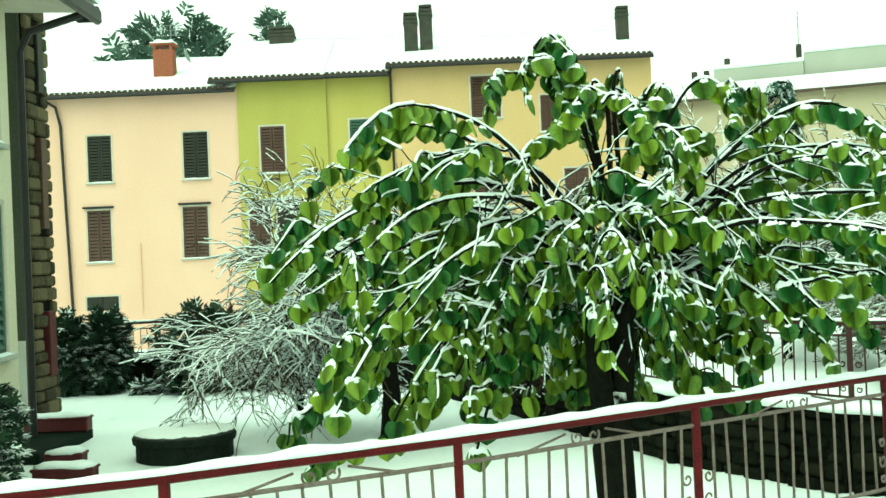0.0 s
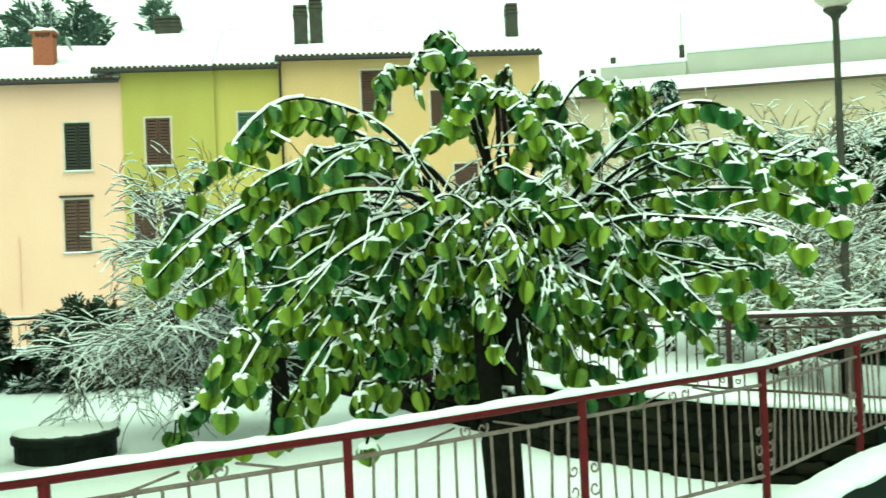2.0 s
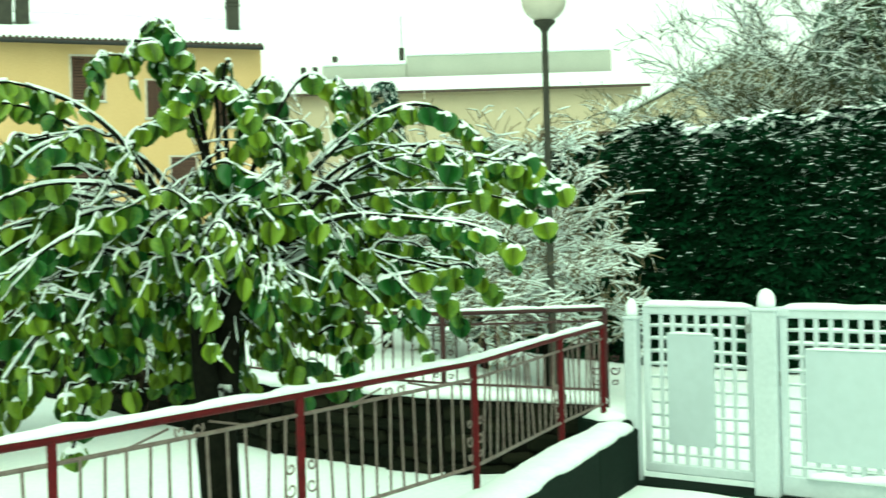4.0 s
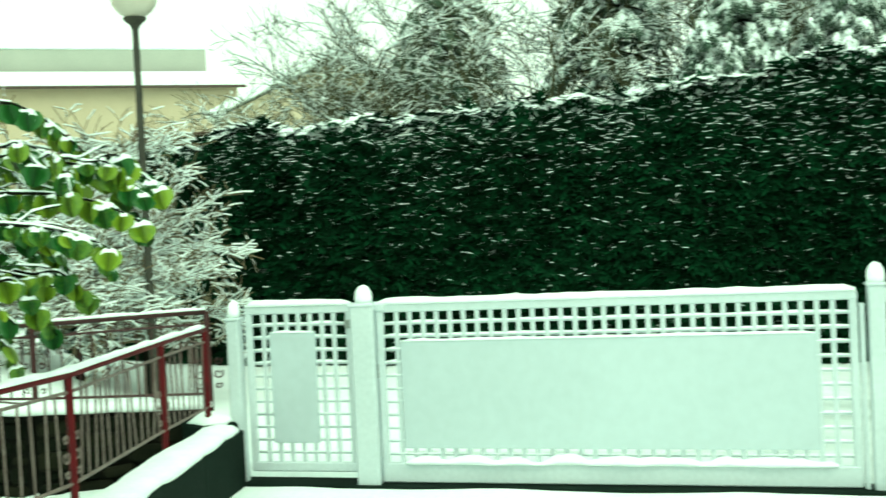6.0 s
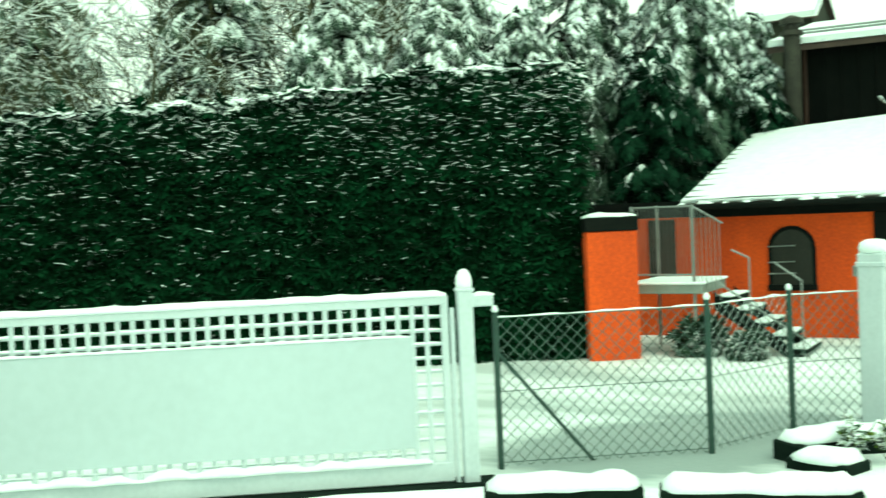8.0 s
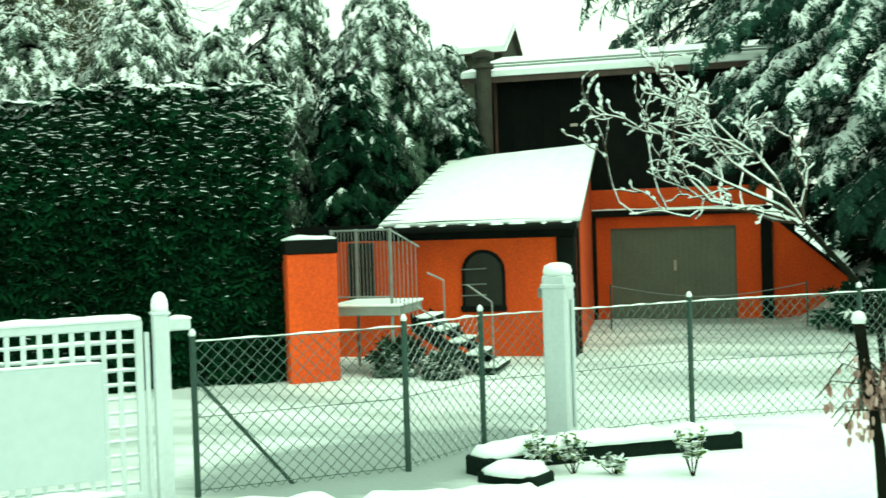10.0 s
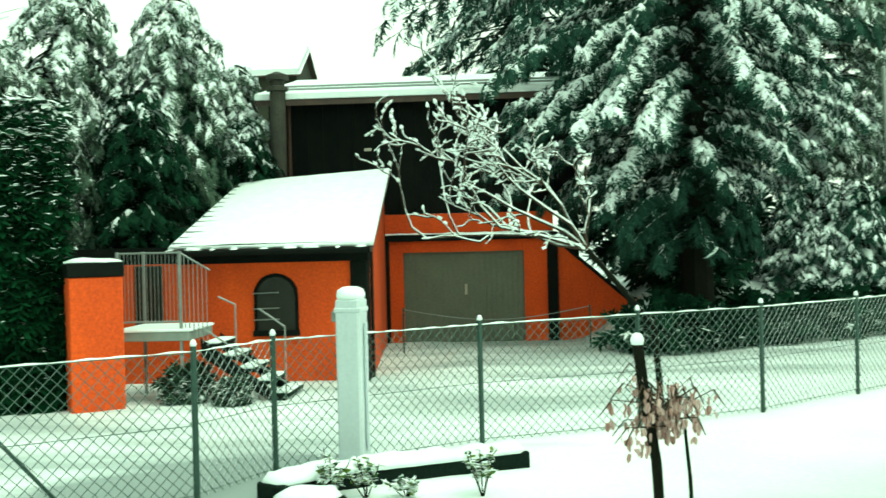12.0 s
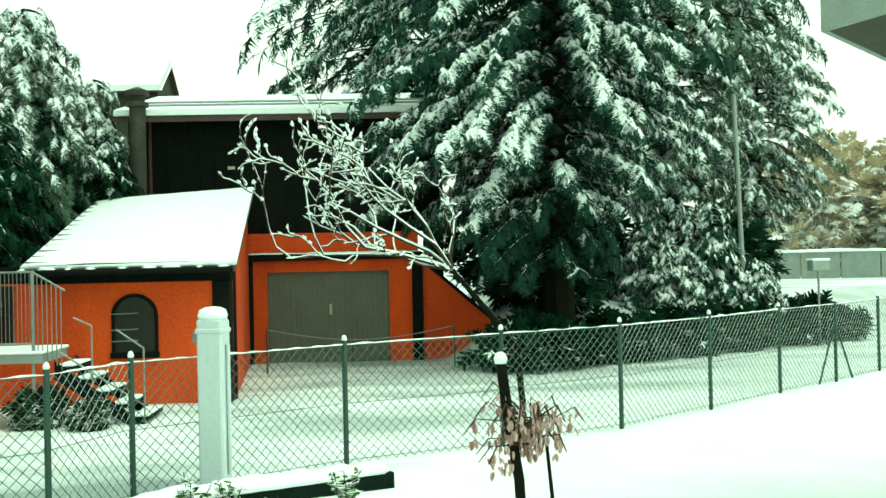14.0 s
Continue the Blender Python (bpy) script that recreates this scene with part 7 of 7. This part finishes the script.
kerb([(6.95, 3.72), (7.46, 2.78)], 0.13, 0.30, "concrete kerb buried under rounded snow")
kerb([(7.40, 2.58), (7.80, 1.35)], 0.13, 0.30, "concrete kerb buried under rounded snow")
kerb([(8.92, 1.98), (8.74, 1.52)], 0.08, 0.34, "short snow-covered return of the planter wall", "planter_wall")
kerb([(9.0, 2.1), (9.49, 1.72), (10.4, 0.05)], 0.15, 0.30, "low planter wall under thick snow", "planter_wall")


def small_plant(x, y, h, seed, dry=False):
    r = np.random.default_rng(seed)
    p = thing("garden_plant", (x, y, ground_z(x, y)), "small green-yellow bedding plant dusted with snow", "plant", "bedding plants")
    at = np.array([x, y, ground_z(x, y)])
    P, Q = [], []
    T, D, N = [], [], []
    for i in range(7):
        e = at + np.append(r.normal(0, 0.09, 2), h * r.uniform(0.6, 1.0))
        P.append(at - [0, 0, 0.03]), Q.append(e)
        for j in range(9):
            T.append(at + (e - at) * r.uniform(0.4, 1.0)), D.append(np.append(r.normal(0, 1, 2), r.uniform(-0.3, 0.6))), N.append([r.normal(0, 0.3), r.normal(0, 0.3), 1])
    V, F = segments(P, Q, np.full(7, 0.006), np.full(7, 0.004), 4)
    np_mesh("stem", V, F, M_BARK, p, kind="stuff")
    M = frames_of(np.array(D), np.array(N)) * r.uniform(0.035, 0.065, len(D))[:, None, None]
    V, F = scatter(LV, LF3, M, np.array(T))
    np_mesh("foliage", V, F, M_LEAFJ, p, smooth=True, kind="stuff")
    k = r.random(len(T)) < 0.95
    V, F = scatter(SNOWPAD[0], SNOWPAD[1], M[k] * 1.6, np.array(T)[k] + [0, 0, 0.012])
    np_mesh("snow", V, F, M_SNOWCAP, p, smooth=True, kind="stuff")


for i, (x, y, h) in enumerate([(9.1, 1.61, 0.40), (9.12, 1.32, 0.36), (9.1, 0.98, 0.14), (9.12, 0.36, 0.44)]):
    small_plant(x, y, h, 600 + i)

sap = thing("sapling", (6.95, -0.86, 0), "young tree with drooping dry brown leaves tied to a stake", "tree")
Geo().tube([(6.95, -0.84, -0.2), (6.96, -0.80, 0.7), (6.97, -0.74, 1.1), (6.97, -0.70, 1.44)], [0.034, 0.034, 0.036, 0.034], 8).ob("stake", M_BARK, sap)
Geo().lathe([(0.036, 0), (0.045, 0.03), (0.03, 0.065), (0.004, 0.075)], (6.97, -0.70, 1.43), 10).ob("stake_snow", M_SNOWCAP, sap, smooth=True)
Geo().tube([(6.93, -1.02, -0.2), (6.93, -1.0, 0.6), (6.93, -0.97, 0.95)], [0.016, 0.014, 0.012], 6).ob("stem", M_BARK, sap)
sr_ = np.random.default_rng(700)
P, Q, T, D = [], [], [], []
for i in range(40):
    a = sr_.uniform(0, 6.28)
    p0 = np.array([6.95, -0.82 - 0.12 * sr_.random(), sr_.uniform(0.92, 1.12)])
    e = p0 + np.append(np.array([0.28 * math.cos(a), 0.34 * math.sin(a)]) * sr_.uniform(0.25, 1.0), sr_.uniform(-0.04, 0.24))
    e2 = e + [0.05 * math.cos(a), 0.08 * math.sin(a), -0.1]
    P += [p0, e]
    Q += [e, e2]
    for j in range(10):
        T.append(p0 + (e - p0) * sr_.uniform(0.4, 1.12) - [0, 0, sr_.uniform(0, 0.16)]), D.append([sr_.normal(0, 0.16), sr_.normal(0, 0.16), -1.0])
V, F = segments(P, Q, np.full(len(P), 0.006), np.full(len(P), 0.004), 4)
np_mesh("twig_mass", V, F, M_TWIG, sap, kind="stuff")
M = frames_of(np.array(D), sr_.normal(0, 1, (len(D), 3))) * sr_.uniform(0.03, 0.06, len(D))[:, None, None] * np.array([0.5, 1, 1])[None, None]
V, F = scatter(LV, LF3, M, np.array(T))
np_mesh("dry_foliage", V, F, M_DRYLEAF, sap, "curled pinkish-brown leaves", smooth=True, kind="stuff")
